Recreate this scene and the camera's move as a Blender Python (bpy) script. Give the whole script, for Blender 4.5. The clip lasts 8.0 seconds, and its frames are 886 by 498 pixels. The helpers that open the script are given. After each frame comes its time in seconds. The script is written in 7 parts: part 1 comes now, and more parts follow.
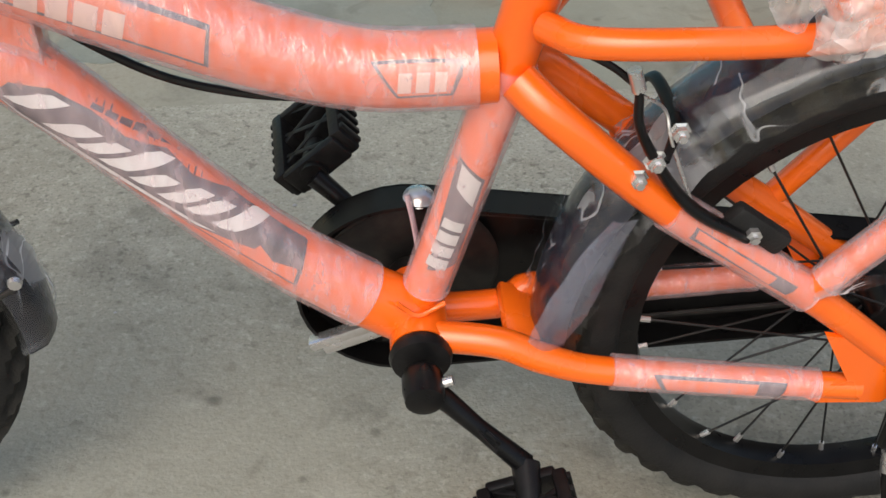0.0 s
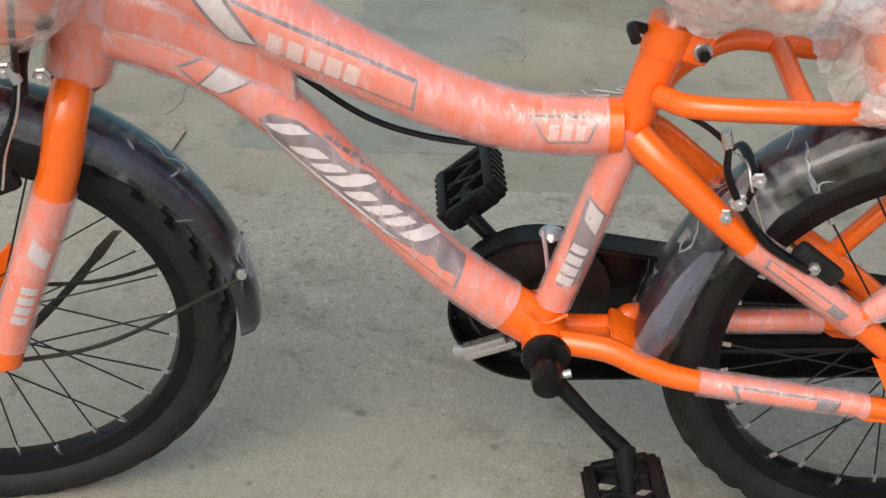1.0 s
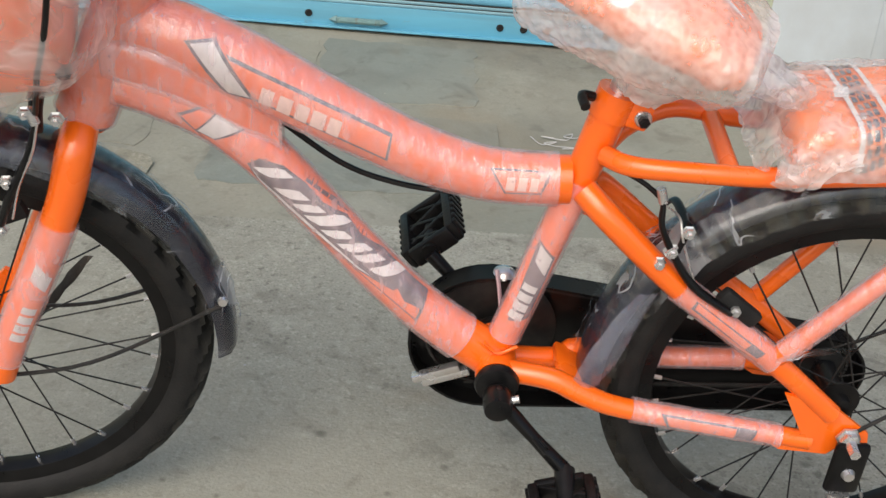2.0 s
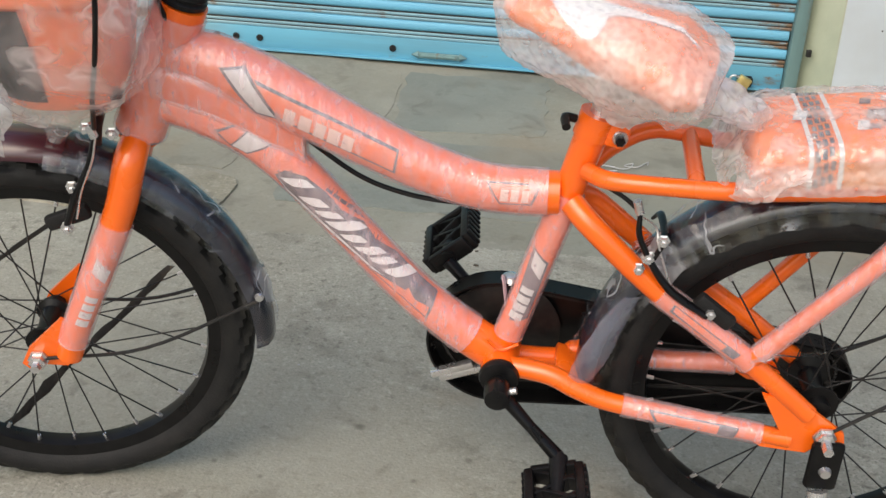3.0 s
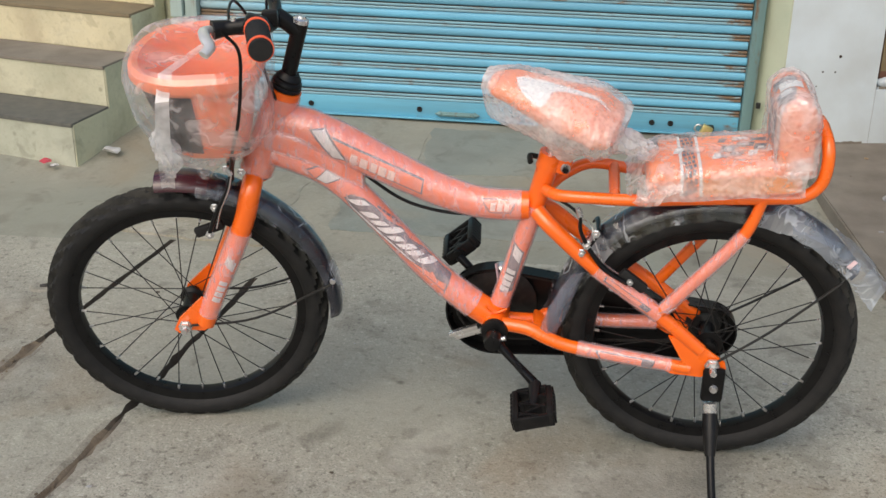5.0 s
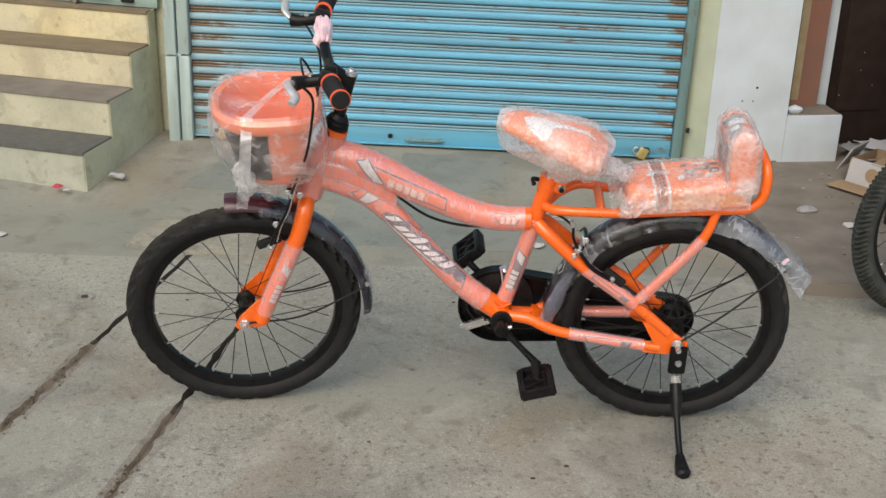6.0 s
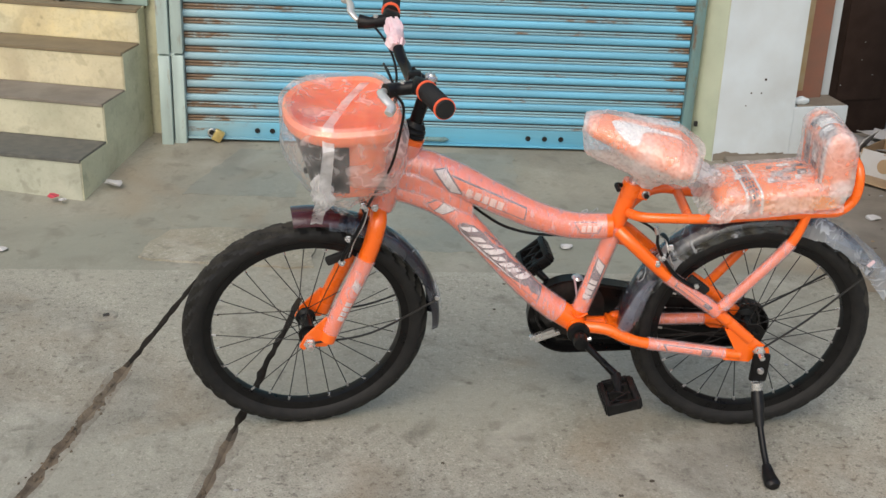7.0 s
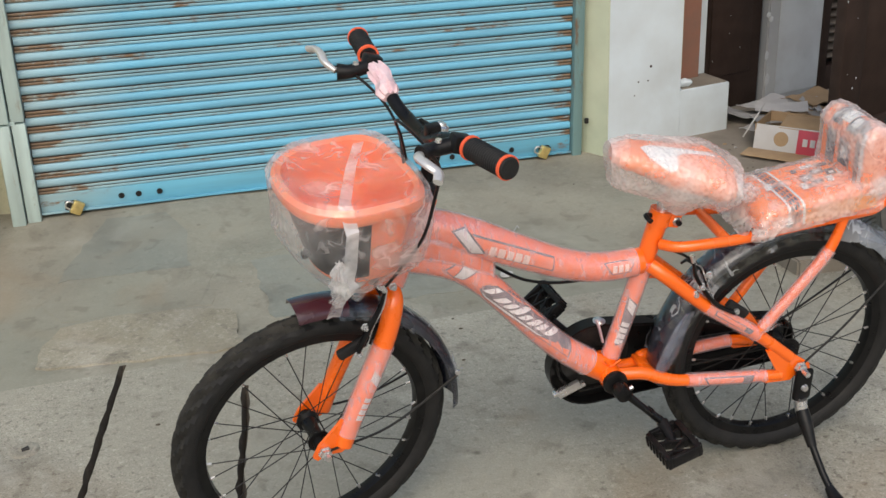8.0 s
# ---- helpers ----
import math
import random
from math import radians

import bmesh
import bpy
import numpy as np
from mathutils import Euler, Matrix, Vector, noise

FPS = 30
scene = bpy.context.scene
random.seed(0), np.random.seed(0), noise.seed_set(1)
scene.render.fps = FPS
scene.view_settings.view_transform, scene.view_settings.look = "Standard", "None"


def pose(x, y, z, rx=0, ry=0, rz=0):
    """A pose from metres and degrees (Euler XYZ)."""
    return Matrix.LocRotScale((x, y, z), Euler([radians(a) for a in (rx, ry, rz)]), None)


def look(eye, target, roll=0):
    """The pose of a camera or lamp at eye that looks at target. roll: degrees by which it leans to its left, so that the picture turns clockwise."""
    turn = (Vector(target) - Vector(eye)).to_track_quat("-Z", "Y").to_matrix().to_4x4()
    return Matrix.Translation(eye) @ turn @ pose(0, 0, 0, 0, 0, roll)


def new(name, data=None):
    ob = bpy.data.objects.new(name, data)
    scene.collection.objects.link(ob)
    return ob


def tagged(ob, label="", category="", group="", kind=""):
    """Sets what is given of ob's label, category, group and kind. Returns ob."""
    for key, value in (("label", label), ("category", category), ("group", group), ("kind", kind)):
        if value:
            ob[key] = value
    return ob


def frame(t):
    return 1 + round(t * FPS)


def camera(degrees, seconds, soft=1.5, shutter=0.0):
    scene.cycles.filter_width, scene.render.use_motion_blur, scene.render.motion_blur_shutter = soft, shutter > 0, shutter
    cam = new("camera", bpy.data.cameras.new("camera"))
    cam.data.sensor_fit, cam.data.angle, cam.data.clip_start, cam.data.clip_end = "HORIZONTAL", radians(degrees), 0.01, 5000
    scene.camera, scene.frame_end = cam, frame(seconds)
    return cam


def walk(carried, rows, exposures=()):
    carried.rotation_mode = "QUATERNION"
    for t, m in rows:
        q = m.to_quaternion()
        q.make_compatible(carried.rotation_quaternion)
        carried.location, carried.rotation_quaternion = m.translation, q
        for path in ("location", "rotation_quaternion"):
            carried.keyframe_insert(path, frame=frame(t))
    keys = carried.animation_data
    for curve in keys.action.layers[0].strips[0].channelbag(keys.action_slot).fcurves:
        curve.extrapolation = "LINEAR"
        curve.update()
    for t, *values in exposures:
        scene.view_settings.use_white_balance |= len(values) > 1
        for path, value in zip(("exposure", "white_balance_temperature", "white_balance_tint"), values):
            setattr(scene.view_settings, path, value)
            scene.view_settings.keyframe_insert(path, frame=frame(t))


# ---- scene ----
cam = camera(42, 8.0)
EXPOSURES = [(0.0, 0.20), (1.5, 0.25), (3.5, 0.21), (4.5, 0.15), (6.0, 0.10), (7.0, 0.12), (7.5, 0.15), (8.0, 0.10)]
PATH = [
    (0, (0.5236, -0.7164, 0.8820), (0.6439, 0.8790, -0.3182), -0.05),
    (0.5, (0.5120, -0.8203, 0.9055), (0.5653, 0.8737, -0.1563), -0.25),
    (1, (0.4705, -0.9921, 0.9352), (0.4369, 0.7420, -0.0607), 0.96),
    (1.5, (0.4321, -1.0408, 0.9879), (0.4956, 0.6924, -0.0081), 4.00),
    (1.7, (0.4377, -1.0739, 0.9896), (0.5119, 0.6854, 0.0411), 4.35),
    (2.8, (0.5325, -1.1834, 1.0432), (0.4529, 0.5809, 0.1046), 3.10),
    (3, (0.5815, -1.2466, 1.0447), (0.4337, 0.5353, 0.1487), 2.29),
    (3.5, (0.6115, -1.3226, 1.0647), (0.4206, 0.4826, 0.2253), 1.24),
    (4, (0.6094, -1.4742, 1.1297), (0.3917, 0.3357, 0.3071), 1.15),
    (4.5, (0.6463, -1.6794, 1.2091), (0.4577, 0.1317, 0.3819), 0.86),
    (4.7, (0.6842, -1.7408, 1.2233), (0.4663, 0.0682, 0.3987), 0.06),
    (5.8, (0.5399, -2.3829, 1.4289), (0.4462, -0.5413, 0.6544), 1.72),
    (6, (0.4794, -2.3842, 1.4390), (0.4333, -0.5447, 0.6555), 1.41),
    (6.5, (0.3180, -2.3128, 1.4390), (0.3996, -0.4721, 0.6611), 1.95),
    (7, (0.1392, -2.2531, 1.4306), (0.2364, -0.4226, 0.6309), 1.72),
    (7.5, (-0.0311, -2.1457, 1.4348), (0.2632, -0.3376, 0.6322), 1.65),
    (8, (-0.2699, -1.8374, 1.4272), (0.2118, -0.0714, 0.6213), -2.42),
]
walk(cam, [(t, look(eye, target, roll)) for t, eye, target, roll in PATH], EXPOSURES)

# ---- world, sun and exposure ----
world = bpy.data.worlds.new("world")
scene.world = world
world.use_nodes = True
sky = world.node_tree.nodes.new("ShaderNodeTexSky")
sky.sky_type = "NISHITA"
sky.sun_disc = False
sky.sun_elevation = radians(48)
sky.sun_rotation = radians(200)
sky.air_density, sky.dust_density, sky.ozone_density = 1.4, 4.0, 1.0
back = world.node_tree.nodes["Background"]
back.inputs["Strength"].default_value = 0.15
world.node_tree.links.new(sky.outputs["Color"], back.inputs["Color"])

sun_data = bpy.data.lights.new("sun", "SUN")
sun_data.energy, sun_data.angle, sun_data.color = 1.0, radians(60), (1.0, 0.95, 0.87)
sun = new("sun", sun_data)
sun.matrix_world = look((-2.0, -6.0, 7.0), (0.5, 0.6, 0.0))


# ---- materials ----
def material(name, color, rough=0.5, metal=0.0, coat=0.0, spots=None, scale=30.0, mix=0.5, bump=0.0, bump_scale=80.0, alpha=1.0,
             streak=(1, 1, 1), big=None, big_scale=2.0, big_mix=0.4, rough_var=0.1, spec=0.5, coords="Object"):
    """A surface with two scales of variation in colour, roughness and relief."""
    m = bpy.data.materials.new(name)
    m.use_nodes = True
    nt, b = m.node_tree, m.node_tree.nodes["Principled BSDF"]
    link = nt.links.new
    co = nt.nodes.new("ShaderNodeTexCoord")
    mp = nt.nodes.new("ShaderNodeMapping")
    mp.inputs["Scale"].default_value = streak
    link(co.outputs[coords], mp.inputs["Vector"])
    b.inputs["Roughness"].default_value, b.inputs["Metallic"].default_value = rough, metal
    b.inputs["Coat Weight"].default_value, b.inputs["Coat Roughness"].default_value = coat, 0.12
    b.inputs["Specular IOR Level"].default_value = spec
    b.inputs["Base Color"].default_value = (*color, 1)
    noise_a = nt.nodes.new("ShaderNodeTexNoise")
    noise_a.inputs["Scale"].default_value, noise_a.inputs["Detail"].default_value = scale, 8
    link(mp.outputs["Vector"], noise_a.inputs["Vector"])
    last = None
    if spots:
        ramp = nt.nodes.new("ShaderNodeValToRGB")
        ramp.color_ramp.elements[0].position, ramp.color_ramp.elements[1].position = 0.38, 0.68
        link(noise_a.outputs["Fac"], ramp.inputs["Fac"])
        strength = nt.nodes.new("ShaderNodeMath")
        strength.operation = "MULTIPLY"
        strength.inputs[1].default_value = mix
        link(ramp.outputs["Color"], strength.inputs[0])
        mixer = nt.nodes.new("ShaderNodeMixRGB")
        mixer.inputs["Color1"].default_value, mixer.inputs["Color2"].default_value = (*color, 1), (*spots, 1)
        link(strength.outputs["Value"], mixer.inputs["Fac"])
        last = mixer.outputs["Color"]
    if big:
        noise_b = nt.nodes.new("ShaderNodeTexNoise")
        noise_b.inputs["Scale"].default_value, noise_b.inputs["Detail"].default_value = big_scale, 6
        link(co.outputs[coords], noise_b.inputs["Vector"])
        ramp = nt.nodes.new("ShaderNodeValToRGB")
        ramp.color_ramp.elements[0].position, ramp.color_ramp.elements[1].position = 0.42, 0.66
        link(noise_b.outputs["Fac"], ramp.inputs["Fac"])
        strength = nt.nodes.new("ShaderNodeMath")
        strength.operation = "MULTIPLY"
        strength.inputs[1].default_value = big_mix
        link(ramp.outputs["Color"], strength.inputs[0])
        mixer = nt.nodes.new("ShaderNodeMixRGB")
        mixer.inputs["Color1"].default_value, mixer.inputs["Color2"].default_value = (*color, 1), (*big, 1)
        if last:
            link(last, mixer.inputs["Color1"])
        link(strength.outputs["Value"], mixer.inputs["Fac"])
        last = mixer.outputs["Color"]
    if last:
        link(last, b.inputs["Base Color"])
    if rough_var:
        rmap = nt.nodes.new("ShaderNodeMapRange")
        rmap.inputs["To Min"].default_value, rmap.inputs["To Max"].default_value = max(rough - rough_var, 0.02), min(rough + rough_var, 1)
        link(noise_a.outputs["Fac"], rmap.inputs["Value"])
        link(rmap.outputs["Result"], b.inputs["Roughness"])
    if bump:
        noise_c = nt.nodes.new("ShaderNodeTexNoise")
        noise_c.inputs["Scale"].default_value, noise_c.inputs["Detail"].default_value = bump_scale, 6
        link(mp.outputs["Vector"], noise_c.inputs["Vector"])
        bm_node = nt.nodes.new("ShaderNodeBump")
        bm_node.inputs["Strength"].default_value, bm_node.inputs["Distance"].default_value = bump, 0.004
        link(noise_c.outputs["Fac"], bm_node.inputs["Height"])
        link(bm_node.outputs["Normal"], b.inputs["Normal"])
    b.inputs["Alpha"].default_value = alpha
    return m


def film(name, color, low, high, scale, rough=0.22, streak=(1, 1, 1), bump=0.4, bump_scale=120.0, cells=0.0, start=0.35, end=0.68, shards=0.0, shard_scale=30.0, gloss=0.06, crease=0.034, rim_gloss=0.0, rims=0.1, glow=0.45, shine_rough=0.16, relief=0.5):
    """Thin milky plastic film: see-through, whiter in soft patches and on crumpled facets. cells: bubble cells per metre."""
    m = material(name, color, rough, bump=bump, bump_scale=bump_scale, streak=streak, rough_var=0.06)
    nt, b = m.node_tree, m.node_tree.nodes["Principled BSDF"]
    link = nt.links.new
    co = nt.nodes.new("ShaderNodeTexCoord")
    mp = nt.nodes.new("ShaderNodeMapping")
    mp.inputs["Scale"].default_value = streak
    link(co.outputs["Object"], mp.inputs["Vector"])
    n = nt.nodes.new("ShaderNodeTexNoise")
    n.inputs["Scale"].default_value, n.inputs["Detail"].default_value, n.inputs["Distortion"].default_value = scale, 9, 0.4
    link(mp.outputs["Vector"], n.inputs["Vector"])
    r = nt.nodes.new("ShaderNodeMapRange")
    r.inputs["From Min"].default_value, r.inputs["From Max"].default_value = start, end
    r.inputs["To Min"].default_value, r.inputs["To Max"].default_value = low, high
    link(n.outputs["Fac"], r.inputs["Value"])
    out = r.outputs["Result"]
    if shards:
        warp = nt.nodes.new("ShaderNodeTexNoise")
        warp.inputs["Scale"].default_value = 16.0
        link(co.outputs["Object"], warp.inputs["Vector"])
        bent = nt.nodes.new("ShaderNodeMixRGB")
        bent.inputs["Fac"].default_value = 0.06
        link(co.outputs["Object"], bent.inputs["Color1"])
        link(warp.outputs["Color"], bent.inputs["Color2"])
        v = nt.nodes.new("ShaderNodeTexNoise")
        v.inputs["Scale"].default_value, v.inputs["Detail"].default_value, v.inputs["Distortion"].default_value = shard_scale, 2.0, 1.2
        link(bent.outputs["Color"], v.inputs["Vector"])
        away = nt.nodes.new("ShaderNodeMath")
        away.operation = "SUBTRACT"
        away.inputs[1].default_value = 0.5
        link(v.outputs["Fac"], away.inputs[0])
        ridge = nt.nodes.new("ShaderNodeMath")
        ridge.operation = "ABSOLUTE"
        link(away.outputs["Value"], ridge.inputs[0])
        rc = nt.nodes.new("ShaderNodeMapRange")
        rc.inputs["From Min"].default_value, rc.inputs["From Max"].default_value = 0.004, crease
        rc.inputs["To Min"].default_value, rc.inputs["To Max"].default_value = shards, 0.0
        link(ridge.outputs["Value"], rc.inputs["Value"])
        patchy = nt.nodes.new("ShaderNodeMapRange")
        patchy.inputs["From Min"].default_value, patchy.inputs["From Max"].default_value = 0.44, 0.62
        link(warp.outputs["Fac"], patchy.inputs["Value"])
        times = nt.nodes.new("ShaderNodeMath")
        times.operation = "MULTIPLY"
        link(rc.outputs["Result"], times.inputs[0])
        link(patchy.outputs["Result"], times.inputs[1])
        add = nt.nodes.new("ShaderNodeMath")
        add.operation, add.use_clamp = "ADD", True
        link(out, add.inputs[0])
        link(times.outputs["Value"], add.inputs[1])
        out = add.outputs["Value"]
    through_light = nt.nodes.new("ShaderNodeBsdfTranslucent")
    through_light.inputs["Color"].default_value = (*color, 1)
    milky = nt.nodes.new("ShaderNodeMixShader")
    milky.inputs["Fac"].default_value = glow
    link(b.outputs["BSDF"], milky.inputs[1])
    link(through_light.outputs["BSDF"], milky.inputs[2])
    clear = nt.nodes.new("ShaderNodeBsdfTransparent")
    sheet_mix = nt.nodes.new("ShaderNodeMixShader")
    link(out, sheet_mix.inputs["Fac"])
    link(clear.outputs["BSDF"], sheet_mix.inputs[1])
    link(milky.outputs["Shader"], sheet_mix.inputs[2])
    shine = nt.nodes.new("ShaderNodeBsdfGlossy")
    shine.inputs["Roughness"].default_value = shine_rough
    mixer = nt.nodes.new("ShaderNodeMixShader")
    mixer.inputs["Fac"].default_value = gloss
    if rim_gloss:
        facing = nt.nodes.new("ShaderNodeLayerWeight")
        facing.inputs["Blend"].default_value = 0.25
        more = nt.nodes.new("ShaderNodeMapRange")
        more.inputs["From Min"].default_value, more.inputs["From Max"].default_value = 0.25, 1.0
        more.inputs["To Min"].default_value, more.inputs["To Max"].default_value = gloss, rim_gloss
        link(facing.outputs["Facing"], more.inputs["Value"])
        link(more.outputs["Result"], mixer.inputs["Fac"])
    link(sheet_mix.outputs["Shader"], mixer.inputs[1])
    link(shine.outputs["BSDF"], mixer.inputs[2])
    link(mixer.outputs["Shader"], nt.nodes["Material Output"].inputs["Surface"])
    if cells:
        v = nt.nodes.new("ShaderNodeTexVoronoi")
        v.inputs["Scale"].default_value = cells
        link(co.outputs["Object"], v.inputs["Vector"])
        bn = nt.nodes.new("ShaderNodeBump")
        bn.inputs["Strength"].default_value, bn.inputs["Distance"].default_value = relief, 0.003
        rim = nt.nodes.new("ShaderNodeMapRange")
        rim.inputs["From Min"].default_value, rim.inputs["From Max"].default_value, rim.inputs["To Min"].default_value, rim.inputs["To Max"].default_value = 0.15, 0.62, -0.4 * rims, rims
        link(v.outputs["Distance"], rim.inputs["Value"])
        whiter = nt.nodes.new("ShaderNodeMath")
        whiter.operation, whiter.use_clamp = "ADD", True
        link(out, whiter.inputs[0])
        link(rim.outputs["Result"], whiter.inputs[1])
        link(whiter.outputs["Value"], sheet_mix.inputs["Fac"])
        bn.invert = True
        link(v.outputs["Distance"], bn.inputs["Height"])
        link(bn.outputs["Normal"], b.inputs["Normal"])
        link(bn.outputs["Normal"], shine.inputs["Normal"])
    elif bump:
        link(b.inputs["Normal"].links[0].from_socket, shine.inputs["Normal"])
    return m


ORANGE = (0.95, 0.155, 0.008)
paint_orange = material("orange_paint", ORANGE, 0.28, coat=0.6, spots=(0.90, 0.125, 0.006), scale=14, mix=0.5, rough_var=0.06, bump=0.04, bump_scale=60)
plastic_orange = material("orange_plastic", (0.95, 0.265, 0.125), 0.42, spots=(0.90, 0.23, 0.10), scale=18, bump=0.05)
gel = plastic_orange.node_tree.nodes["Principled BSDF"].inputs
gel["Subsurface Weight"].default_value, gel["Subsurface Scale"].default_value = 0.4, 0.02
ring_orange = material("ring_rubber", (0.86, 0.125, 0.045), 0.5, spots=(0.78, 0.10, 0.04), scale=30, bump=0.05)
rubber = material("tyre_rubber", (0.010, 0.010, 0.0105), 0.65, spots=(0.022, 0.021, 0.02), scale=40, mix=0.6, bump=0.2, bump_scale=300, spec=0.3)
rubber_tread = material("worn_tread", (0.018, 0.018, 0.017), 0.8, spots=(0.048, 0.045, 0.039), scale=22, mix=0.7, bump=0.25, bump_scale=300, spec=0.25)
rubber_dusty = material("dusty_rubber", (0.022, 0.025, 0.022), 0.8, spots=(0.06, 0.064, 0.056), scale=30, mix=0.7, bump=0.25, bump_scale=300)
black_plastic = material("black_plastic", (0.006, 0.006, 0.0065), 0.36, spots=(0.016, 0.015, 0.015), scale=60, mix=0.6, bump=0.1, bump_scale=200, spec=0.22)
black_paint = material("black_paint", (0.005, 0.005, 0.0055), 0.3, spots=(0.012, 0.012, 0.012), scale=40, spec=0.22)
steel = material("bright_steel", (0.72, 0.72, 0.73), 0.28, metal=0.85, spots=(0.5, 0.48, 0.46), scale=60, mix=0.5)
brass = material("brass", (0.86, 0.68, 0.28), 0.32, metal=0.75, spots=(0.55, 0.40, 0.15), scale=70)
dark_steel = material("dark_steel", (0.03, 0.03, 0.031), 0.45, metal=0.7, spots=(0.06, 0.055, 0.05), scale=90)
decal_white = material("decal_white", (0.72, 0.71, 0.70), 0.4, spots=(0.58, 0.57, 0.56), scale=40)
panel_white = material("panel_white", (0.86, 0.85, 0.85), 0.4, spots=(0.74, 0.73, 0.73), scale=40)
decal_dark = material("decal_dark", (0.035, 0.035, 0.055), 0.4, spots=(0.09, 0.085, 0.10), scale=60, mix=0.5)
decal_faded = material("decal_faded", (0.86, 0.62, 0.54), 0.4, spots=(0.80, 0.48, 0.38), scale=50)
decal_orange = material("decal_orange", (0.93, 0.17, 0.03), 0.4, spots=(0.85, 0.15, 0.03), scale=40)
guard_plastic = material("mudguard_plastic", (0.012, 0.014, 0.024), 0.22, coat=0.4, spots=(0.03, 0.032, 0.045), scale=25, mix=0.6)
maroon_plastic = material("maroon_plastic", (0.055, 0.014, 0.022), 0.25, coat=0.4, spots=(0.03, 0.012, 0.02), scale=25)
wrap_film = film("milky_wrap", (1.0, 0.765, 0.80), 0.16, 0.37, 60, rough=0.16, streak=(1.6, 1, 0.6), bump=0.7, bump_scale=70, gloss=0.115, rim_gloss=0.22, glow=0.0, shine_rough=0.22)
clear_film = film("clear_film", (0.84, 0.87, 0.92), 0.0, 0.42, 8, rough=0.10, bump=0.4, bump_scale=20, start=0.55, end=0.62, shards=0.65, shard_scale=10, gloss=0.045, crease=0.014)
thin_clear_film = film("thin_clear_film", (0.80, 0.84, 0.92), 0.0, 0.08, 11, rough=0.10, bump=0.4, bump_scale=34, start=0.50, end=0.66, shards=0.55, shard_scale=11, gloss=0.045, crease=0.024)
seam_film = film("seam_film", (0.96, 0.95, 0.95), 0.22, 0.85, 22, rough=0.15, bump=0.5, bump_scale=60, gloss=0.08)
tail_film = film("tail_film", (0.70, 0.76, 0.86), 0.16, 0.50, 9, rough=0.12, bump=0.4, bump_scale=16, shards=0.4, shard_scale=8, gloss=0.08, crease=0.03)
flap_film = film("flap_film", (0.50, 0.53, 0.68), 0.18, 0.40, 10, rough=0.12, bump=0.4, bump_scale=16, shards=0.35, shard_scale=7, gloss=0.07, crease=0.02)
bag_film = film("bag_film", (0.97, 0.95, 0.96), 0.09, 0.46, 8, rough=0.14, bump=0.6, bump_scale=24, shards=0.36, shard_scale=16, gloss=0.08, crease=0.075, rim_gloss=0.24, start=0.46, end=0.66)
bubble_film = film("bubble_film", (0.98, 0.94, 0.92), 0.20, 0.54, 9, rough=0.25, cells=118, gloss=0.05, rims=0.055, relief=0.35, glow=0.15, shine_rough=0.25)
thin_bubble_film = film("thin_bubble_film", (0.96, 0.94, 0.94), 0.12, 0.55, 13, rough=0.12, glow=0.3, cells=98, rims=0.09, shards=0.22, shard_scale=12, gloss=0.07, crease=0.06, start=0.38, end=0.68, relief=0.8, shine_rough=0.12)
pink_wrap = material("pink_wrap", (0.76, 0.52, 0.56), 0.35, spots=(0.88, 0.80, 0.81), scale=60, bump=0.5, bump_scale=90)
seat_orange = material("seat_vinyl", (0.94, 0.245, 0.06), 0.45, spots=(0.86, 0.16, 0.04), scale=30, bump=0.1)
seat_amber = material("amber_vinyl", (0.80, 0.27, 0.045), 0.45, spots=(0.70, 0.20, 0.03), scale=30, bump=0.1)
seat_dark = material("seat_print", (0.025, 0.028, 0.05), 0.45, spots=(0.62, 0.50, 0.46), scale=48, mix=0.45)
alloy = material("polished_alloy", (0.70, 0.69, 0.67), 0.34, metal=0.55, spots=(0.56, 0.55, 0.53), scale=60)

concrete = material("concrete", (0.302, 0.294, 0.242), 0.80, spots=(0.232, 0.222, 0.180), scale=2.1, mix=0.7, big=(0.382, 0.366, 0.305), big_scale=1.1,
                    big_mix=0.75, bump=0.42, bump_scale=190)


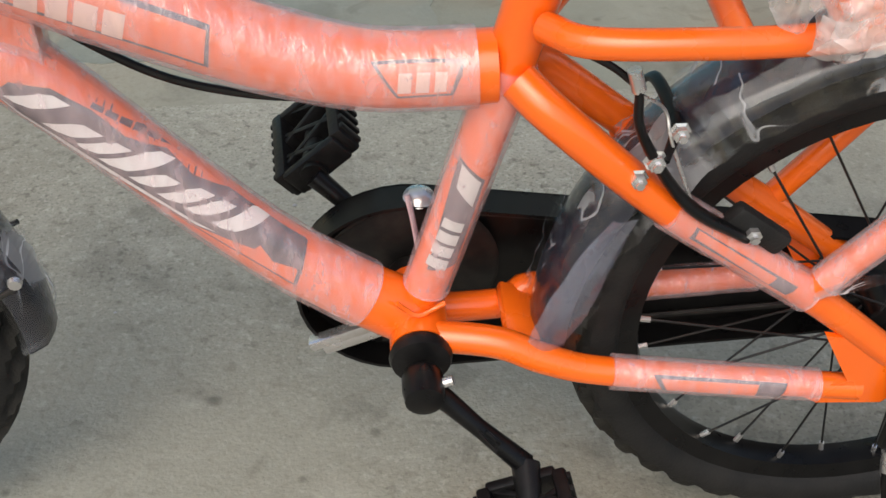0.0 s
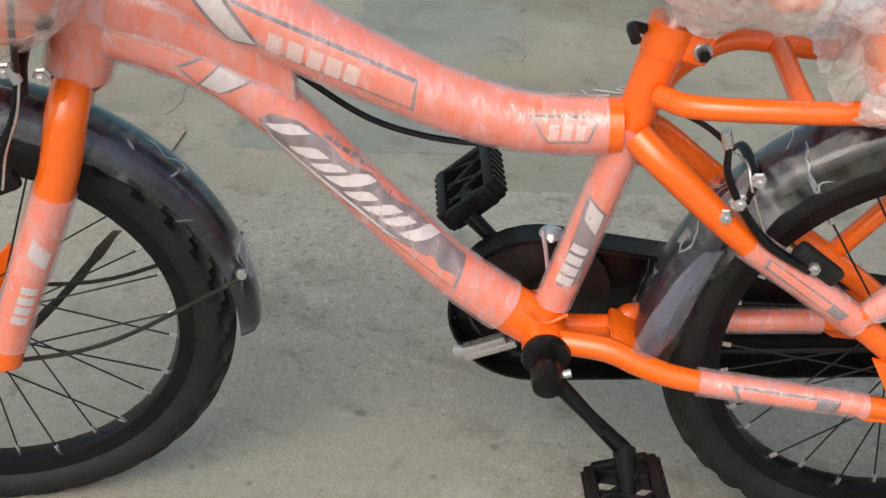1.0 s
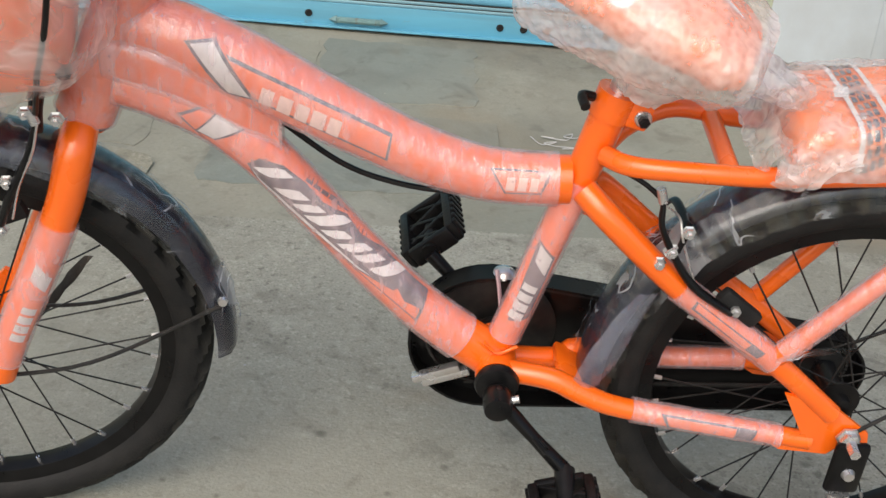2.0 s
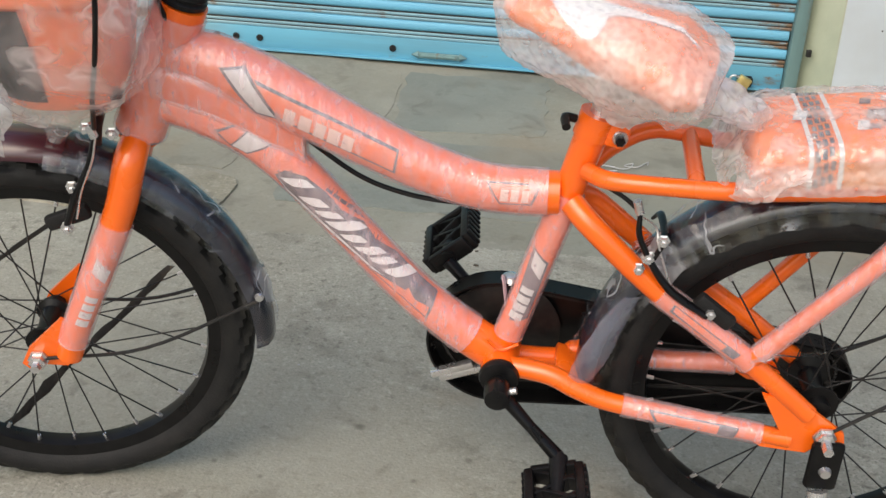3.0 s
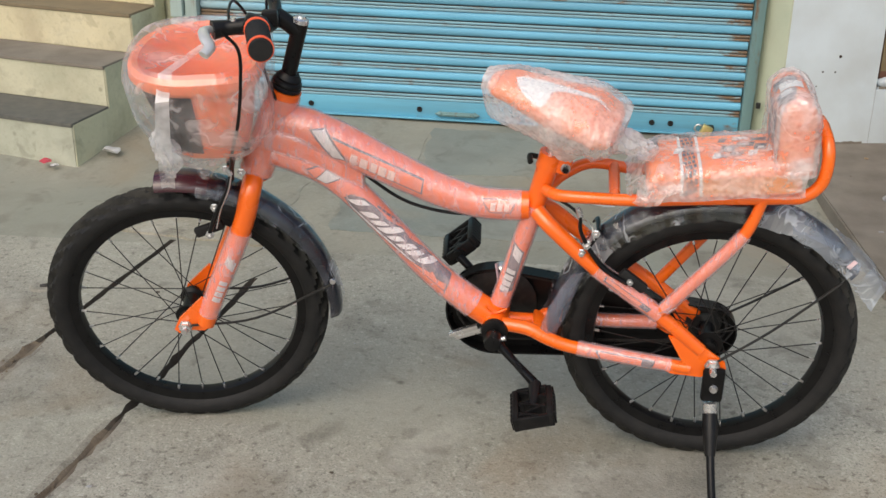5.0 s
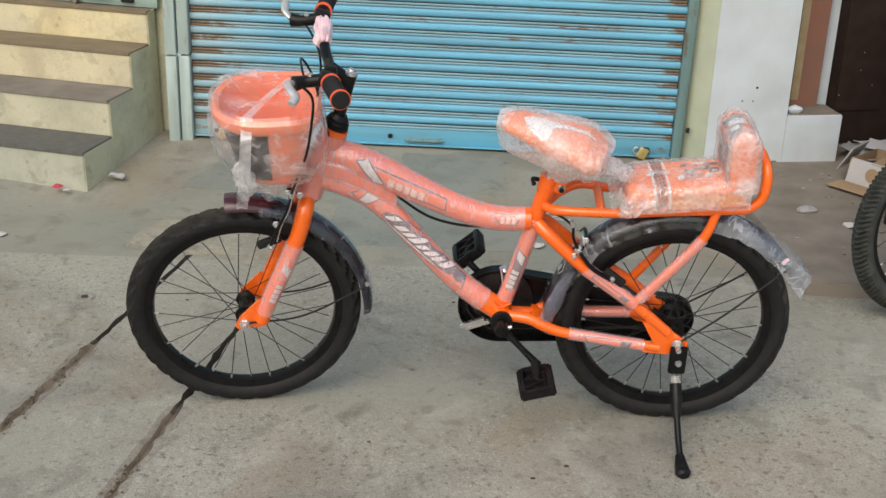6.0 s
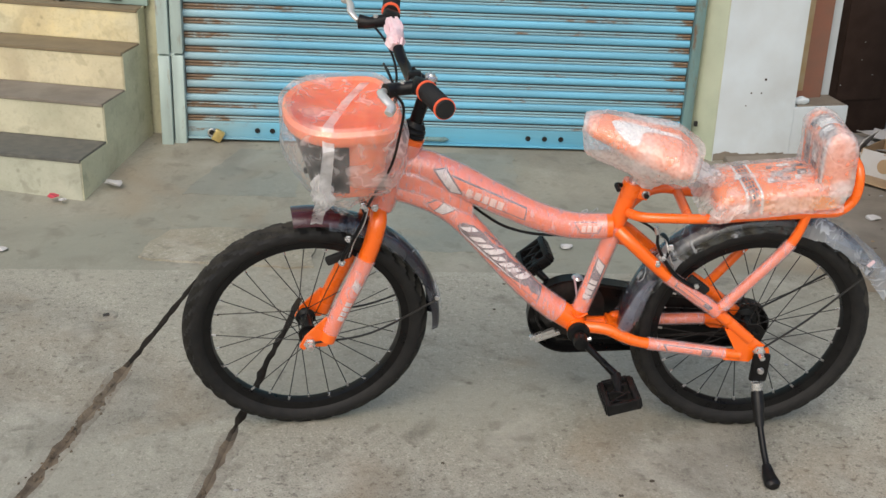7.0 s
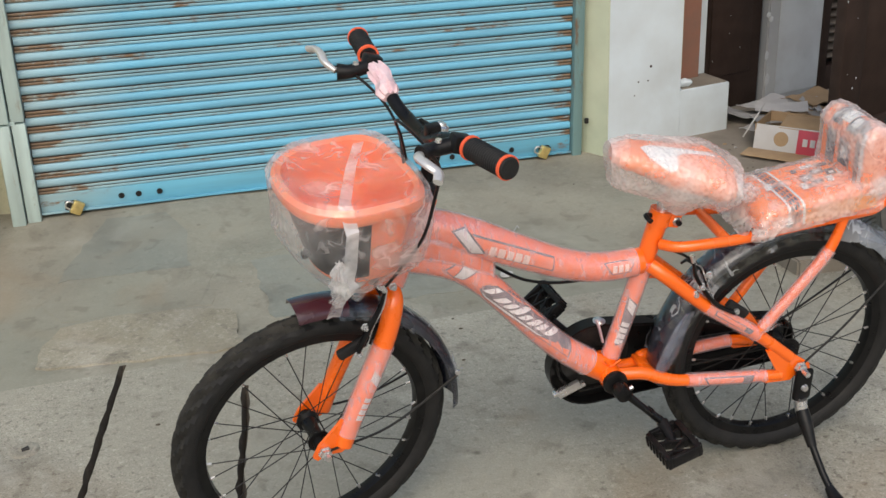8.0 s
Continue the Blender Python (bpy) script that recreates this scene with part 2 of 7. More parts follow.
def speckle(m, fine, pits, dark, light, worn=1.0):
    """Adds aggregate grains in worn areas, stains and small dark pits to a mineral surface."""
    nt, b = m.node_tree, m.node_tree.nodes["Principled BSDF"]
    old = b.inputs["Base Color"].links[0].from_socket
    co = nt.nodes.new("ShaderNodeTexCoord")
    area = nt.nodes.new("ShaderNodeTexNoise")
    area.inputs["Scale"].default_value, area.inputs["Detail"].default_value = 1.3, 4
    nt.links.new(co.outputs["Object"], area.inputs["Vector"])
    bare = nt.nodes.new("ShaderNodeMapRange")
    bare.inputs["From Min"].default_value, bare.inputs["From Max"].default_value = 0.38, 0.62
    bare.inputs["To Min"].default_value, bare.inputs["To Max"].default_value = 0.2 * worn, worn
    nt.links.new(area.outputs["Fac"], bare.inputs["Value"])
    for kind, size, lo, hi, tone, amount in (("grain", fine, 0.55, 0.66, light, 0.60), ("grain", fine * 0.62, 0.57, 0.67, dark, 0.66), ("grain", fine * 2.3, 0.54, 0.64, dark, 0.55), ("grain", fine * 1.8, 0.56, 0.66, light, 0.45), ("grain", 26.0, 0.54, 0.66, light, 0.26),
                                             ("pit", pits, 0.085, 0.03, dark, 0.55), ("pit", pits * 0.43, 0.06, 0.03, dark, 0.6), ("stain", 1.7, 0.50, 0.66, dark, 0.40),
                                             ("stain", 7.0, 0.57, 0.68, dark, 0.34), ("stain", 3.6, 0.58, 0.68, light, 0.30), ("stain", 14.0, 0.60, 0.68, dark, 0.34), ("stain", 2.4, 0.55, 0.70, (0.27, 0.205, 0.13), 0.38)):
        if kind == "pit":
            n = nt.nodes.new("ShaderNodeTexVoronoi")
            n.inputs["Scale"].default_value = size
            out = n.outputs["Distance"]
        else:
            n = nt.nodes.new("ShaderNodeTexNoise")
            n.inputs["Scale"].default_value, n.inputs["Detail"].default_value = size, 6
            n.inputs["Distortion"].default_value = 0.6 if kind == "stain" else 0.0
            out = n.outputs["Fac"]
        nt.links.new(co.outputs["Object"], n.inputs["Vector"])
        r = nt.nodes.new("ShaderNodeMapRange")
        r.inputs["From Min"].default_value, r.inputs["From Max"].default_value, r.inputs["To Max"].default_value = lo, hi, amount
        nt.links.new(out, r.inputs["Value"])
        share = r.outputs["Result"]
        if kind == "grain":
            times = nt.nodes.new("ShaderNodeMath")
            times.operation = "MULTIPLY"
            nt.links.new(share, times.inputs[0])
            nt.links.new(bare.outputs["Result"], times.inputs[1])
            share = times.outputs["Value"]
        mx = nt.nodes.new("ShaderNodeMixRGB")
        mx.inputs["Color2"].default_value = (*tone, 1)
        nt.links.new(share, mx.inputs["Fac"])
        nt.links.new(old, mx.inputs["Color1"])
        old = mx.outputs["Color"]
    nt.links.new(old, b.inputs["Base Color"])


speckle(concrete, 92, 13, (0.095, 0.088, 0.072), (0.48, 0.465, 0.405), 1.15)
old_cement = material("old_cement", (0.262, 0.262, 0.212), 0.72, spots=(0.205, 0.208, 0.170), scale=2.6, mix=0.7, big=(0.335, 0.305, 0.24), big_scale=1.5, big_mix=0.8, bump=0.2, bump_scale=120)
speckle(old_cement, 60, 9, (0.12, 0.105, 0.085), (0.42, 0.40, 0.34), 0.4)
cool_cement = material("cool_cement", (0.225, 0.24, 0.208), 0.68, spots=(0.18, 0.192, 0.168), scale=4, mix=0.7, big=(0.29, 0.285, 0.235), big_scale=2.2, big_mix=0.7, bump=0.15, bump_scale=120)
speckle(cool_cement, 60, 9, (0.11, 0.10, 0.085), (0.36, 0.36, 0.31), 0.3)
patch_concrete = material("patch_concrete", (0.30, 0.28, 0.215), 0.85, spots=(0.22, 0.205, 0.15), scale=6, mix=0.8, big=(0.37, 0.345, 0.27), big_scale=3, bump=0.7, bump_scale=60)
speckle(patch_concrete, 75, 15, (0.12, 0.11, 0.09), (0.50, 0.47, 0.41))
stained_concrete = material("stained_concrete", (0.290, 0.284, 0.240), 0.9, spots=(0.17, 0.145, 0.105), scale=9, mix=0.8, big=(0.35, 0.33, 0.275), big_scale=4, bump=0.6, bump_scale=120)
speckle(stained_concrete, 75, 15, (0.07, 0.06, 0.05), (0.40, 0.37, 0.32))
dirt = material("packed_dirt", (0.058, 0.047, 0.035), 0.95, spots=(0.10, 0.080, 0.060), scale=40, mix=0.7, bump=0.7, bump_scale=120)
soil = material("brown_soil", (0.155, 0.118, 0.080), 0.95, spots=(0.065, 0.050, 0.036), scale=24, mix=0.9, big=(0.23, 0.195, 0.145), big_scale=9, bump=0.8, bump_scale=130)
platform_concrete = material("dirty_concrete", (0.21, 0.185, 0.15), 0.9, spots=(0.12, 0.1, 0.08), scale=9, mix=0.7, big=(0.3, 0.27, 0.23), big_scale=2, bump=0.5, bump_scale=90)
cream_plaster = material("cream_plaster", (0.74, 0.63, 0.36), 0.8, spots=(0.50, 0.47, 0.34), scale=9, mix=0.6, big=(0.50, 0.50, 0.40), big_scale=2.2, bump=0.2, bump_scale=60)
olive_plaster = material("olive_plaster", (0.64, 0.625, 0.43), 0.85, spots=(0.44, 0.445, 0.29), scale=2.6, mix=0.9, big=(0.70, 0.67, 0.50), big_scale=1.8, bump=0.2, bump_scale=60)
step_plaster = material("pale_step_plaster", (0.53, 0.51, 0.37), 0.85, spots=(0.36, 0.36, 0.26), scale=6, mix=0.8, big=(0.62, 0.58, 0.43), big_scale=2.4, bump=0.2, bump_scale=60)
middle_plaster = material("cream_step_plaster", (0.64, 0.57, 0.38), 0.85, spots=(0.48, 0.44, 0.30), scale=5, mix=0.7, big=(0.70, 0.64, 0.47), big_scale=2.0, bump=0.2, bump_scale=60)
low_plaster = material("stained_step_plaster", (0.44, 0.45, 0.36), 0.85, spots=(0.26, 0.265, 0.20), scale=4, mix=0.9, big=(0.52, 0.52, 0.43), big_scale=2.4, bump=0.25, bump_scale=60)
for wall_mat, tone, pale in ((cream_plaster, (0.30, 0.25, 0.14), (0.76, 0.70, 0.52)), (step_plaster, (0.22, 0.20, 0.14), (0.60, 0.59, 0.47)), (middle_plaster, (0.27, 0.235, 0.14), (0.70, 0.66, 0.52)),
                             (low_plaster, (0.17, 0.165, 0.125), (0.52, 0.54, 0.46)), (olive_plaster, (0.30, 0.30, 0.19), (0.72, 0.70, 0.55))):
    speckle(wall_mat, 40, 8, tone, pale, 0.3)
brown_tread = material("dusty_brown_tread", (0.21, 0.165, 0.10), 0.85, spots=(0.15, 0.12, 0.08), scale=12, mix=0.6, bump=0.2)
pale_plaster = material("pale_green_plaster", (0.47, 0.52, 0.39), 0.85, spots=(0.36, 0.40, 0.30), scale=10, mix=0.5, big=(0.6, 0.58, 0.44), big_scale=2, bump=0.2, bump_scale=60)
white_plaster = material("white_plaster", (0.60, 0.68, 0.735), 0.8, spots=(0.42, 0.45, 0.455), scale=6, mix=0.6, big=(0.68, 0.755, 0.81), big_scale=1.5, bump=0.15, bump_scale=40)
# grey tone that includes the shade on the door-side wall's left face
grey_shade_plaster = material("grey_shade_plaster", (0.35, 0.36, 0.365), 0.85, spots=(0.32, 0.32, 0.31), scale=8, mix=0.6, big=(0.52, 0.53, 0.53), big_scale=2.5, bump=0.3, bump_scale=40)
whitewash = material("old_whitewash", (0.50, 0.53, 0.545), 0.85, spots=(0.36, 0.365, 0.37), scale=9, mix=0.6, big=(0.54, 0.55, 0.56), big_scale=3, bump=0.3, bump_scale=50)
tread_stone = material("dark_tread_stone", (0.085, 0.085, 0.078), 0.6, spots=(0.15, 0.145, 0.125), scale=30, mix=0.7, bump=0.1)
brown_paint = material("brown_paint", (0.030, 0.019, 0.015), 0.6, spots=(0.052, 0.034, 0.028), scale=16, mix=0.6, bump=0.2, spec=0.2)
dusty_brown = material("dusty_brown_paint", (0.095, 0.072, 0.055), 0.75, spots=(0.17, 0.14, 0.11), scale=20, mix=0.7, bump=0.2)
brick_paint = material("red_brown_paint", (0.28, 0.13, 0.09), 0.8, spots=(0.2, 0.13, 0.1), scale=14, mix=0.6, bump=0.3)
ochre_paint = material("ochre_paint", (0.36, 0.27, 0.14), 0.85, spots=(0.42, 0.36, 0.25), scale=20, mix=0.7, bump=0.3)
cardboard = material("cardboard", (0.36, 0.25, 0.145), 0.9, spots=(0.28, 0.19, 0.11), scale=25, bump=0.15)
box_white = material("box_white", (0.50, 0.495, 0.49), 0.6, spots=(0.44, 0.42, 0.41), scale=20)
box_red = material("box_red", (0.50, 0.05, 0.08), 0.5, spots=(0.4, 0.05, 0.07), scale=20)
paper_grey = material("waste_paper", (0.33, 0.33, 0.33), 0.85, spots=(0.3, 0.29, 0.28), scale=30, bump=0.2)


def rusty_paint(name, color, rust_amount, grime, ends=0.0, left=-0.6, right=1.236, soft=0.10, upright=False):
    """Old sheet-metal paint with rust in blotches, differing from piece to piece and thicker towards its ends."""
    m = material(name, color, 0.5, spots=tuple(c * 0.62 + 0.03 for c in color), scale=6, mix=0.8, streak=(4, 4, 0.5) if upright else (0.35, 1, 5), bump=0.12, bump_scale=60, spec=0.35)
    nt, b = m.node_tree, m.node_tree.nodes["Principled BSDF"]
    link = nt.links.new
    old = b.inputs["Base Color"].links[0].from_socket
    co = nt.nodes.new("ShaderNodeTexCoord")
    info = nt.nodes.new("ShaderNodeObjectInfo")
    shift = nt.nodes.new("ShaderNodeMath")
    shift.operation = "MULTIPLY"
    shift.inputs[1].default_value = 37.0
    link(info.outputs["Random"], shift.inputs[0])
    where = nt.nodes.new("ShaderNodeVectorMath")
    link(co.outputs["Object"], where.inputs[0])
    link(shift.outputs["Value"], where.inputs[1])
    for node in list(nt.nodes):
        if node.bl_idname == "ShaderNodeMapping":
            link(where.outputs["Vector"], node.inputs["Vector"])
    mp = nt.nodes.new("ShaderNodeMapping")
    mp.inputs["Scale"].default_value = (2.2, 2.2, 0.6) if upright else (1.0, 1.0, 2.6)
    link(where.outputs["Vector"], mp.inputs["Vector"])
    n = nt.nodes.new("ShaderNodeTexNoise")
    n.inputs["Scale"].default_value, n.inputs["Detail"].default_value, n.inputs["Roughness"].default_value = 9.0, 10, 0.72
    link(mp.outputs["Vector"], n.inputs["Vector"])
    level = n.outputs["Fac"]
    if ends:
        axes = nt.nodes.new("ShaderNodeSeparateXYZ")
        link(co.outputs["Object"], axes.inputs["Vector"])
        for edge, away in ((left, left + 0.26), (right, right - 0.10)):
            g = nt.nodes.new("ShaderNodeMapRange")
            g.inputs["From Min"].default_value, g.inputs["From Max"].default_value = edge, away
            g.inputs["To Min"].default_value, g.inputs["To Max"].default_value = ends, 0.0
            link(axes.outputs["X"], g.inputs["Value"])
            add = nt.nodes.new("ShaderNodeMath")
            link(level, add.inputs[0])
            link(g.outputs["Result"], add.inputs[1])
            level = add.outputs["Value"]
    if ends:
        worn = nt.nodes.new("ShaderNodeMapRange")
        worn.inputs["From Min"].default_value, worn.inputs["From Max"].default_value = left - 0.04, left + 0.34
        worn.inputs["To Min"].default_value, worn.inputs["To Max"].default_value = 0.40, 0.0
        link(axes.outputs["X"], worn.inputs["Value"])
        soiled = nt.nodes.new("ShaderNodeTexNoise")
        soiled.inputs["Scale"].default_value, soiled.inputs["Detail"].default_value = 5.0, 7
        link(mp.outputs["Vector"], soiled.inputs["Vector"])
        amount = nt.nodes.new("ShaderNodeMath")
        amount.inputs[1].default_value = 0.05
        amount.operation = "MULTIPLY_ADD"
        link(soiled.outputs["Fac"], amount.inputs[0])
        link(worn.outputs["Result"], amount.inputs[2])
        dust = nt.nodes.new("ShaderNodeMixRGB")
        dust.inputs["Color2"].default_value = (0.56, 0.48, 0.32, 1)
        link(amount.outputs["Value"], dust.inputs["Fac"])
        link(old, dust.inputs["Color1"])
        old = dust.outputs["Color"]
    r = nt.nodes.new("ShaderNodeMapRange")
    r.inputs["From Min"].default_value, r.inputs["From Max"].default_value = 0.66 - rust_amount, 0.66 + soft - rust_amount
    link(level, r.inputs["Value"])
    mx = nt.nodes.new("ShaderNodeMixRGB")
    mx.inputs["Color2"].default_value = (*grime, 1)
    link(r.outputs["Result"], mx.inputs["Fac"])
    link(old, mx.inputs["Color1"])
    link(mx.outputs["Color"], b.inputs["Base Color"])
    return m


RUST = (0.190, 0.128, 0.080)
shutter_blue = rusty_paint("shutter_blue_paint", (0.145, 0.455, 0.655), 0.01, RUST, 0.09, soft=0.30)
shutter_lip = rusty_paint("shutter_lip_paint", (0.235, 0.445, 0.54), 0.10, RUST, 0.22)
# seam colour: rust brown on a near-black base that paints in groove shade
shutter_seam = rusty_paint("shutter_seam_rust_shade", (0.055, 0.047, 0.038), 0.22, (0.075, 0.045, 0.03), 0.2)
bar_blue = rusty_paint("bottom_bar_paint", (0.12, 0.40, 0.56), 0.03, RUST, 0.12)
rail_paint = rusty_paint("rail_paint", (0.47, 0.58, 0.55), 0.09, (0.24, 0.17, 0.10), soft=0.16, upright=True)
rail_blue = rusty_paint("rail_blue_paint", (0.17, 0.29, 0.29), 0.10, (0.16, 0.1, 0.06), upright=True)
panel_green = rusty_paint("old_panel_paint", (0.33, 0.45, 0.41), 0.08, (0.3, 0.16, 0.08))


# ---- mesh helpers ----
def part(name, bm, mat, parent=None, label="", smooth=True):
    me = bpy.data.meshes.new(name)
    bmesh.ops.recalc_face_normals(bm, faces=bm.faces)
    bm.to_mesh(me)
    bm.free()
    me.materials.append(mat)
    if smooth:
        me.shade_smooth()
        me.set_sharp_from_angle(angle=radians(38))
    ob = new(name, me)
    if parent:
        ob.parent = parent
    return tagged(ob, label)


def thing(name, m, label, category, group="", kind=""):
    ob = new(name)
    ob.matrix_world = m
    ob.empty_display_size = 0.1
    return tagged(ob, label, category, group, kind)


def spline(pts, steps):
    """A smooth line through the points."""
    p = [Vector(q) for q in pts]
    if len(p) < 3 or steps < 2:
        return p
    out = []
    ext = [2 * p[0] - p[1]] + p + [2 * p[-1] - p[-2]]
    for i in range(1, len(ext) - 2):
        a, b, c, d = ext[i - 1:i + 3]
        for k in range(steps):
            t = k / steps
            out.append(0.5 * ((2 * b) + (c - a) * t + (2 * a - 5 * b + 4 * c - d) * t * t + (3 * b - a - 3 * c + d) * t ** 3))
    return out + [p[-1]]


def add_tube(bm, pts, radii, n=14, steps=6, squash=1.0, wobble=0.0, seed=0.0):
    """A round bar along a smooth line; radii: one number or one for each point."""
    line = spline(pts, steps)
    if isinstance(radii, (int, float)):
        rad = [radii] * len(line)
    else:
        rad = list(np.interp(np.linspace(0, len(radii) - 1, len(line)), range(len(radii)), radii))
    side, rings = None, []
    for i, c in enumerate(line):
        t = (line[min(i + 1, len(line) - 1)] - line[max(i - 1, 0)]).normalized()
        ref = Vector((0, 1, 0)) if abs(t.y) < 0.9 else Vector((1, 0, 0))
        if side is None:
            side = t.cross(ref).normalized()
        side = (side - t * side.dot(t)).normalized()
        up = t.cross(side)
        ring = []
        for k in range(n):
            a = 2 * math.pi * k / n
            r = rad[i]
            if wobble:
                r += wobble * noise.noise(Vector((c.x * 60 + seed, c.z * 60, k * 1.3)))
            ring.append(bm.verts.new(c + side * (math.cos(a) * r * squash) + up * (math.sin(a) * r)))
        rings.append(ring)
    for a, b in zip(rings, rings[1:]):
        for k in range(n):
            bm.faces.new((a[k], a[(k + 1) % n], b[(k + 1) % n], b[k]))
    bm.faces.new(rings[0][::-1])
    bm.faces.new(rings[-1])
    return bm


def tube(pts, radii, n=14, steps=6, squash=1.0, wobble=0.0, seed=0.0):
    return add_tube(bmesh.new(), pts, radii, n, steps, squash, wobble, seed)


def add_box(bm, m, size, bevel=0.0):
    r = bmesh.ops.create_cube(bm, size=1.0, matrix=m @ Matrix.Diagonal((*size, 1)))
    if bevel:
        edges = {e for v in r["verts"] for e in v.link_edges}
        bmesh.ops.bevel(bm, geom=list(edges), offset=bevel, segments=2, affect="EDGES", profile=0.5)
    return bm


def box(m, size, bevel=0.0):
    return add_box(bmesh.new(), m, size, bevel)


def at(x, y, z, rx=0, ry=0, rz=0):
    return pose(x, y, z, rx, ry, rz)


def lathe(profile, n=24, m=Matrix()):
    """A turned piece round its own z axis; profile: (radius, height) from end to end."""
    bm = bmesh.new()
    rings = []
    for r, z in profile:
        rings.append([bm.verts.new(m @ Vector((r * math.cos(2 * math.pi * k / n), r * math.sin(2 * math.pi * k / n), z))) for k in range(n)])
    for a, b in zip(rings, rings[1:]):
        for k in range(n):
            bm.faces.new((a[k], a[(k + 1) % n], b[(k + 1) % n], b[k]))
    bm.faces.new(rings[0][::-1])
    bm.faces.new(rings[-1])
    return bm


def across(u, v, w):
    """A turned piece's pose with its axis across the bicycle."""
    return Matrix.Translation((u, v, w)) @ pose(0, 0, 0, -90, 0, 0)


def hoop(cu, cw, profile, a0=0.0, a1=360.0, n=64, bm=None):
    """A section (radius, sideways) carried round an axle across the bicycle, from a0 to a1 degrees."""
    bm = bm or bmesh.new()
    full = abs(a1 - a0) >= 359.9
    rings = []
    for i in range(n if full else n + 1):
        a = radians(a0 + (a1 - a0) * i / n)
        rings.append([bm.verts.new((cu + r * math.cos(a), v, cw + r * math.sin(a))) for r, v in profile])
    k = len(profile)
    pairs = list(zip(rings, rings[1:])) + ([(rings[-1], rings[0])] if full else [])
    for a, b in pairs:
        for j in range(k):
            bm.faces.new((a[j], a[(j + 1) % k], b[(j + 1) % k], b[j]))
    if not full:
        bm.faces.new(rings[0][::-1])
        bm.faces.new(rings[-1])
    return bm


def moved(bm, m):
    bmesh.ops.transform(bm, matrix=m, verts=bm.verts)
    return bm


def extruded(outline, m, depth):
    """A plate with the given outline in its own x, y, of the given depth along z."""
    bm = bmesh.new()
    lo = [bm.verts.new(m @ Vector((x, y, 0))) for x, y in outline]
    hi = [bm.verts.new(m @ Vector((x, y, depth))) for x, y in outline]
    bm.faces.new(lo[::-1])
    bm.faces.new(hi)
    for i in range(len(outline)):
        j = (i + 1) % len(outline)
        bm.faces.new((lo[i], lo[j], hi[j], hi[i]))
    return bm


def blob(fn, nu=40, nv=24):
    """A closed skin from fn(s, a): s along 0..1, a round 0..2 pi."""
    bm = bmesh.new()
    rows = [[bm.verts.new(fn(i / nu, 2 * math.pi * k / nv)) for k in range(nv)] for i in range(nu + 1)]
    for a, b in zip(rows, rows[1:]):
        for k in range(nv):
            bm.faces.new((a[k], a[(k + 1) % nv], b[(k + 1) % nv], b[k]))
    bm.faces.new(rows[0][::-1])
    bm.faces.new(rows[-1])
    return bm


def power(c, e):
    return math.copysign(abs(c) ** e, c)


# a plate's own x, y as the bicycle's length and height, growing towards the near side
SIDE = Matrix(((1, 0, 0, 0), (0, 0, -1, 0), (0, 1, 0, 0), (0, 0, 0, 1)))


def side_plate(outline, v, depth):
    return extruded(outline, Matrix.Translation((0, v, 0)) @ SIDE, depth)


# ---- the place: ground, shop front, steps ----
def prism(outline, z0, z1, bevel=0.0):
    bm = extruded(outline, Matrix.Translation((0, 0, z0)), z1 - z0)
    if bevel:
        bmesh.ops.bevel(bm, geom=list(bm.edges), offset=bevel, segments=2, affect="EDGES")
    return bm


def rise(y, x=0.3):
    """The paving climbs gently towards the shop, less so at the door's side."""
    return (0.062 - 0.0166 * min(max(x + 0.6, 0.0), 2.0)) * min(max((y - 1.28) / 0.58, 0.0), 1.0)


def joint_near(y):
    return -0.200 + 0.1456 * y + 0.006 * noise.noise(Vector((y * 5, 1, 0)))


def joint_far(y):
    return -0.553 + 0.188 * y + 0.007 * noise.noise(Vector((y * 4, 7, 0)))


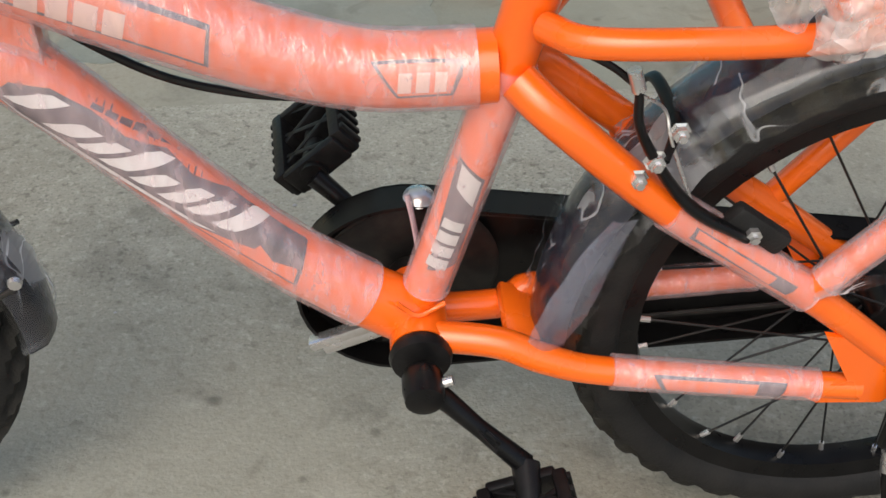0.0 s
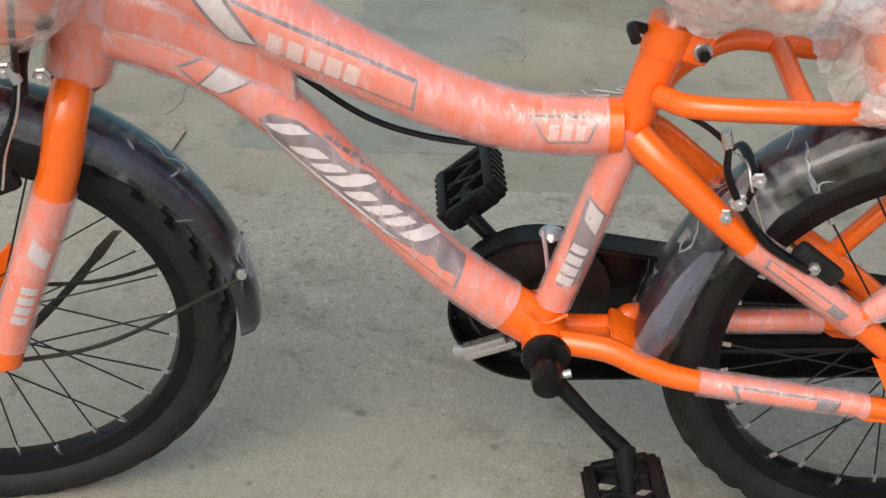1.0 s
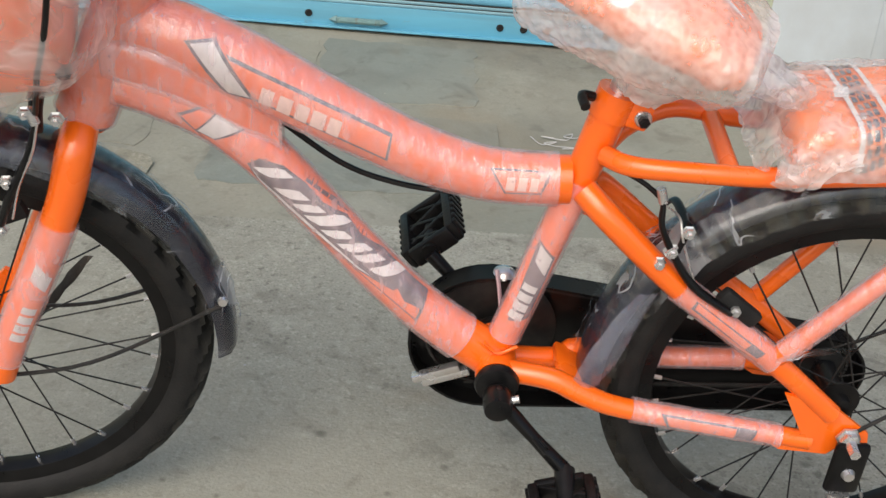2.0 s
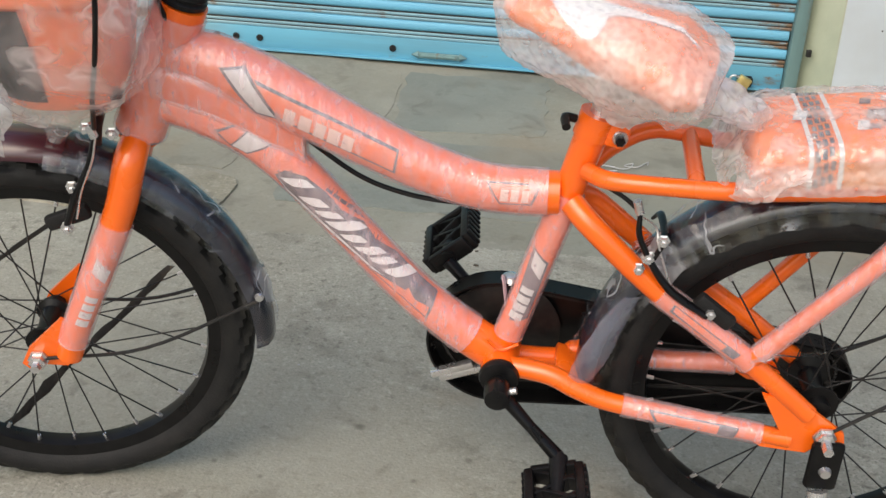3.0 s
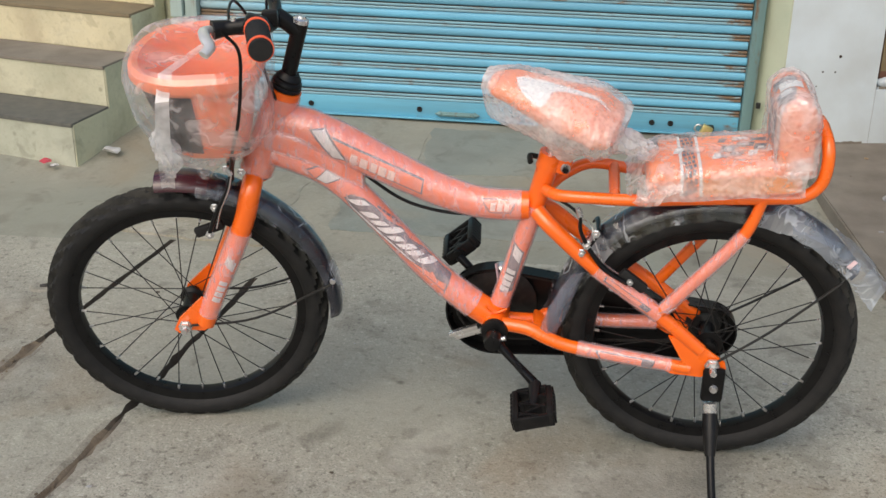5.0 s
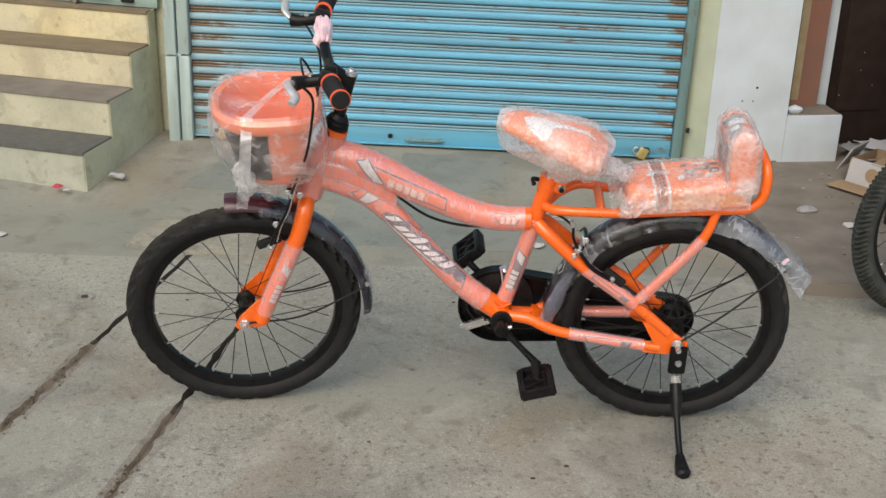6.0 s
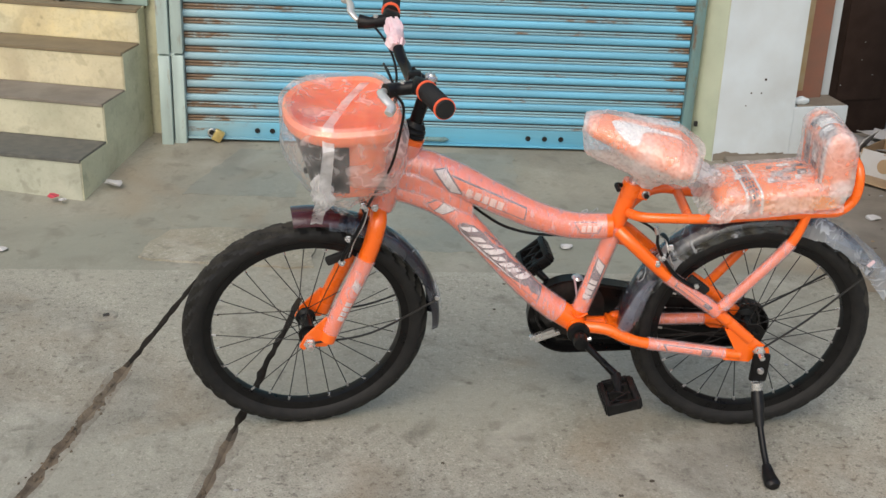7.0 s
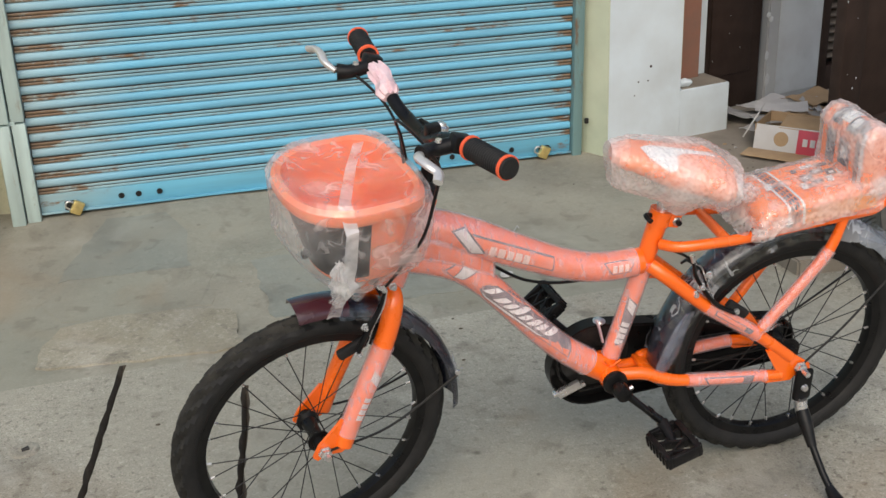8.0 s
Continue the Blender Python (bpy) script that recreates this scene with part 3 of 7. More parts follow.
def build_ground():
    ys = [-40, -12, -5, -2.6] + [-2.0 + 0.03 * i for i in range(99)] + [1.05, 1.2, 1.28, 1.4, 1.6, 1.8, 1.86, 2.4, 6, 40]
    cols = [("x", -40), ("x", -9), ("x", -3), ("x", -1.6), ("x", -1.1), ("b", -2), ("b", -1), ("b", 0), ("b", 1), ("b", 2), ("x", -0.32), ("a", -2), ("a", -1), ("a", 0), ("a", 1), ("a", 2),
            ("x", 0.1), ("x", 0.5), ("x", 1.0), ("x", 1.5), ("x", 3), ("x", 9), ("x", 40)]
    bm = bmesh.new()
    grid = []
    for y in ys:
        row = []
        for kind, value in cols:
            z = rise(y, value if kind == "x" else -0.3)
            if kind == "x":
                x = value
                if value == -0.32 and -2.1 < y < 1:
                    x = 0.5 * (joint_near(y) + joint_far(y))
                elif value == -0.32:
                    yc = min(max(y, -2.0), 1.0)
                    x = 0.5 * (joint_near(yc) + joint_far(yc))
            else:
                end, start = (0.647 if kind == "a" else 0.862, -1.9)
                yy = min(max(y, -2.0), 1.0)
                x = joint_near(yy) if kind == "a" else joint_far(yy)
                half = 0.0108 if kind == "a" else 0.0100
                half *= 0.75 + 0.7 * abs(noise.noise(Vector((y * 6, value, 3 if kind == "a" else 5)))) + 0.85 * noise.noise(Vector((y * 33, value, 9)))
                if kind == "b" and y < 0.28:
                    half *= 1.6
                if abs(value) == 2:
                    half = 0.024 + 0.026 * abs(noise.noise(Vector((y * 7, value, 11 if kind == "a" else 13)))) + 0.006 * noise.noise(Vector((y * 30, value, 2)))
                if value == 0:
                    inside = start < y < end
                    z -= ((0.006 if y < (0.28 if kind == "b" else -0.02) else 0.030) + 0.006 * noise.noise(Vector((y * 20, 2, 2)))) if inside else 0
                else:
                    x += (1 if value > 0 else -1) * half
            row.append(bm.verts.new((x, y, z)))
        grid.append(row)
    for a, b, ya in zip(grid, grid[1:], ys):
        for k in range(len(cols) - 1):
            f = bm.faces.new((a[k], a[k + 1], b[k + 1], b[k]))
            if {cols[k][0], cols[k + 1][0]} in ({"a"}, {"b"}) and -1.9 < ya < (0.647 if cols[k][0] == "a" else 0.86):
                f.material_index = (2 if ya < (0.22 if cols[k][0] == "b" else -0.05) else 0) if 2 in (abs(cols[k][1]), abs(cols[k + 1][1])) else (3 if ya + 0.12 * noise.noise(Vector((ya * 9, 5, 1))) < (0.28 if cols[k][0] == "b" else -0.02) else 1)
    for f in bm.faces:
        if f.material_index == 0 and f.calc_center_median().y > 0.86:
            f.material_index = 4
    ground = part("ground", bm, concrete)
    ground.data.materials.append(dirt)
    ground.data.materials.append(stained_concrete)
    ground.data.materials.append(soil)
    ground.data.materials.append(old_cement)
    return tagged(ground, "worn grey concrete paving with dirt-filled joints", "paving", kind="structure")


build_ground()

def cement_patch(corners, mat, thick, label, jitter=0.008):
    """A thin slab of later cement with an uneven outline, lying on the paving."""
    outline = []
    for (xa, ya), (xb, yb) in zip(corners, corners[1:] + corners[:1]):
        n = max(4, int(math.hypot(xb - xa, yb - ya) / 0.035))
        for k in range(n):
            t = k / n
            outline.append((xa + (xb - xa) * t + random.uniform(-jitter, jitter), ya + (yb - ya) * t + random.uniform(-jitter, jitter)))
    bm = bmesh.new()
    rings = [[bm.verts.new((x, y, rise(y, x) + z)) for x, y in line] for line, z in ((outline, -0.02), (outline, thick))]
    for p, q in zip(rings, rings[1:]):
        for k in range(len(p)):
            j = (k + 1) % len(p)
            bm.faces.new((p[k], p[j], q[j], q[k]))
    bm.faces.new(rings[-1])
    return tagged(part("pavement_patch", bm, mat, smooth=False), label, "paving", kind="structure")


cement_patch([(-0.61, 0.93), (-0.30, 0.875), (-0.085, 0.865), (-0.082, 1.10), (-0.24, 1.145), (-0.40, 1.165), (-0.545, 1.145), (-0.595, 1.03)], patch_concrete, 0.006, "rough raised patch of buff concrete on the paving", 0.010)
cement_patch([(-0.55, 1.185), (-0.13, 1.155), (-0.115, 1.35), (-0.35, 1.335), (-0.60, 1.345)], old_cement, 0.0016, "worn flat patch of old cement on the paving")
cement_patch([(-0.56, 1.43), (-0.17, 1.42), (-0.155, 1.80), (-0.40, 1.80)], cool_cement, 0.0016, "smooth grey-green cement panel before the shutter")
cement_patch([(-0.13, 1.44), (0.19, 1.43), (0.20, 1.80), (-0.125, 1.80)], old_cement, 0.0016, "worn buff cement panel before the shutter")
cement_patch([(0.215, 1.45), (0.60, 1.46), (0.60, 1.81), (0.215, 1.81)], cool_cement, 0.0016, "smooth grey-green cement panel beside the shutter's handle")
cement_patch([(0.02, 1.00), (0.66, 0.99), (0.64, 1.38), (0.01, 1.40)], cool_cement, 0.0016, "smooth worn grey cement panel on the paving")

platform = prism([(1.47, 0.74), (6.0, 0.42), (6.0, 4.0), (1.40, 4.0), (1.40, 1.70)], -0.2, 0.046, 0.006)
tagged(part("platform", platform, platform_concrete), "low dirty concrete platform beside the shop door", "platform", kind="structure")

# the shop's big rolling shutter
SH_Y, SH_Z0, SH_L, SH_R = 1.885, 0.062, -0.600, 1.236
FALL = Matrix.Translation((SH_L, SH_Y, SH_Z0)) @ Matrix.Rotation(radians(0.95), 4, "Y") @ Matrix.Translation((-SH_L, 0, -SH_Z0))
shutter = thing("rolling_shutter", FALL, "closed rusty blue corrugated steel rolling shutter", "shutter")
slat_bm = bmesh.new()
PITCH = 0.0515
section = [(0.0, 0.0), (-0.004, 0.0012), (-0.0055, 0.006), (-0.004, 0.0092), (0.0025, 0.0098), (0.0025, 0.0117), (-0.0045, 0.0123), (-0.006, 0.017), (-0.0048, 0.0202), (0.0025, 0.0208), (0.0025, 0.0228)]
for k in range(11):
    a = k / 10
    section.append((-0.0005 - 0.0080 * math.sin(math.pi * a) ** 0.5, 0.0230 + a * (PITCH - 0.0240)))
section += [(0.0, PITCH - 0.0005), (0.004, PITCH - 0.0005), (0.004, 0.0)]
ends = [[slat_bm.verts.new((x, y, z)) for y, z in section] for x in np.linspace(SH_L, SH_R, 7)]
for a, b in zip(ends, ends[1:]):
    for k in range(len(section)):
        j = (k + 1) % len(section)
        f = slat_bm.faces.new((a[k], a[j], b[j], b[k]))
        # lips above, grooves in the darkened seam colour
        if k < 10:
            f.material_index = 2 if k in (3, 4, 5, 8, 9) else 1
slat_bm.faces.new(ends[0][::-1])
slat_bm.faces.new(ends[-1])
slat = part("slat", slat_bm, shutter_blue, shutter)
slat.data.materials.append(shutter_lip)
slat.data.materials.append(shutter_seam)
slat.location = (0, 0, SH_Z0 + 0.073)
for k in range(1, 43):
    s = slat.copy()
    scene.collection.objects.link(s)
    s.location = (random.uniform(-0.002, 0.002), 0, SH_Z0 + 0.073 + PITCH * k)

bar = bmesh.new()
add_box(bar, at((SH_L + SH_R) / 2, -0.004, SH_Z0 + 0.042), (SH_R - SH_L, 0.006, 0.062), 0.001)
add_box(bar, at((SH_L + SH_R) / 2, -0.012, SH_Z0 + 0.012), (SH_R - SH_L, 0.022, 0.005), 0.001)
bottom_bar = part("bottom_bar", bar, bar_blue, shutter, "flat blue bottom bar")
hd = bmesh.new()
add_box(hd, at(0.29, -0.012, SH_Z0 + 0.030), (0.125, 0.010, 0.016), 0.003)
add_box(hd, at(0.29, -0.018, SH_Z0 + 0.030), (0.100, 0.006, 0.007), 0.002)
for sx in (-1, 1):
    bmesh.ops.create_cone(hd, cap_ends=True, segments=4, radius1=0.012, radius2=0.001, depth=0.02, matrix=at(0.29 + sx * 0.068, -0.012, SH_Z0 + 0.030) @ pose(0, 0, 0, 0, sx * 90, 0))
part("pull_handle", hd, rail_blue, bottom_bar, "recessed pull handle")
for hx in (-0.345, -0.290, -0.222, 0.158, 0.665, 0.728, 0.790, 0.950, 1.012):
    k = lathe([(0.001, 0), (0.0085, 0.0005), (0.010, 0.0025), (0.0065, 0.003), (0.0055, -0.004), (0.001, -0.004)], 14, Matrix.Translation((hx, -0.0075, SH_Z0 + 0.042)) @ pose(0, 0, 0, 90, 0, 0))
    part("keyhole", k, dark_steel, bottom_bar, "worn round keyhole")
for hx in (-0.505, 1.135):
    h = bmesh.new()
    add_box(h, at(hx, -0.012, SH_Z0 + 0.030), (0.040, 0.012, 0.030), 0.003)
    add_tube(h, [(hx + 0.016, -0.016, SH_Z0 + 0.03), (hx + 0.016, -0.030, SH_Z0 + 0.03), (hx + 0.016, -0.03, SH_Z0 + 0.045)], 0.004, 8, 3)
    part("lock_hasp", h, dark_steel, bottom_bar, "rusty dark lock hasp")


def padlock(m, mat, label):
    lock = thing("padlock", m, label, "padlock", "padlocks")
    part("lock_body", box(at(0, 0, 0), (0.044, 0.018, 0.036), 0.004), mat, lock)
    part("shackle", tube([(-0.012, 0, 0.014), (-0.012, 0, 0.030), (-0.006, 0, 0.038), (0.006, 0, 0.038), (0.012, 0, 0.030), (0.012, 0, 0.014)], 0.0032, 10, 4), steel, lock, "bright steel shackle")
    return lock


padlock(at(-0.487, SH_Y - 0.032, SH_Z0 + 0.024, 8, -58, 5), brass, "closed brass padlock on the blue shutter")
padlock(at(1.128, SH_Y - 0.032, SH_Z0 - 0.001, 8, -64, -4), brass, "closed brass padlock on the blue shutter's far end")

# guide rails
rl = thing("guide_rail", FALL, "pale green steel shutter guide rail with a welded joint", "rail", "guide rails")
for x0, x1, d in ((-0.690, -0.648, 0.050), (-0.644, -0.602, 0.036)):
    for z0, z1 in ((SH_Z0 - 0.01, 0.386), (0.392, 2.4)):
        part("channel", box(at((x0 + x1) / 2, 0.012 - d / 2, (z0 + z1) / 2), (x1 - x0, d + 0.03, z1 - z0), 0.004), rail_paint, rl)
for z in (0.389, 1.2):
    part("clip", box(at(-0.646, -0.030, z), (0.03, 0.018, 0.014), 0.003), rail_paint, rl, "small rusty clip")
rr = thing("guide_rail", FALL, "blue-green rusty steel shutter guide rail", "rail", "guide rails")
part("channel", box(at(1.256, -0.006, 1.2), (0.036, 0.05, 2.36), 0.004), rail_blue, rr)
part("clip", box(at(1.288, -0.034, 0.190), (0.014, 0.012, 0.020), 0.003), dark_steel, rr, "small rusty bolt clip")

# walls
tagged(part("wall_back", prism([(-3.2, 2.566), (-0.692, 1.95), (-0.692, 2.2), (-3.2, 2.82)], -0.2, 3.4), olive_plaster, smooth=False), "olive painted plaster wall behind the steps", "wall", kind="structure")
tagged(part("wall_lintel", prism([(-0.692, 1.88), (1.284, 1.88), (1.284, 2.2), (-0.692, 2.2)], 2.35, 3.4), olive_plaster, smooth=False), "painted plaster wall over the shutter", "wall", kind="structure")
tagged(part("wall_shop_dark", prism([(-0.692, 2.205), (1.284, 2.205), (1.284, 2.3), (-0.692, 2.3)], -0.2, 3.4), brown_paint, smooth=False), "plain dark wall behind the shutter", "wall", kind="structure")
pil = [(1.286, 1.900), (1.352, 1.8027), (1.655, 1.848), (1.688, 1.975), (1.700, 2.4), (1.286, 2.4)]
pillar = tagged(part("wall_pillar", prism(pil, -0.1, 3.4), white_plaster, smooth=False), "white plastered wall pier with small chips", "wall", kind="structure")
part("painted_return", prism([(1.2830, 1.899), (1.3485, 1.8012), (1.3525, 1.8022), (1.287, 1.9005)], 0.0, 3.4), pale_plaster, pillar, "pale green painted return", smooth=False)
part("painted_reveal", prism([(1.690, 1.965), (1.800, 1.985), (1.800, 2.030), (1.690, 2.030)], 0.0, 3.4, 0.003), brick_paint, pillar, "chipped red-brown painted pilaster", smooth=False)
part("ochre_edge", prism([(1.689, 1.9625), (1.720, 1.9682), (1.720, 1.972), (1.689, 1.966)], 0.26, 3.4, 0.0008), ochre_paint, pillar, "flaking ochre paint edge", smooth=False)
for x, z, r in ((1.525, 0.338, 0.0042), (1.475, 0.288, 0.0028), (1.515, 0.287, 0.0026), (1.46, 0.240, 0.002)):
    y = 1.800 + (x - 1.334) * 0.1495
    chip = lathe([(0.0005, 0.0015), (r, 0.001), (r * 1.2, 0)], 9, Matrix.Translation((x, y - 0.0005, z)) @ pose(0, 0, 0, 90, 0, 0))
    part("chip", chip, brown_paint, pillar, "small dark chip")
face = Matrix(((0.989, 0, 0.148, 1.334), (0.148, 0, -0.989, 1.800), (0, 1, 0, 0), (0, 0, 0, 1)))
low = [(0.022, 0.03)]
for k in range(25):
    low.append((0.022 + 0.0118 * k, 0.052 + 0.012 * max(0.0, 1 - abs(k - 4) / 6) + 0.007 * noise.noise(Vector((k * 0.7, 3, 1)))))
part("bare_patch", extruded(low + [(0.305, 0.03)], face, 0.0025), platform_concrete, pillar, "bare brown plaster at the pier's foot", smooth=False)
socket = thing("socket_box", face @ Matrix.Translation((0.175, 0.745, 0)), "small grey plastic socket box on the white pier", "socket")
part("socket_back", box(at(0, 0, 0.008), (0.066, 0.040, 0.016), 0.003), whitewash, socket)
part("socket_lid", box(at(0, 0.004, 0.018), (0.050, 0.026, 0.006), 0.002), grey_shade_plaster, socket, "grey socket lid")
stub = thing("junction_box", at(1.293, 1.862, 0.752, 0, 0, -64), "small cream junction box beside the shutter rail", "junction box")
part("box_body", box(at(0, 0, 0), (0.042, 0.026, 0.034), 0.003), cream_plaster, stub)
ledge = tagged(part("ledge", prism([(1.6556, 1.8478), (1.872, 1.880), (1.846, 2.026), (1.8015, 2.020), (1.8015, 1.984), (1.688, 1.962)], 0.0, 0.228, 0.002), white_plaster, smooth=False), "white plastered ledge at the door's foot", "ledge", kind="structure")
part("ledge_top", prism([(1.666, 1.856), (1.864, 1.888), (1.840, 2.020), (1.806, 2.015), (1.806, 1.980), (1.690, 1.958)], 0.226, 0.232, 0.002), platform_concrete, ledge, "dusty bare ledge top", smooth=False)
stone = bmesh.new()
bmesh.ops.create_icosphere(stone, subdivisions=3, radius=0.02, matrix=Matrix.Translation((1.690, 1.885, 0.244)) @ Matrix.Diagonal((1.5, 0.9, 0.75, 1)))
for v in stone.verts:
    v.co += 0.005 * noise.noise_vector(v.co * 60)
tagged(part("plaster_lump", stone, white_plaster), "broken lump of white plaster on the ledge", "rubble")

# door, grey wall and brown louvred door on the platform
tagged(part("door_frame_wall", prism([(1.700, 2.035), (1.8025, 2.035), (1.8025, 2.025), (1.848, 2.032), (1.848, 2.4), (1.700, 2.4)], 0.0, 3.4), white_plaster, smooth=False), "white plastered door jamb", "wall", kind="structure")
door = thing("door_1", at(1.850, 2.058, 0.046, 0, 0, 11.5), "closed dark brown painted wooden door", "door", kind="structure")
part("door_leaf", box(at(0.155, 0.05, 1.05), (0.31, 0.05, 2.1), 0.003), brown_paint, door)
for z in (0.45, 1.35):
    part("door_panel", box(at(0.155, 0.022, z), (0.20, 0.012, 0.62), 0.005), brown_paint, door)
for k in range(7):
    fx, fz = random.uniform(0.062, 0.248), random.uniform(0.16, 0.74)
    part("paint_fleck", box(at(fx, 0.0155, fz, 0, random.uniform(-40, 40)), (random.uniform(0.0015, 0.003), 0.002, random.uniform(0.002, 0.006)), 0.0005), whitewash, door, "pale paint fleck")
grey = tagged(part("wall_grey", prism([(2.165, 2.120), (2.445, 2.182), (2.445, 2.45), (2.165, 2.45)], 0.0, 3.4, 0.006), grey_shade_plaster, smooth=False), "grey-white plastered wall with painted-in shade and peeling edges", "wall", kind="structure")
part("whitewash_coat", prism([(2.222, 2.1295), (2.444, 2.1787), (2.444, 2.185), (2.222, 2.136)], 0.07, 3.4), whitewash, grey, "whitewashed upper coat", smooth=False)
for k in range(22):
    z = random.uniform(0.1, 1.1)
    flake = bmesh.new()
    bmesh.ops.create_icosphere(flake, subdivisions=1, radius=random.uniform(0.006, 0.018), matrix=Matrix.Translation((2.166 + random.uniform(-0.003, 0.012), 2.121, z)) @ Matrix.Diagonal((random.uniform(0.4, 0.9), 0.2, random.uniform(0.8, 2.4), 1)))
    part("plaster_flake", flake, whitewash, grey)
louvre = thing("door_2", at(2.447, 2.186, 0.046, 0, 0, 8), "dark brown wooden door with a louvred panel", "door", kind="structure")
part("stile", box(at(0.015, 0.02, 1.1), (0.035, 0.07, 2.2), 0.004), brown_paint, louvre)
part("stile", box(at(0.215, 0.02, 1.1), (0.12, 0.07, 2.2), 0.004), brown_paint, louvre)
part("rail", box(at(0.094, 0.02, 0.05), (0.12, 0.06, 0.1), 0.004), brown_paint, louvre)
for k in range(34):
    part("louvre_slat", box(at(0.094, 0.02, 0.14 + 0.034 * k, 38), (0.12, 0.036, 0.006), 0.001), dusty_brown, louvre, "dusty brown louvre slat")
# added black sheet, its colour gives the darkness behind the slats
part("backing", box(at(0.15, 0.055, 1.1), (0.3, 0.006, 2.2)), black_paint, louvre, "black sheet standing for the unlit inside")
tagged(part("wall_far", prism([(2.72, 2.20), (6.0, 2.5), (6.0, 2.9), (2.72, 2.9)], 0.0, 3.4), brown_paint, smooth=False), "dark brown painted wooden shop front", "wall", kind="structure")

leaf = thing("door_3", at(1.862, 1.195, 0.046, 0, 0, 19), "dark brown wooden door leaf standing open behind the parked wheels", "door", kind="structure")
part("stile", box(at(0.055, 0.018, 1.05), (0.11, 0.040, 2.1), 0.004), brown_paint, leaf)
part("stile", box(at(0.745, 0.018, 1.05), (0.11, 0.040, 2.1), 0.004), brown_paint, leaf)
for z in (0.10, 0.98, 2.0):
    part("rail", box(at(0.40, 0.018, z), (0.578, 0.038, 0.2), 0.004), brown_paint, leaf)
part("door_panel", box(at(0.40, 0.024, 1.05), (0.60, 0.016, 2.0), 0.002), brown_paint, leaf)
for k in range(9):
    part("paint_fleck", box(at(random.gauss(0.045, 0.025), -0.0025, random.uniform(0.2, 1.1), 0, random.uniform(-40, 40)), (random.uniform(0.0015, 0.004), 0.002, random.uniform(0.002, 0.008)), 0.0005), whitewash, leaf, "pale paint fleck")

# cream steps with dark stone treads
EX, EY, FOOT = Vector((-0.971, 0.238, 0)), Vector((0.215, 0.977, 0)), Vector((-0.868, 1.372, 0))
steps = thing("steps", Matrix(), "cream and olive painted steps with dark stone treads", "steps", kind="structure")
RISE = [0.0, 0.153, 0.288, 0.420, 0.542]
RUN = [0.0, 0.196, 0.372, 0.520, 0.66]


def plan(a, b):
    p = FOOT + EX * a + EY * b
    return (p.x, p.y)


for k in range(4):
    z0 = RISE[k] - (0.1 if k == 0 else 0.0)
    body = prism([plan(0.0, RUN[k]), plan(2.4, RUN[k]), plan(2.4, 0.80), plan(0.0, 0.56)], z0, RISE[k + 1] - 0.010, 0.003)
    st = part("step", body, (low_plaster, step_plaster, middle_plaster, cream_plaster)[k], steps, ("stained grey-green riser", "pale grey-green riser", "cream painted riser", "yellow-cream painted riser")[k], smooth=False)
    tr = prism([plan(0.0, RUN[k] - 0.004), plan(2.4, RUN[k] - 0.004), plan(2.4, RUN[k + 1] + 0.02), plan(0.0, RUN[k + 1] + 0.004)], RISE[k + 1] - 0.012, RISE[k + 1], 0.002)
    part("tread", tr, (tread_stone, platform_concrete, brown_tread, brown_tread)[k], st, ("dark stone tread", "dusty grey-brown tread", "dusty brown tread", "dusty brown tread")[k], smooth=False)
side = [(0.001, -0.05)]
for k in range(4):
    side += [(RUN[k] + 0.005, RISE[k + 1] - 0.006), (RUN[k + 1] + 0.005, RISE[k + 1] - 0.006)]
side = side[:-1] + [(0.580, RISE[4] + 0.001), (0.580, -0.05)]
foot = FOOT - EX * 0.0015
onto = Matrix(((EY.x, 0, EX.x, foot.x), (EY.y, 0, EX.y, foot.y), (0, 1, 0, 0), (0, 0, 0, 1)))
part("side_wall", extruded(side, onto, 0.004), olive_plaster, steps, "smooth olive painted side", smooth=False)

UPPER = at(-0.698, 1.9255, 0, 0, 0, -13.8) @ at(0.698, 0, 0)
upper = thing("upper_shutter", UPPER, "old blue-green steel shutter over the steps", "shutter")
part("bottom_bar", box(at(-1.75, 0, 0.605), (2.05, 0.010, 0.12), 0.002), panel_green, upper)
for k in range(30):
    part("slat", box(at(-1.75, 0.004, 0.69 + 0.0515 * k), (2.05, 0.016, 0.046), 0.006), panel_green, upper)
hb = bmesh.new()
add_tube(hb, [(-1.02, -0.012, 0.575), (-1.01, -0.024, 0.575), (-0.93, -0.024, 0.575), (-0.92, -0.012, 0.575)], 0.005, 8, 3)
part("bar_handle", hb, steel, upper, "small steel handle")
part("hasp", box(at(-0.845, -0.012, 0.575), (0.05, 0.014, 0.03), 0.003), dark_steel, upper, "dark lock hasp")
padlock(UPPER @ at(-1.070, -0.022, 0.568, 8, 35, 5), steel, "grey steel padlock on the upper shutter")


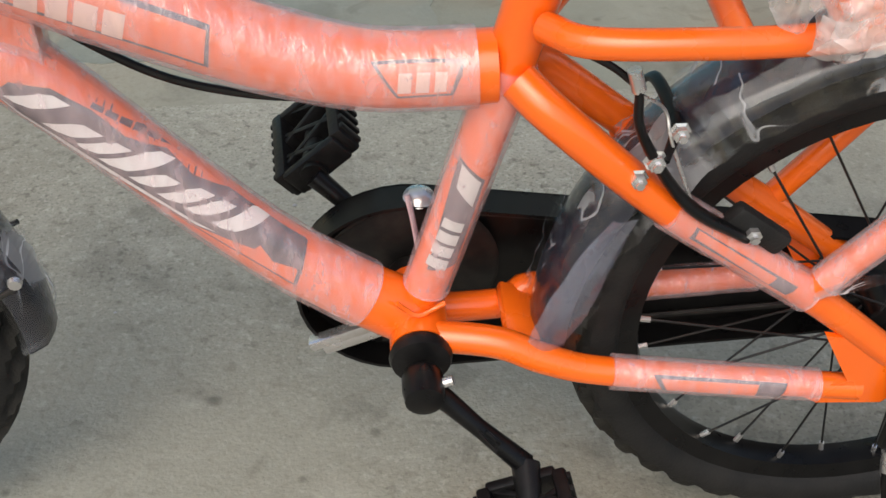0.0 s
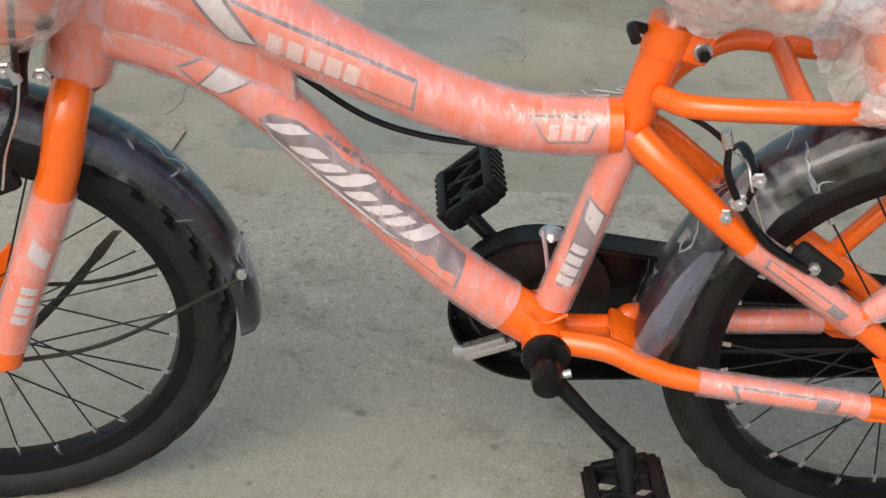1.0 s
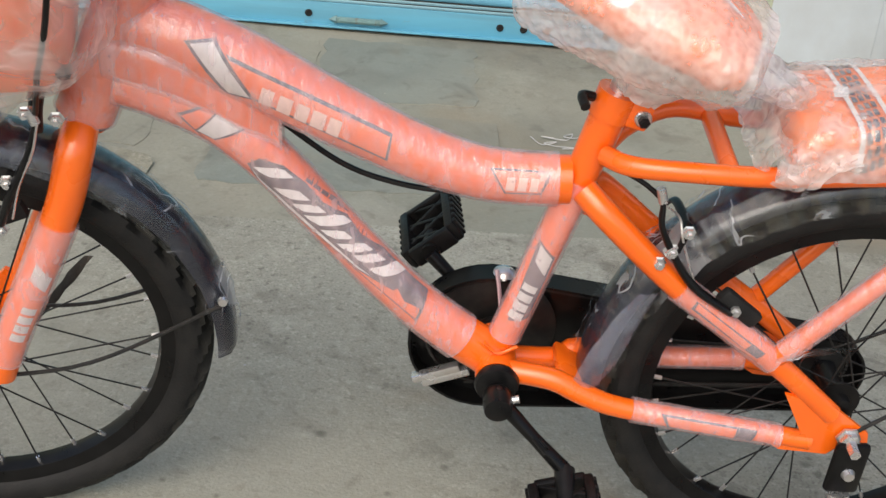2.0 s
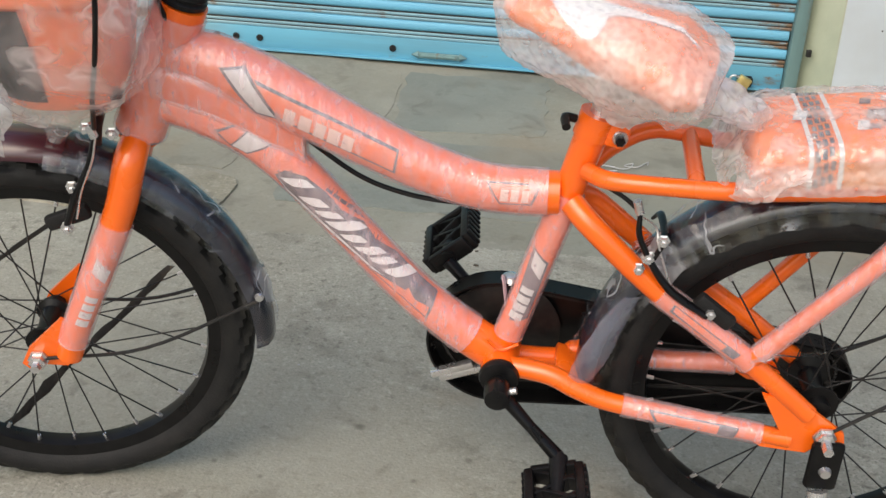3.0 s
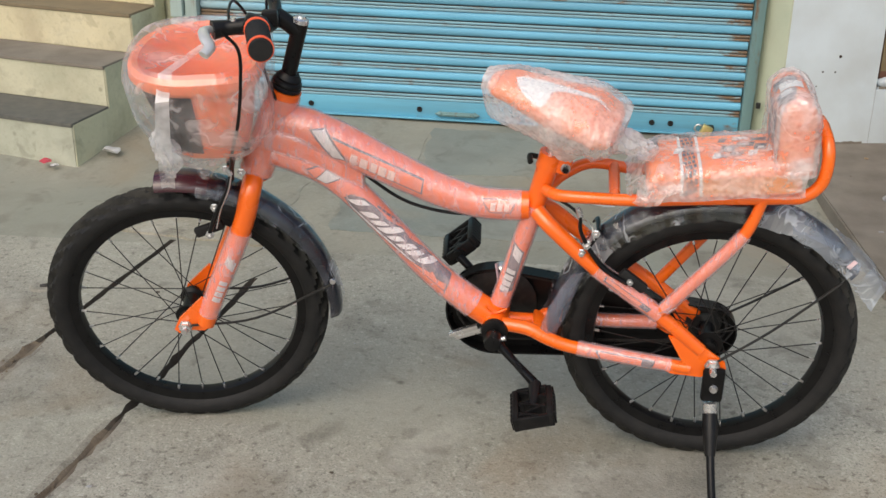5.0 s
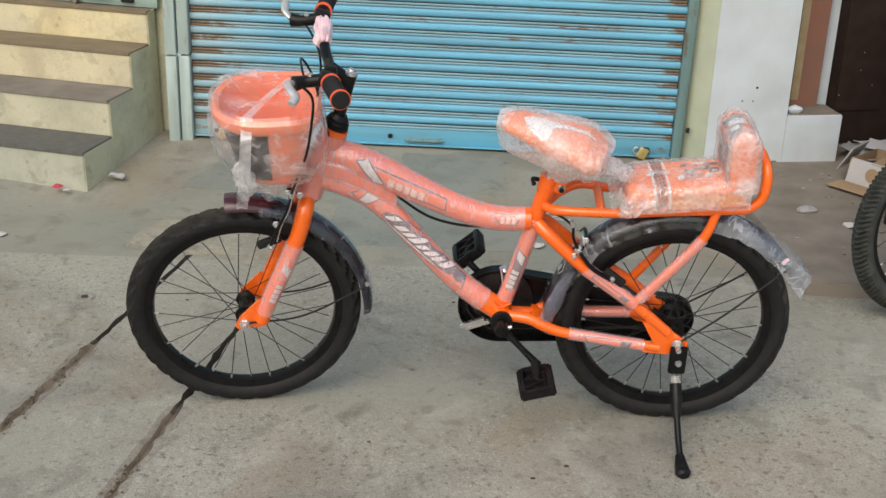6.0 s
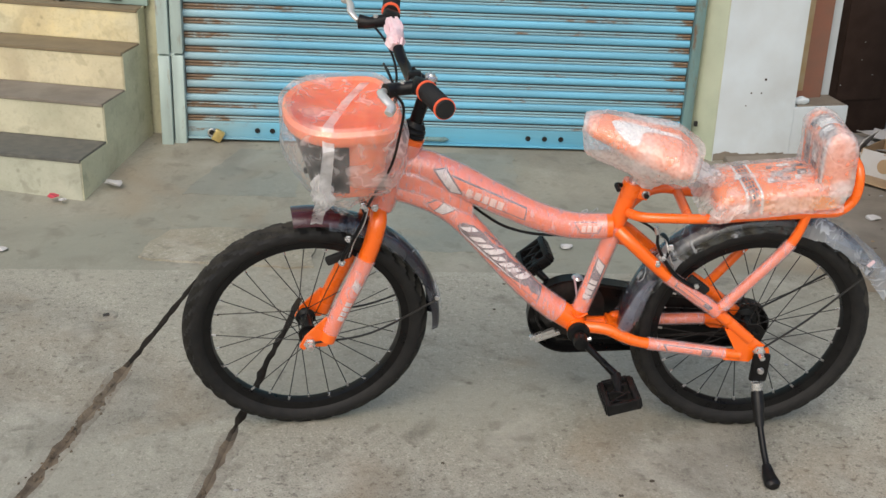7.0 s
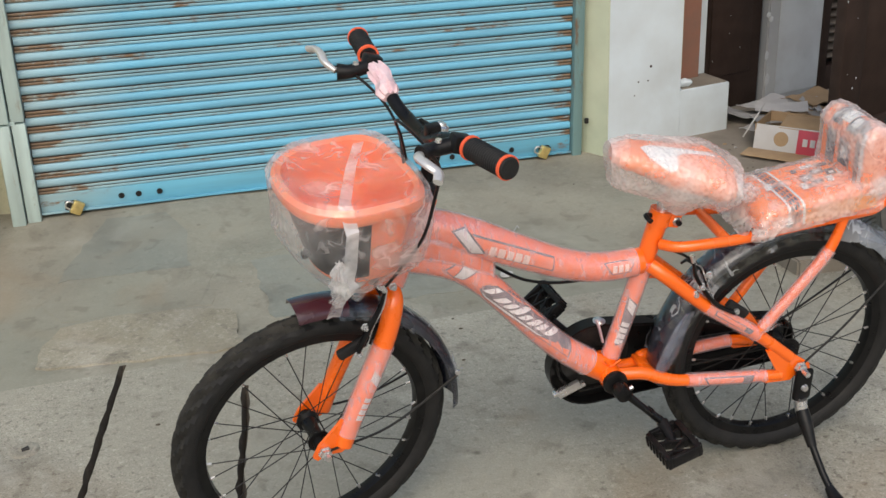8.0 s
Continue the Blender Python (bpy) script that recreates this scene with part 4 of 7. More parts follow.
# waste card and an open carton on the platform
def sheet(name, m, sx, sy, mat, label, seed, curl=0.02):
    bm = bmesh.new()
    nx, ny = 8, 6
    vs = [[bm.verts.new(m @ Vector((sx * (i / nx - 0.5), sy * (j / ny - 0.5), 0.004 + curl * noise.noise(Vector((i * 0.5 + seed, j * 0.5, seed))) + curl * (i / nx - 0.5) ** 2 * 2)))
           for j in range(ny + 1)] for i in range(nx + 1)]
    for i in range(nx):
        for j in range(ny):
            bm.faces.new((vs[i][j], vs[i + 1][j], vs[i + 1][j + 1], vs[i][j + 1]))
    r = bmesh.ops.extrude_face_region(bm, geom=bm.faces[:])
    for v in [g for g in r["geom"] if isinstance(g, bmesh.types.BMVert)]:
        v.co.z += 0.003
    return tagged(part(name, bm, mat), label, "waste card", "waste card on the platform")


for k in range(30):
    x, y = random.uniform(1.93, 2.45), random.uniform(1.70, 2.00)
    if x - 1.9 < (1.97 - y) * 0.3:
        x += 0.12
    sheet("card_sheet", at(x, y, 0.048 + 0.0026 * k, random.uniform(-9, 6), random.uniform(-7, 7), random.uniform(-65, 65)), random.uniform(0.12, 0.26), random.uniform(0.08, 0.16),
          (paper_grey, box_white, paper_grey, cardboard)[k % 4], ("crumpled grey waste paper sheet", "flattened white card sheet", "crumpled grey newspaper sheet", "flattened brown cardboard sheet")[k % 4], k * 3.1, 0.012)

carton = thing("carton", at(2.000, 1.600, 0.050, 0, 0, -48), "open brown cardboard carton with a printed white flap", "carton")
for nm, m, s in (("side", at(0, 0.09, 0.045), (0.26, 0.004, 0.09)), ("end", at(-0.13, 0, 0.045), (0.004, 0.176, 0.09)),
                 ("end", at(0.13, 0, 0.045), (0.004, 0.176, 0.09)), ("base", at(0, 0, 0.003), (0.252, 0.174, 0.004))):
    part("carton_" + nm, box(m, s, 0.001), cardboard, carton)
front = part("printed_side", box(at(0, -0.092, 0.046, -14), (0.26, 0.004, 0.092), 0.001), box_white, carton, "white printed side")
part("flap", box(at(-0.155, -0.03, 0.085, 0, -62, 8), (0.10, 0.15, 0.004), 0.001), box_white, carton, "white torn flap")
part("flap", box(at(-0.02, -0.150, 0.006, -3), (0.25, 0.10, 0.004), 0.001), cardboard, carton)
part("flap", box(at(0.05, -0.03, 0.093, 8), (0.20, 0.11, 0.004), 0.001), cardboard, carton)
part("print_band", box(at(0.075, -0.0945, 0.0455, -14), (0.105, 0.004, 0.085), 0.0005), box_red, front, "red printed band")
part("print_picture", moved(lathe([(0.010, 0), (0.026, 0), (0.026, 0.003), (0.010, 0.003)], 20), at(-0.035, -0.0925, 0.047, 76)), cardboard, front, "round brown picture")
for k in range(3):
    part("print_bar", box(at(0.050 + 0.026 * k, -0.0965, 0.0455, -14), (0.017, 0.004, 0.026), 0.0005), box_white, front, "unreadable white lettering bar")


def litter(name, x, y, z, mat, label, seed, size=0.03):
    bm = bmesh.new()
    bmesh.ops.create_icosphere(bm, subdivisions=2, radius=size)
    for v in bm.verts:
        v.co = Vector((v.co.x * 1.3, v.co.y, v.co.z * 0.35)) + 0.4 * size * noise.noise_vector(v.co * (1.1 / size) + Vector((seed, 0, 0)))
    moved(bm, at(x, y, z + size * 0.25))
    return tagged(part(name, bm, mat, smooth=False), label, "litter", "litter on the ground")


litter("wrapper", -0.962, 1.355, 0.03, box_red, "crumpled red and white wrapper at the steps' foot", 1, 0.015)
litter("wrapper", -0.930, 1.345, 0.022, box_white, "crumpled white wrapper end at the steps' foot", 3, 0.011)
litter("wrapper", -0.79, 1.47, 0.035, box_white, "crumpled white paper scrap beside the steps", 4, 0.022)
litter("wrapper", 1.73, 1.19, 0.046, box_white, "torn white paper scrap on the platform", 6, 0.02)
litter("wrapper", 1.62, 1.32, 0.046, paper_grey, "torn grey paper scrap on the platform", 9, 0.025)
litter("paper_chip", 0.70, 1.03, 0.006, box_white, "thin curved white paper chip on the paving", 12, 0.016)
litter("paper_chip", -1.02, 0.98, 0.004, box_white, "small white paper scrap on the paving", 15, 0.014)
for x, y, turn in ((0.805, 1.330, 20), (0.770, 1.285, 150)):
    strand = bmesh.new()
    line = [(0.030 * math.cos(1.9 * k + turn) * (1 - 0.06 * k) + 0.014 * k - 0.05, 0.016 * math.sin(2.3 * k), 0.0035 + 0.002 * (k % 2)) for k in range(8)]
    add_tube(strand, line, 0.0012, 6, 6)
    moved(strand, at(x, y, rise(y), 0, 0, turn))
    tagged(part("thread", strand, box_white), "curled white plastic thread on the paving", "litter", "litter on the ground")
for k in range(45):
    x, y = random.uniform(1.52, 2.3), random.uniform(0.85, 1.75)
    litter("debris", x, y, 0.046, (soil, cardboard, dirt, paper_grey)[k % 4], "small bit of litter and grit on the platform", k, random.uniform(0.002, 0.006))
for k in range(40):
    x, y = random.uniform(-1.2, 1.3), random.uniform(-0.3, 1.6)
    litter("grit", x, y, rise(y), (dirt, paper_grey, concrete)[k % 3], "small grit on the paving", 60 + k, random.uniform(0.002, 0.005))
for x, y in ((-0.615, 0.552),):
    bolt = thing("anchor_bolt", at(x, y, 0), "rusty cut-off bolt in a dirty hollow of the paving", "bolt")
    part("grout_ring", lathe([(0.014, 0.0005), (0.020, 0.003), (0.030, 0.0025), (0.042, -0.004)], 14, pose(0, 0, 0)), stained_concrete, bolt, "dirty grout ring")
    part("bolt_stub", tube([(-0.006, 0, 0.001), (0.010, 0.003, 0.004)], 0.0050, 8, 2), dark_steel, bolt, "rusty cut bolt end")

# clods of dirt along the paving joints
clods = bmesh.new()
for k in range(360):
    line, spread = (joint_near, 0.020) if k % 2 else (joint_far, 0.026)
    y = random.uniform(-1.4, 0.30 if k % 2 == 0 else -0.25)
    x = line(y) + random.gauss(0, spread * 0.5)
    r = random.uniform(0.0015, 0.0055)
    bmesh.ops.create_icosphere(clods, subdivisions=1, radius=r, matrix=at(x, y, 0.3 * r, random.uniform(0, 90), 0, random.uniform(0, 90)) @ Matrix.Diagonal((1, random.uniform(0.6, 1), 0.6, 1)))
tagged(part("dirt_clods", clods, soil, smooth=False), "loose brown dirt along the paving joints", "dirt", kind="stuff")


# ---- the bicycle, in its own length u, side v (near side negative) and height w ----
bicycle = thing("bicycle", at(0, 0.030, 0, 5.5), "new orange children's bicycle wrapped in plastic film, on its kickstand", "bicycle")
AXIS_TOP, AXIS_LOW = Vector((0.187, 0, 0.720)), Vector((0.122, 0, 0.560))
STEER = Matrix.Translation(AXIS_TOP) @ Matrix.Rotation(radians(10), 4, (AXIS_TOP - AXIS_LOW).normalized()) @ Matrix.Translation(-AXIS_TOP)
FRONT, REAR, BB = (-0.034, 0.264), (0.946, 0.264), (0.557, 0.273)


def tyre_mesh(cu, cw, outer, minor, blocks, m, deep=0.0088):
    """A tyre with slanted tread blocks cut into both shoulders."""
    n, k = blocks * 4, 24
    bm = bmesh.new()
    rings = []
    for i in range(n):
        a = 2 * math.pi * i / n
        ring = []
        for j in range(k):
            b = 2 * math.pi * j / k
            deg = math.degrees(b if b <= math.pi else 2 * math.pi - b)
            r = minor
            if deg < 78:
                phase = (i + int(deg / 16) + (2 if b > math.pi else 0)) % 4
                r -= deep * min(1.0, (78 - deg) / 24) if phase < 2 and deg > 12 else 0.0
            ring.append(bm.verts.new((cu + (outer - minor + r * math.cos(b)) * math.cos(a), r * 1.02 * math.sin(b), cw + (outer - minor + r * math.cos(b)) * math.sin(a))))
        rings.append(ring)
    for i in range(n):
        a, b = rings[i], rings[(i + 1) % n]
        for j in range(k):
            f = bm.faces.new((a[j], a[(j + 1) % k], b[(j + 1) % k], b[j]))
            f.material_index = 1 if j < 4 or j > 19 else 0
    return moved(bm, m)


def build_wheel(name, cu, cw, m, label, hub_r, outer=0.267, minor=0.0245, count=28, parent=bicycle, lugs=36, rub=None, bright=True):
    rim_r = outer - 2 * minor - 0.001
    rim = part(name, moved(hoop(cu, cw, [(rim_r - 0.010, -0.012), (rim_r - 0.013, 0.0), (rim_r - 0.010, 0.012), (rim_r + 0.010, 0.016), (rim_r + 0.012, 0.0), (rim_r + 0.010, -0.016)], n=64), m), black_paint, parent, label)
    tyre = part("tyre", tyre_mesh(cu, cw, outer, minor, lugs, m), rub or rubber, rim, "black rubber tyre with side lugs")
    tyre.data.materials.append(rub or rubber_tread)
    part("hub", moved(lathe([(0.008, -0.05), (0.014, -0.048), (0.014, -0.034), (hub_r, -0.033), (hub_r, -0.029), (0.015, -0.024), (0.013, 0), (0.015, 0.024), (hub_r, 0.029), (hub_r, 0.033), (0.014, 0.034), (0.014, 0.048), (0.008, 0.05)], 20, across(cu, 0, cw)), m), black_paint, rim)
    for k in range(count):
        side = 1 if k % 2 else -1
        a = 2 * math.pi * k / count
        lean = radians(62) * (1 if (k // 2) % 2 else -1)
        h = a + lean
        p0 = Vector((cu + hub_r * 0.85 * math.cos(h), side * 0.031, cw + hub_r * 0.85 * math.sin(h)))
        p1 = Vector((cu + (rim_r - 0.006) * math.cos(a), side * 0.004, cw + (rim_r - 0.006) * math.sin(a)))
        sp = part("spoke", moved(tube([p0, p1], 0.0011, 6, 1), m), dark_steel, rim)
        d = (p1 - p0).normalized()
        if bright:
            part("nipple", moved(tube([p1 - d * 0.015, p1], 0.0026, 6, 1), m), steel, sp, "bright nipple")
    return rim


fw = build_wheel("front_wheel", *FRONT, STEER, "black front wheel with thin spokes", 0.022)
rw = build_wheel("rear_wheel", *REAR, Matrix(), "black rear wheel with thin spokes", 0.026)


def nut(name, u, v, w, m, parent, r=0.011, reach=0.022):
    bm = lathe([(0.0005, 0), (r * 1.25, 0), (r * 1.25, 0.003), (r, 0.0035), (r, 0.011), (r * 0.6, 0.0125), (r * 0.55, reach), (0.0005, reach)], 6, Matrix.Translation((u, v, w)) @ pose(0, 0, 0, 90, 0, 0))
    return part(name, moved(bm, m), steel, parent, "bright steel axle nut", smooth=False)


# frame
frame_tubes = part("frame", tube([(0.122, 0, 0.559), (0.187, 0, 0.716)], [0.0295, 0.0285], 24, 1), paint_orange, bicycle, "orange painted steel frame")
TOP = [(0.165, 0, 0.655), (0.215, 0, 0.647), (0.285, 0, 0.617), (0.345, 0, 0.586), (0.407, 0, 0.556), (0.460, 0, 0.533), (0.515, 0, 0.517), (0.560, 0, 0.513), (0.612, 0, 0.514)]
TOP_R = [0.027, 0.0325, 0.0325, 0.0305, 0.0285, 0.0275, 0.0265, 0.0262, 0.026]
DOWN = [(0.150, 0, 0.600), (0.205, 0, 0.585), (0.258, 0, 0.557), (0.310, 0, 0.512), (0.372, 0, 0.441), (0.440, 0, 0.366), (0.500, 0, 0.314), (0.556, 0, 0.276)]
DOWN_R = [0.025, 0.0270, 0.0250, 0.0238, 0.0236, 0.0240, 0.0256, 0.0268]
SEAT = [(0.557, 0, 0.285), (0.612, 0, 0.480), (0.645, 0, 0.606)]
part("top_tube", tube(TOP, TOP_R, 24, 6), paint_orange, frame_tubes)
part("down_tube", tube(DOWN, DOWN_R, 24, 6), paint_orange, frame_tubes)
part("seat_tube", tube(SEAT, [0.0165, 0.0168, 0.0195], 20, 4), paint_orange, frame_tubes)


def web_skin(grow):
    """The smooth web that joins the top and down tubes behind the head tube."""
    def fn(s, a):
        u = 0.150 + (0.165 + grow) * s
        high = float(np.interp(u, [p[0] for p in TOP], [p[2] for p in TOP]))
        low = float(np.interp(u, [p[0] for p in DOWN], [p[2] for p in DOWN])) + 0.006
        half = float(np.interp(u, [0.15, 0.20, 0.24, 0.28, 0.315], [0.0285, 0.0295, 0.0262, 0.0215, 0.010])) + grow
        if grow:
            half += float(np.interp(u, [0.15, 0.19, 0.215, 0.245], [0.0030, 0.0050, 0.0050, 0.0]))
        return Vector((u, half * power(math.cos(a), 0.55), (high + low) / 2 + (high - low) / 2 * power(math.sin(a), 0.7)))
    return fn


part("gusset", blob(web_skin(0.0), 20, 24), paint_orange, frame_tubes)
part("bottom_bracket_shell", lathe([(0.012, -0.037), (0.024, -0.037), (0.024, 0.037), (0.012, 0.037)], 24, across(BB[0], 0, BB[1])), paint_orange, frame_tubes)
for s in (-1, 1):
    part("seat_stay", tube([(0.626, s * 0.014, 0.510), (0.655, s * 0.034, 0.488), (0.735, 0.003 * (s < 0) * s + s * 0.044, 0.419), (0.842, s * 0.056 if s < 0 else 0.047, 0.343), (0.930, s * 0.062 if s < 0 else 0.056, 0.270)], [0.0145, 0.0145, 0.0138, 0.0132, 0.012], 16, 5), paint_orange, frame_tubes)
    near = [(0.567, -0.028, 0.280), (0.618, -0.038, 0.279), (0.655, -0.045, 0.265), (0.700, -0.049, 0.252), (0.810, -0.056, 0.240), (0.915, -0.062, 0.230)]
    far = [(0.567, 0.020, 0.262), (0.635, 0.030, 0.256), (0.656, 0.038, 0.265), (0.757, 0.046, 0.254), (0.857, 0.052, 0.252), (0.915, 0.060, 0.236)]
    part("chain_stay", tube(near if s < 0 else far, [0.0130, 0.0130, 0.0128, 0.0120, 0.0115, 0.011], 16, 5), paint_orange, frame_tubes)
    plate = [(0.870, 0.300), (0.905, 0.292), (0.930, 0.284), (0.975, 0.250), (0.978, 0.236), (0.950, 0.231), (0.935, 0.216), (0.880, 0.220), (0.862, 0.232), (0.900, 0.245)]
    bm = side_plate(plate, s * 0.066 + 0.0025, 0.005)
    part("dropout", bm, paint_orange, frame_tubes, smooth=False)
part("stay_plate", extruded([(0, 0), (0.085, -0.030), (0.095, -0.070), (0.075, -0.072), (0.066, -0.040), (0.0, -0.028)], Matrix.Translation((0.636, 0.040, 0.480)) @ SIDE, 0.006), paint_orange, frame_tubes, smooth=False)
part("brake_bridge", tube([(0.716, -0.046, 0.432), (0.724, 0.0, 0.428), (0.716, 0.046, 0.432)], 0.010, 12, 4), paint_orange, frame_tubes)
part("chain_stay_bridge", box(at(0.640, 0, 0.268, 0, 20), (0.030, 0.07, 0.010), 0.003), paint_orange, frame_tubes)
clamp = part("seat_clamp", tube([(0.641, 0, 0.590), (0.648, 0, 0.618)], 0.0218, 20, 1), paint_orange, frame_tubes)
part("clamp_lug", box(at(0.669, -0.004, 0.598, 0, 15), (0.024, 0.026, 0.030), 0.004), paint_orange, clamp)
part("clamp_bolt", lathe([(0.0005, 0.003), (0.0055, 0.003), (0.006, 0.010), (0.004, 0.012), (0.0005, 0.012)], 6, Matrix.Translation((0.672, -0.018, 0.597)) @ pose(0, 0, 0, 90, 0, 0)), black_paint, clamp, "black hex bolt", smooth=False)
part("clamp_washer", lathe([(0.0005, 0), (0.0088, 0), (0.0088, 0.0025), (0.0075, 0.004), (0.0005, 0.004)], 16, Matrix.Translation((0.672, -0.017, 0.597)) @ pose(0, 0, 0, 90, 0, 0)), steel, clamp, "bright washer")
part("quick_lever", tube([(0.622, -0.006, 0.612), (0.610, -0.012, 0.616), (0.612, -0.030, 0.612)], 0.005, 10, 3), black_plastic, clamp, "black cable stop loop")
nut("rear_axle_nut", REAR[0] + 0.006, -0.072, 0.246, Matrix(), rw, 0.0115, 0.030)

# weld beads
for pts, r in (([(0.540, -0.026, 0.316), (0.556, -0.024, 0.300), (0.578, -0.018, 0.306)], 0.002),):
    part("weld", tube(pts, r, 8, 4, wobble=0.0012), paint_orange, frame_tubes)

# milky film wrapped round the tubes
def cut(pts, radii, a, b, grow):
    line = spline(pts, 8)
    rad = np.interp(np.linspace(0, len(radii) - 1, len(line)), range(len(radii)), radii)
    i, j = int(a * (len(line) - 1)), int(b * (len(line) - 1))
    return [tuple(p) for p in line[i:j + 1]], [float(r) + grow for r in rad[i:j + 1]]


def wrapping(pts, radii, a, b, seed, parent=frame_tubes, m=Matrix(), grow=0.0028):
    p, r = cut(pts, radii, a, b, grow)
    return part("film_wrap", moved(tube(p, r, 32, 2, wobble=0.0006, seed=seed), m), wrap_film, parent, "milky plastic film wrap")


wrapping(TOP, TOP_R, 0.02, 0.975, 1)
wrapping(DOWN, DOWN_R, 0.02, 0.90, 2)
wrapping([(0.122, 0, 0.559), (0.15, 0, 0.628), (0.187, 0, 0.716)], [0.0295, 0.029, 0.0285], 0.02, 0.95, 3)
part("film_wrap", blob(web_skin(0.0028), 30, 40), wrap_film, frame_tubes, "milky plastic film stretched over the web")
wrapping(SEAT, [0.0165, 0.0168, 0.0195], 0.10, 0.63, 4)
wrapping([(0.735, -0.047, 0.419), (0.790, -0.0515, 0.3805), (0.850, -0.0565, 0.337)], [0.0139, 0.0136, 0.0133], 0.0, 1.0, 5)
wrapping([(0.710, -0.050, 0.251), (0.810, -0.056, 0.240), (0.880, -0.060, 0.233)], [0.0121, 0.0118, 0.0114], 0.0, 1.0, 6)
wrapping([(0.700, 0.042, 0.2600), (0.757, 0.046, 0.254), (0.857, 0.052, 0.252)], [0.0128, 0.0122, 0.0116], 0.0, 1.0, 7)


# decals that follow the tubes' near side
def decal(name, outline, pts, radii, mat, parent=frame_tubes, lift=0.0005, m=Matrix(), cell=0.004):
    line = spline(pts, 10)
    rad = np.interp(np.linspace(0, len(radii) - 1, len(line)), range(len(radii)), radii)
    bm = bmesh.new()
    bm.faces.new([bm.verts.new((u, 0, w)) for u, w in outline])
    us, ws = [p[0] for p in outline], [p[1] for p in outline]
    for lo, hi, n in ((min(us), max(us), Vector((1, 0, 0))), (min(ws), max(ws), Vector((0, 0, 1)))):
        for k in range(1, int((hi - lo) / cell) + 1):
            bmesh.ops.bisect_plane(bm, geom=bm.verts[:] + bm.edges[:] + bm.faces[:], plane_co=n * (lo + k * cell), plane_no=n)
    for v in bm.verts:
        d, side, r, foot = 9.0, 0.0, 0.0, (0.0, 0.0)
        for i in range(len(line) - 1):
            eu, ew = line[i + 1].x - line[i].x, line[i + 1].z - line[i].z
            k = min(max(((v.co.x - line[i].x) * eu + (v.co.z - line[i].z) * ew) / (eu * eu + ew * ew), 0.0), 1.0)
            gap = math.hypot(v.co.x - line[i].x - k * eu, v.co.z - line[i].z - k * ew)
            if gap < d:
                d, side, r, foot = gap, line[i].y + k * (line[i + 1].y - line[i].y), rad[i] + k * (rad[i + 1] - rad[i]), (line[i].x + k * eu, line[i].z + k * ew)
        within = min(d, 0.985 * r)
        grow = (r + lift) / r * within / max(d, 1e-6)
        v.co = Vector((foot[0] + (v.co.x - foot[0]) * grow, side - math.sqrt(r * r - within * within) * (r + lift) / r, foot[1] + (v.co.z - foot[1]) * grow))
    return part(name, moved(bm, m), mat, parent)


def bars_along(points, offsets, size, slant):
    """Slanted bar outlines beside a line, as a plain stand-in for lettering."""
    (ua, wa), (ub, wb) = points
    d = Vector((ub - ua, wb - wa)).normalized()
    n = Vector((-d.y, d.x))
    out = []
    for o, width in offsets:
        c = Vector((ua, wa)) + d * o
        out.append([tuple(c + n * h * size + d * (s * width / 2 + h * size * slant)) for h, s in ((-0.5, -1), (-0.5, 1), (0.5, 1), (0.5, -1))])
    return out


decal("stripe_decal", [(0.230, 0.655), (0.258, 0.656), (0.296, 0.597), (0.266, 0.600)], TOP, TOP_R, decal_dark)
decal("stripe_decal", [(0.2355, 0.652), (0.2560, 0.653), (0.290, 0.600), (0.269, 0.603)], TOP, TOP_R, decal_white, lift=0.0009)
decal("name_decal", [(0.268, 0.643), (0.428, 0.566), (0.424, 0.538), (0.294, 0.597)], TOP, TOP_R, decal_dark)
decal("name_decal", [(0.270, 0.638), (0.4255, 0.5635), (0.4215, 0.5415), (0.294, 0.6005)], TOP, TOP_R, decal_orange, lift=0.0009)
for o in bars_along(((0.306, 0.602), (0.412, 0.555)), [(0.0, 0.013), (0.019, 0.014), (0.037, 0.013), (0.054, 0.014), (0.071, 0.013)], 0.017, -0.15):
    decal("name_bar", o, TOP, TOP_R, decal_faded, lift=0.0013)
decal("small_decal", [(0.527, 0.533), (0.590, 0.532), (0.581, 0.509), (0.544, 0.508)], TOP, TOP_R, decal_dark)
decal("small_decal", [(0.531, 0.531), (0.586, 0.530), (0.579, 0.511), (0.545, 0.510)], TOP, TOP_R, decal_orange, lift=0.0009)
for o in bars_along(((0.549, 0.519), (0.58, 0.519)), [(0.0, 0.009), (0.012, 0.009), (0.024, 0.008)], 0.013, 0.1):
    decal("small_bar", o, TOP, TOP_R, decal_faded, lift=0.0013)
# plain slanted shapes in place of the maker's name
N0, NX, NY = Vector((0.303, 0.522)), Vector((0.723, -0.691)), Vector((0.691, 0.723))


def on_down(pts):
    return [tuple(N0 + NX * x + NY * y) for x, y in pts]


def down_decal(name, pts, mat, lift=0.0005):
    return decal(name, on_down(pts), DOWN, DOWN_R, mat, lift=lift)


down_decal("panel_decal", [(-0.100, -0.020), (-0.078, 0.020), (0.010, 0.0235), (0.120, 0.0215), (0.226, 0.0180), (0.243, -0.0215), (0.120, -0.0235), (0.020, -0.0235), (-0.070, -0.0225)], decal_dark)
down_decal("panel_decal", [(-0.095, -0.018), (-0.077, 0.017), (0.010, 0.0215), (0.120, 0.0195), (0.223, 0.0160), (0.239, -0.0200), (0.120, -0.0222), (0.020, -0.0222), (-0.068, -0.0210)], decal_orange, 0.0008)
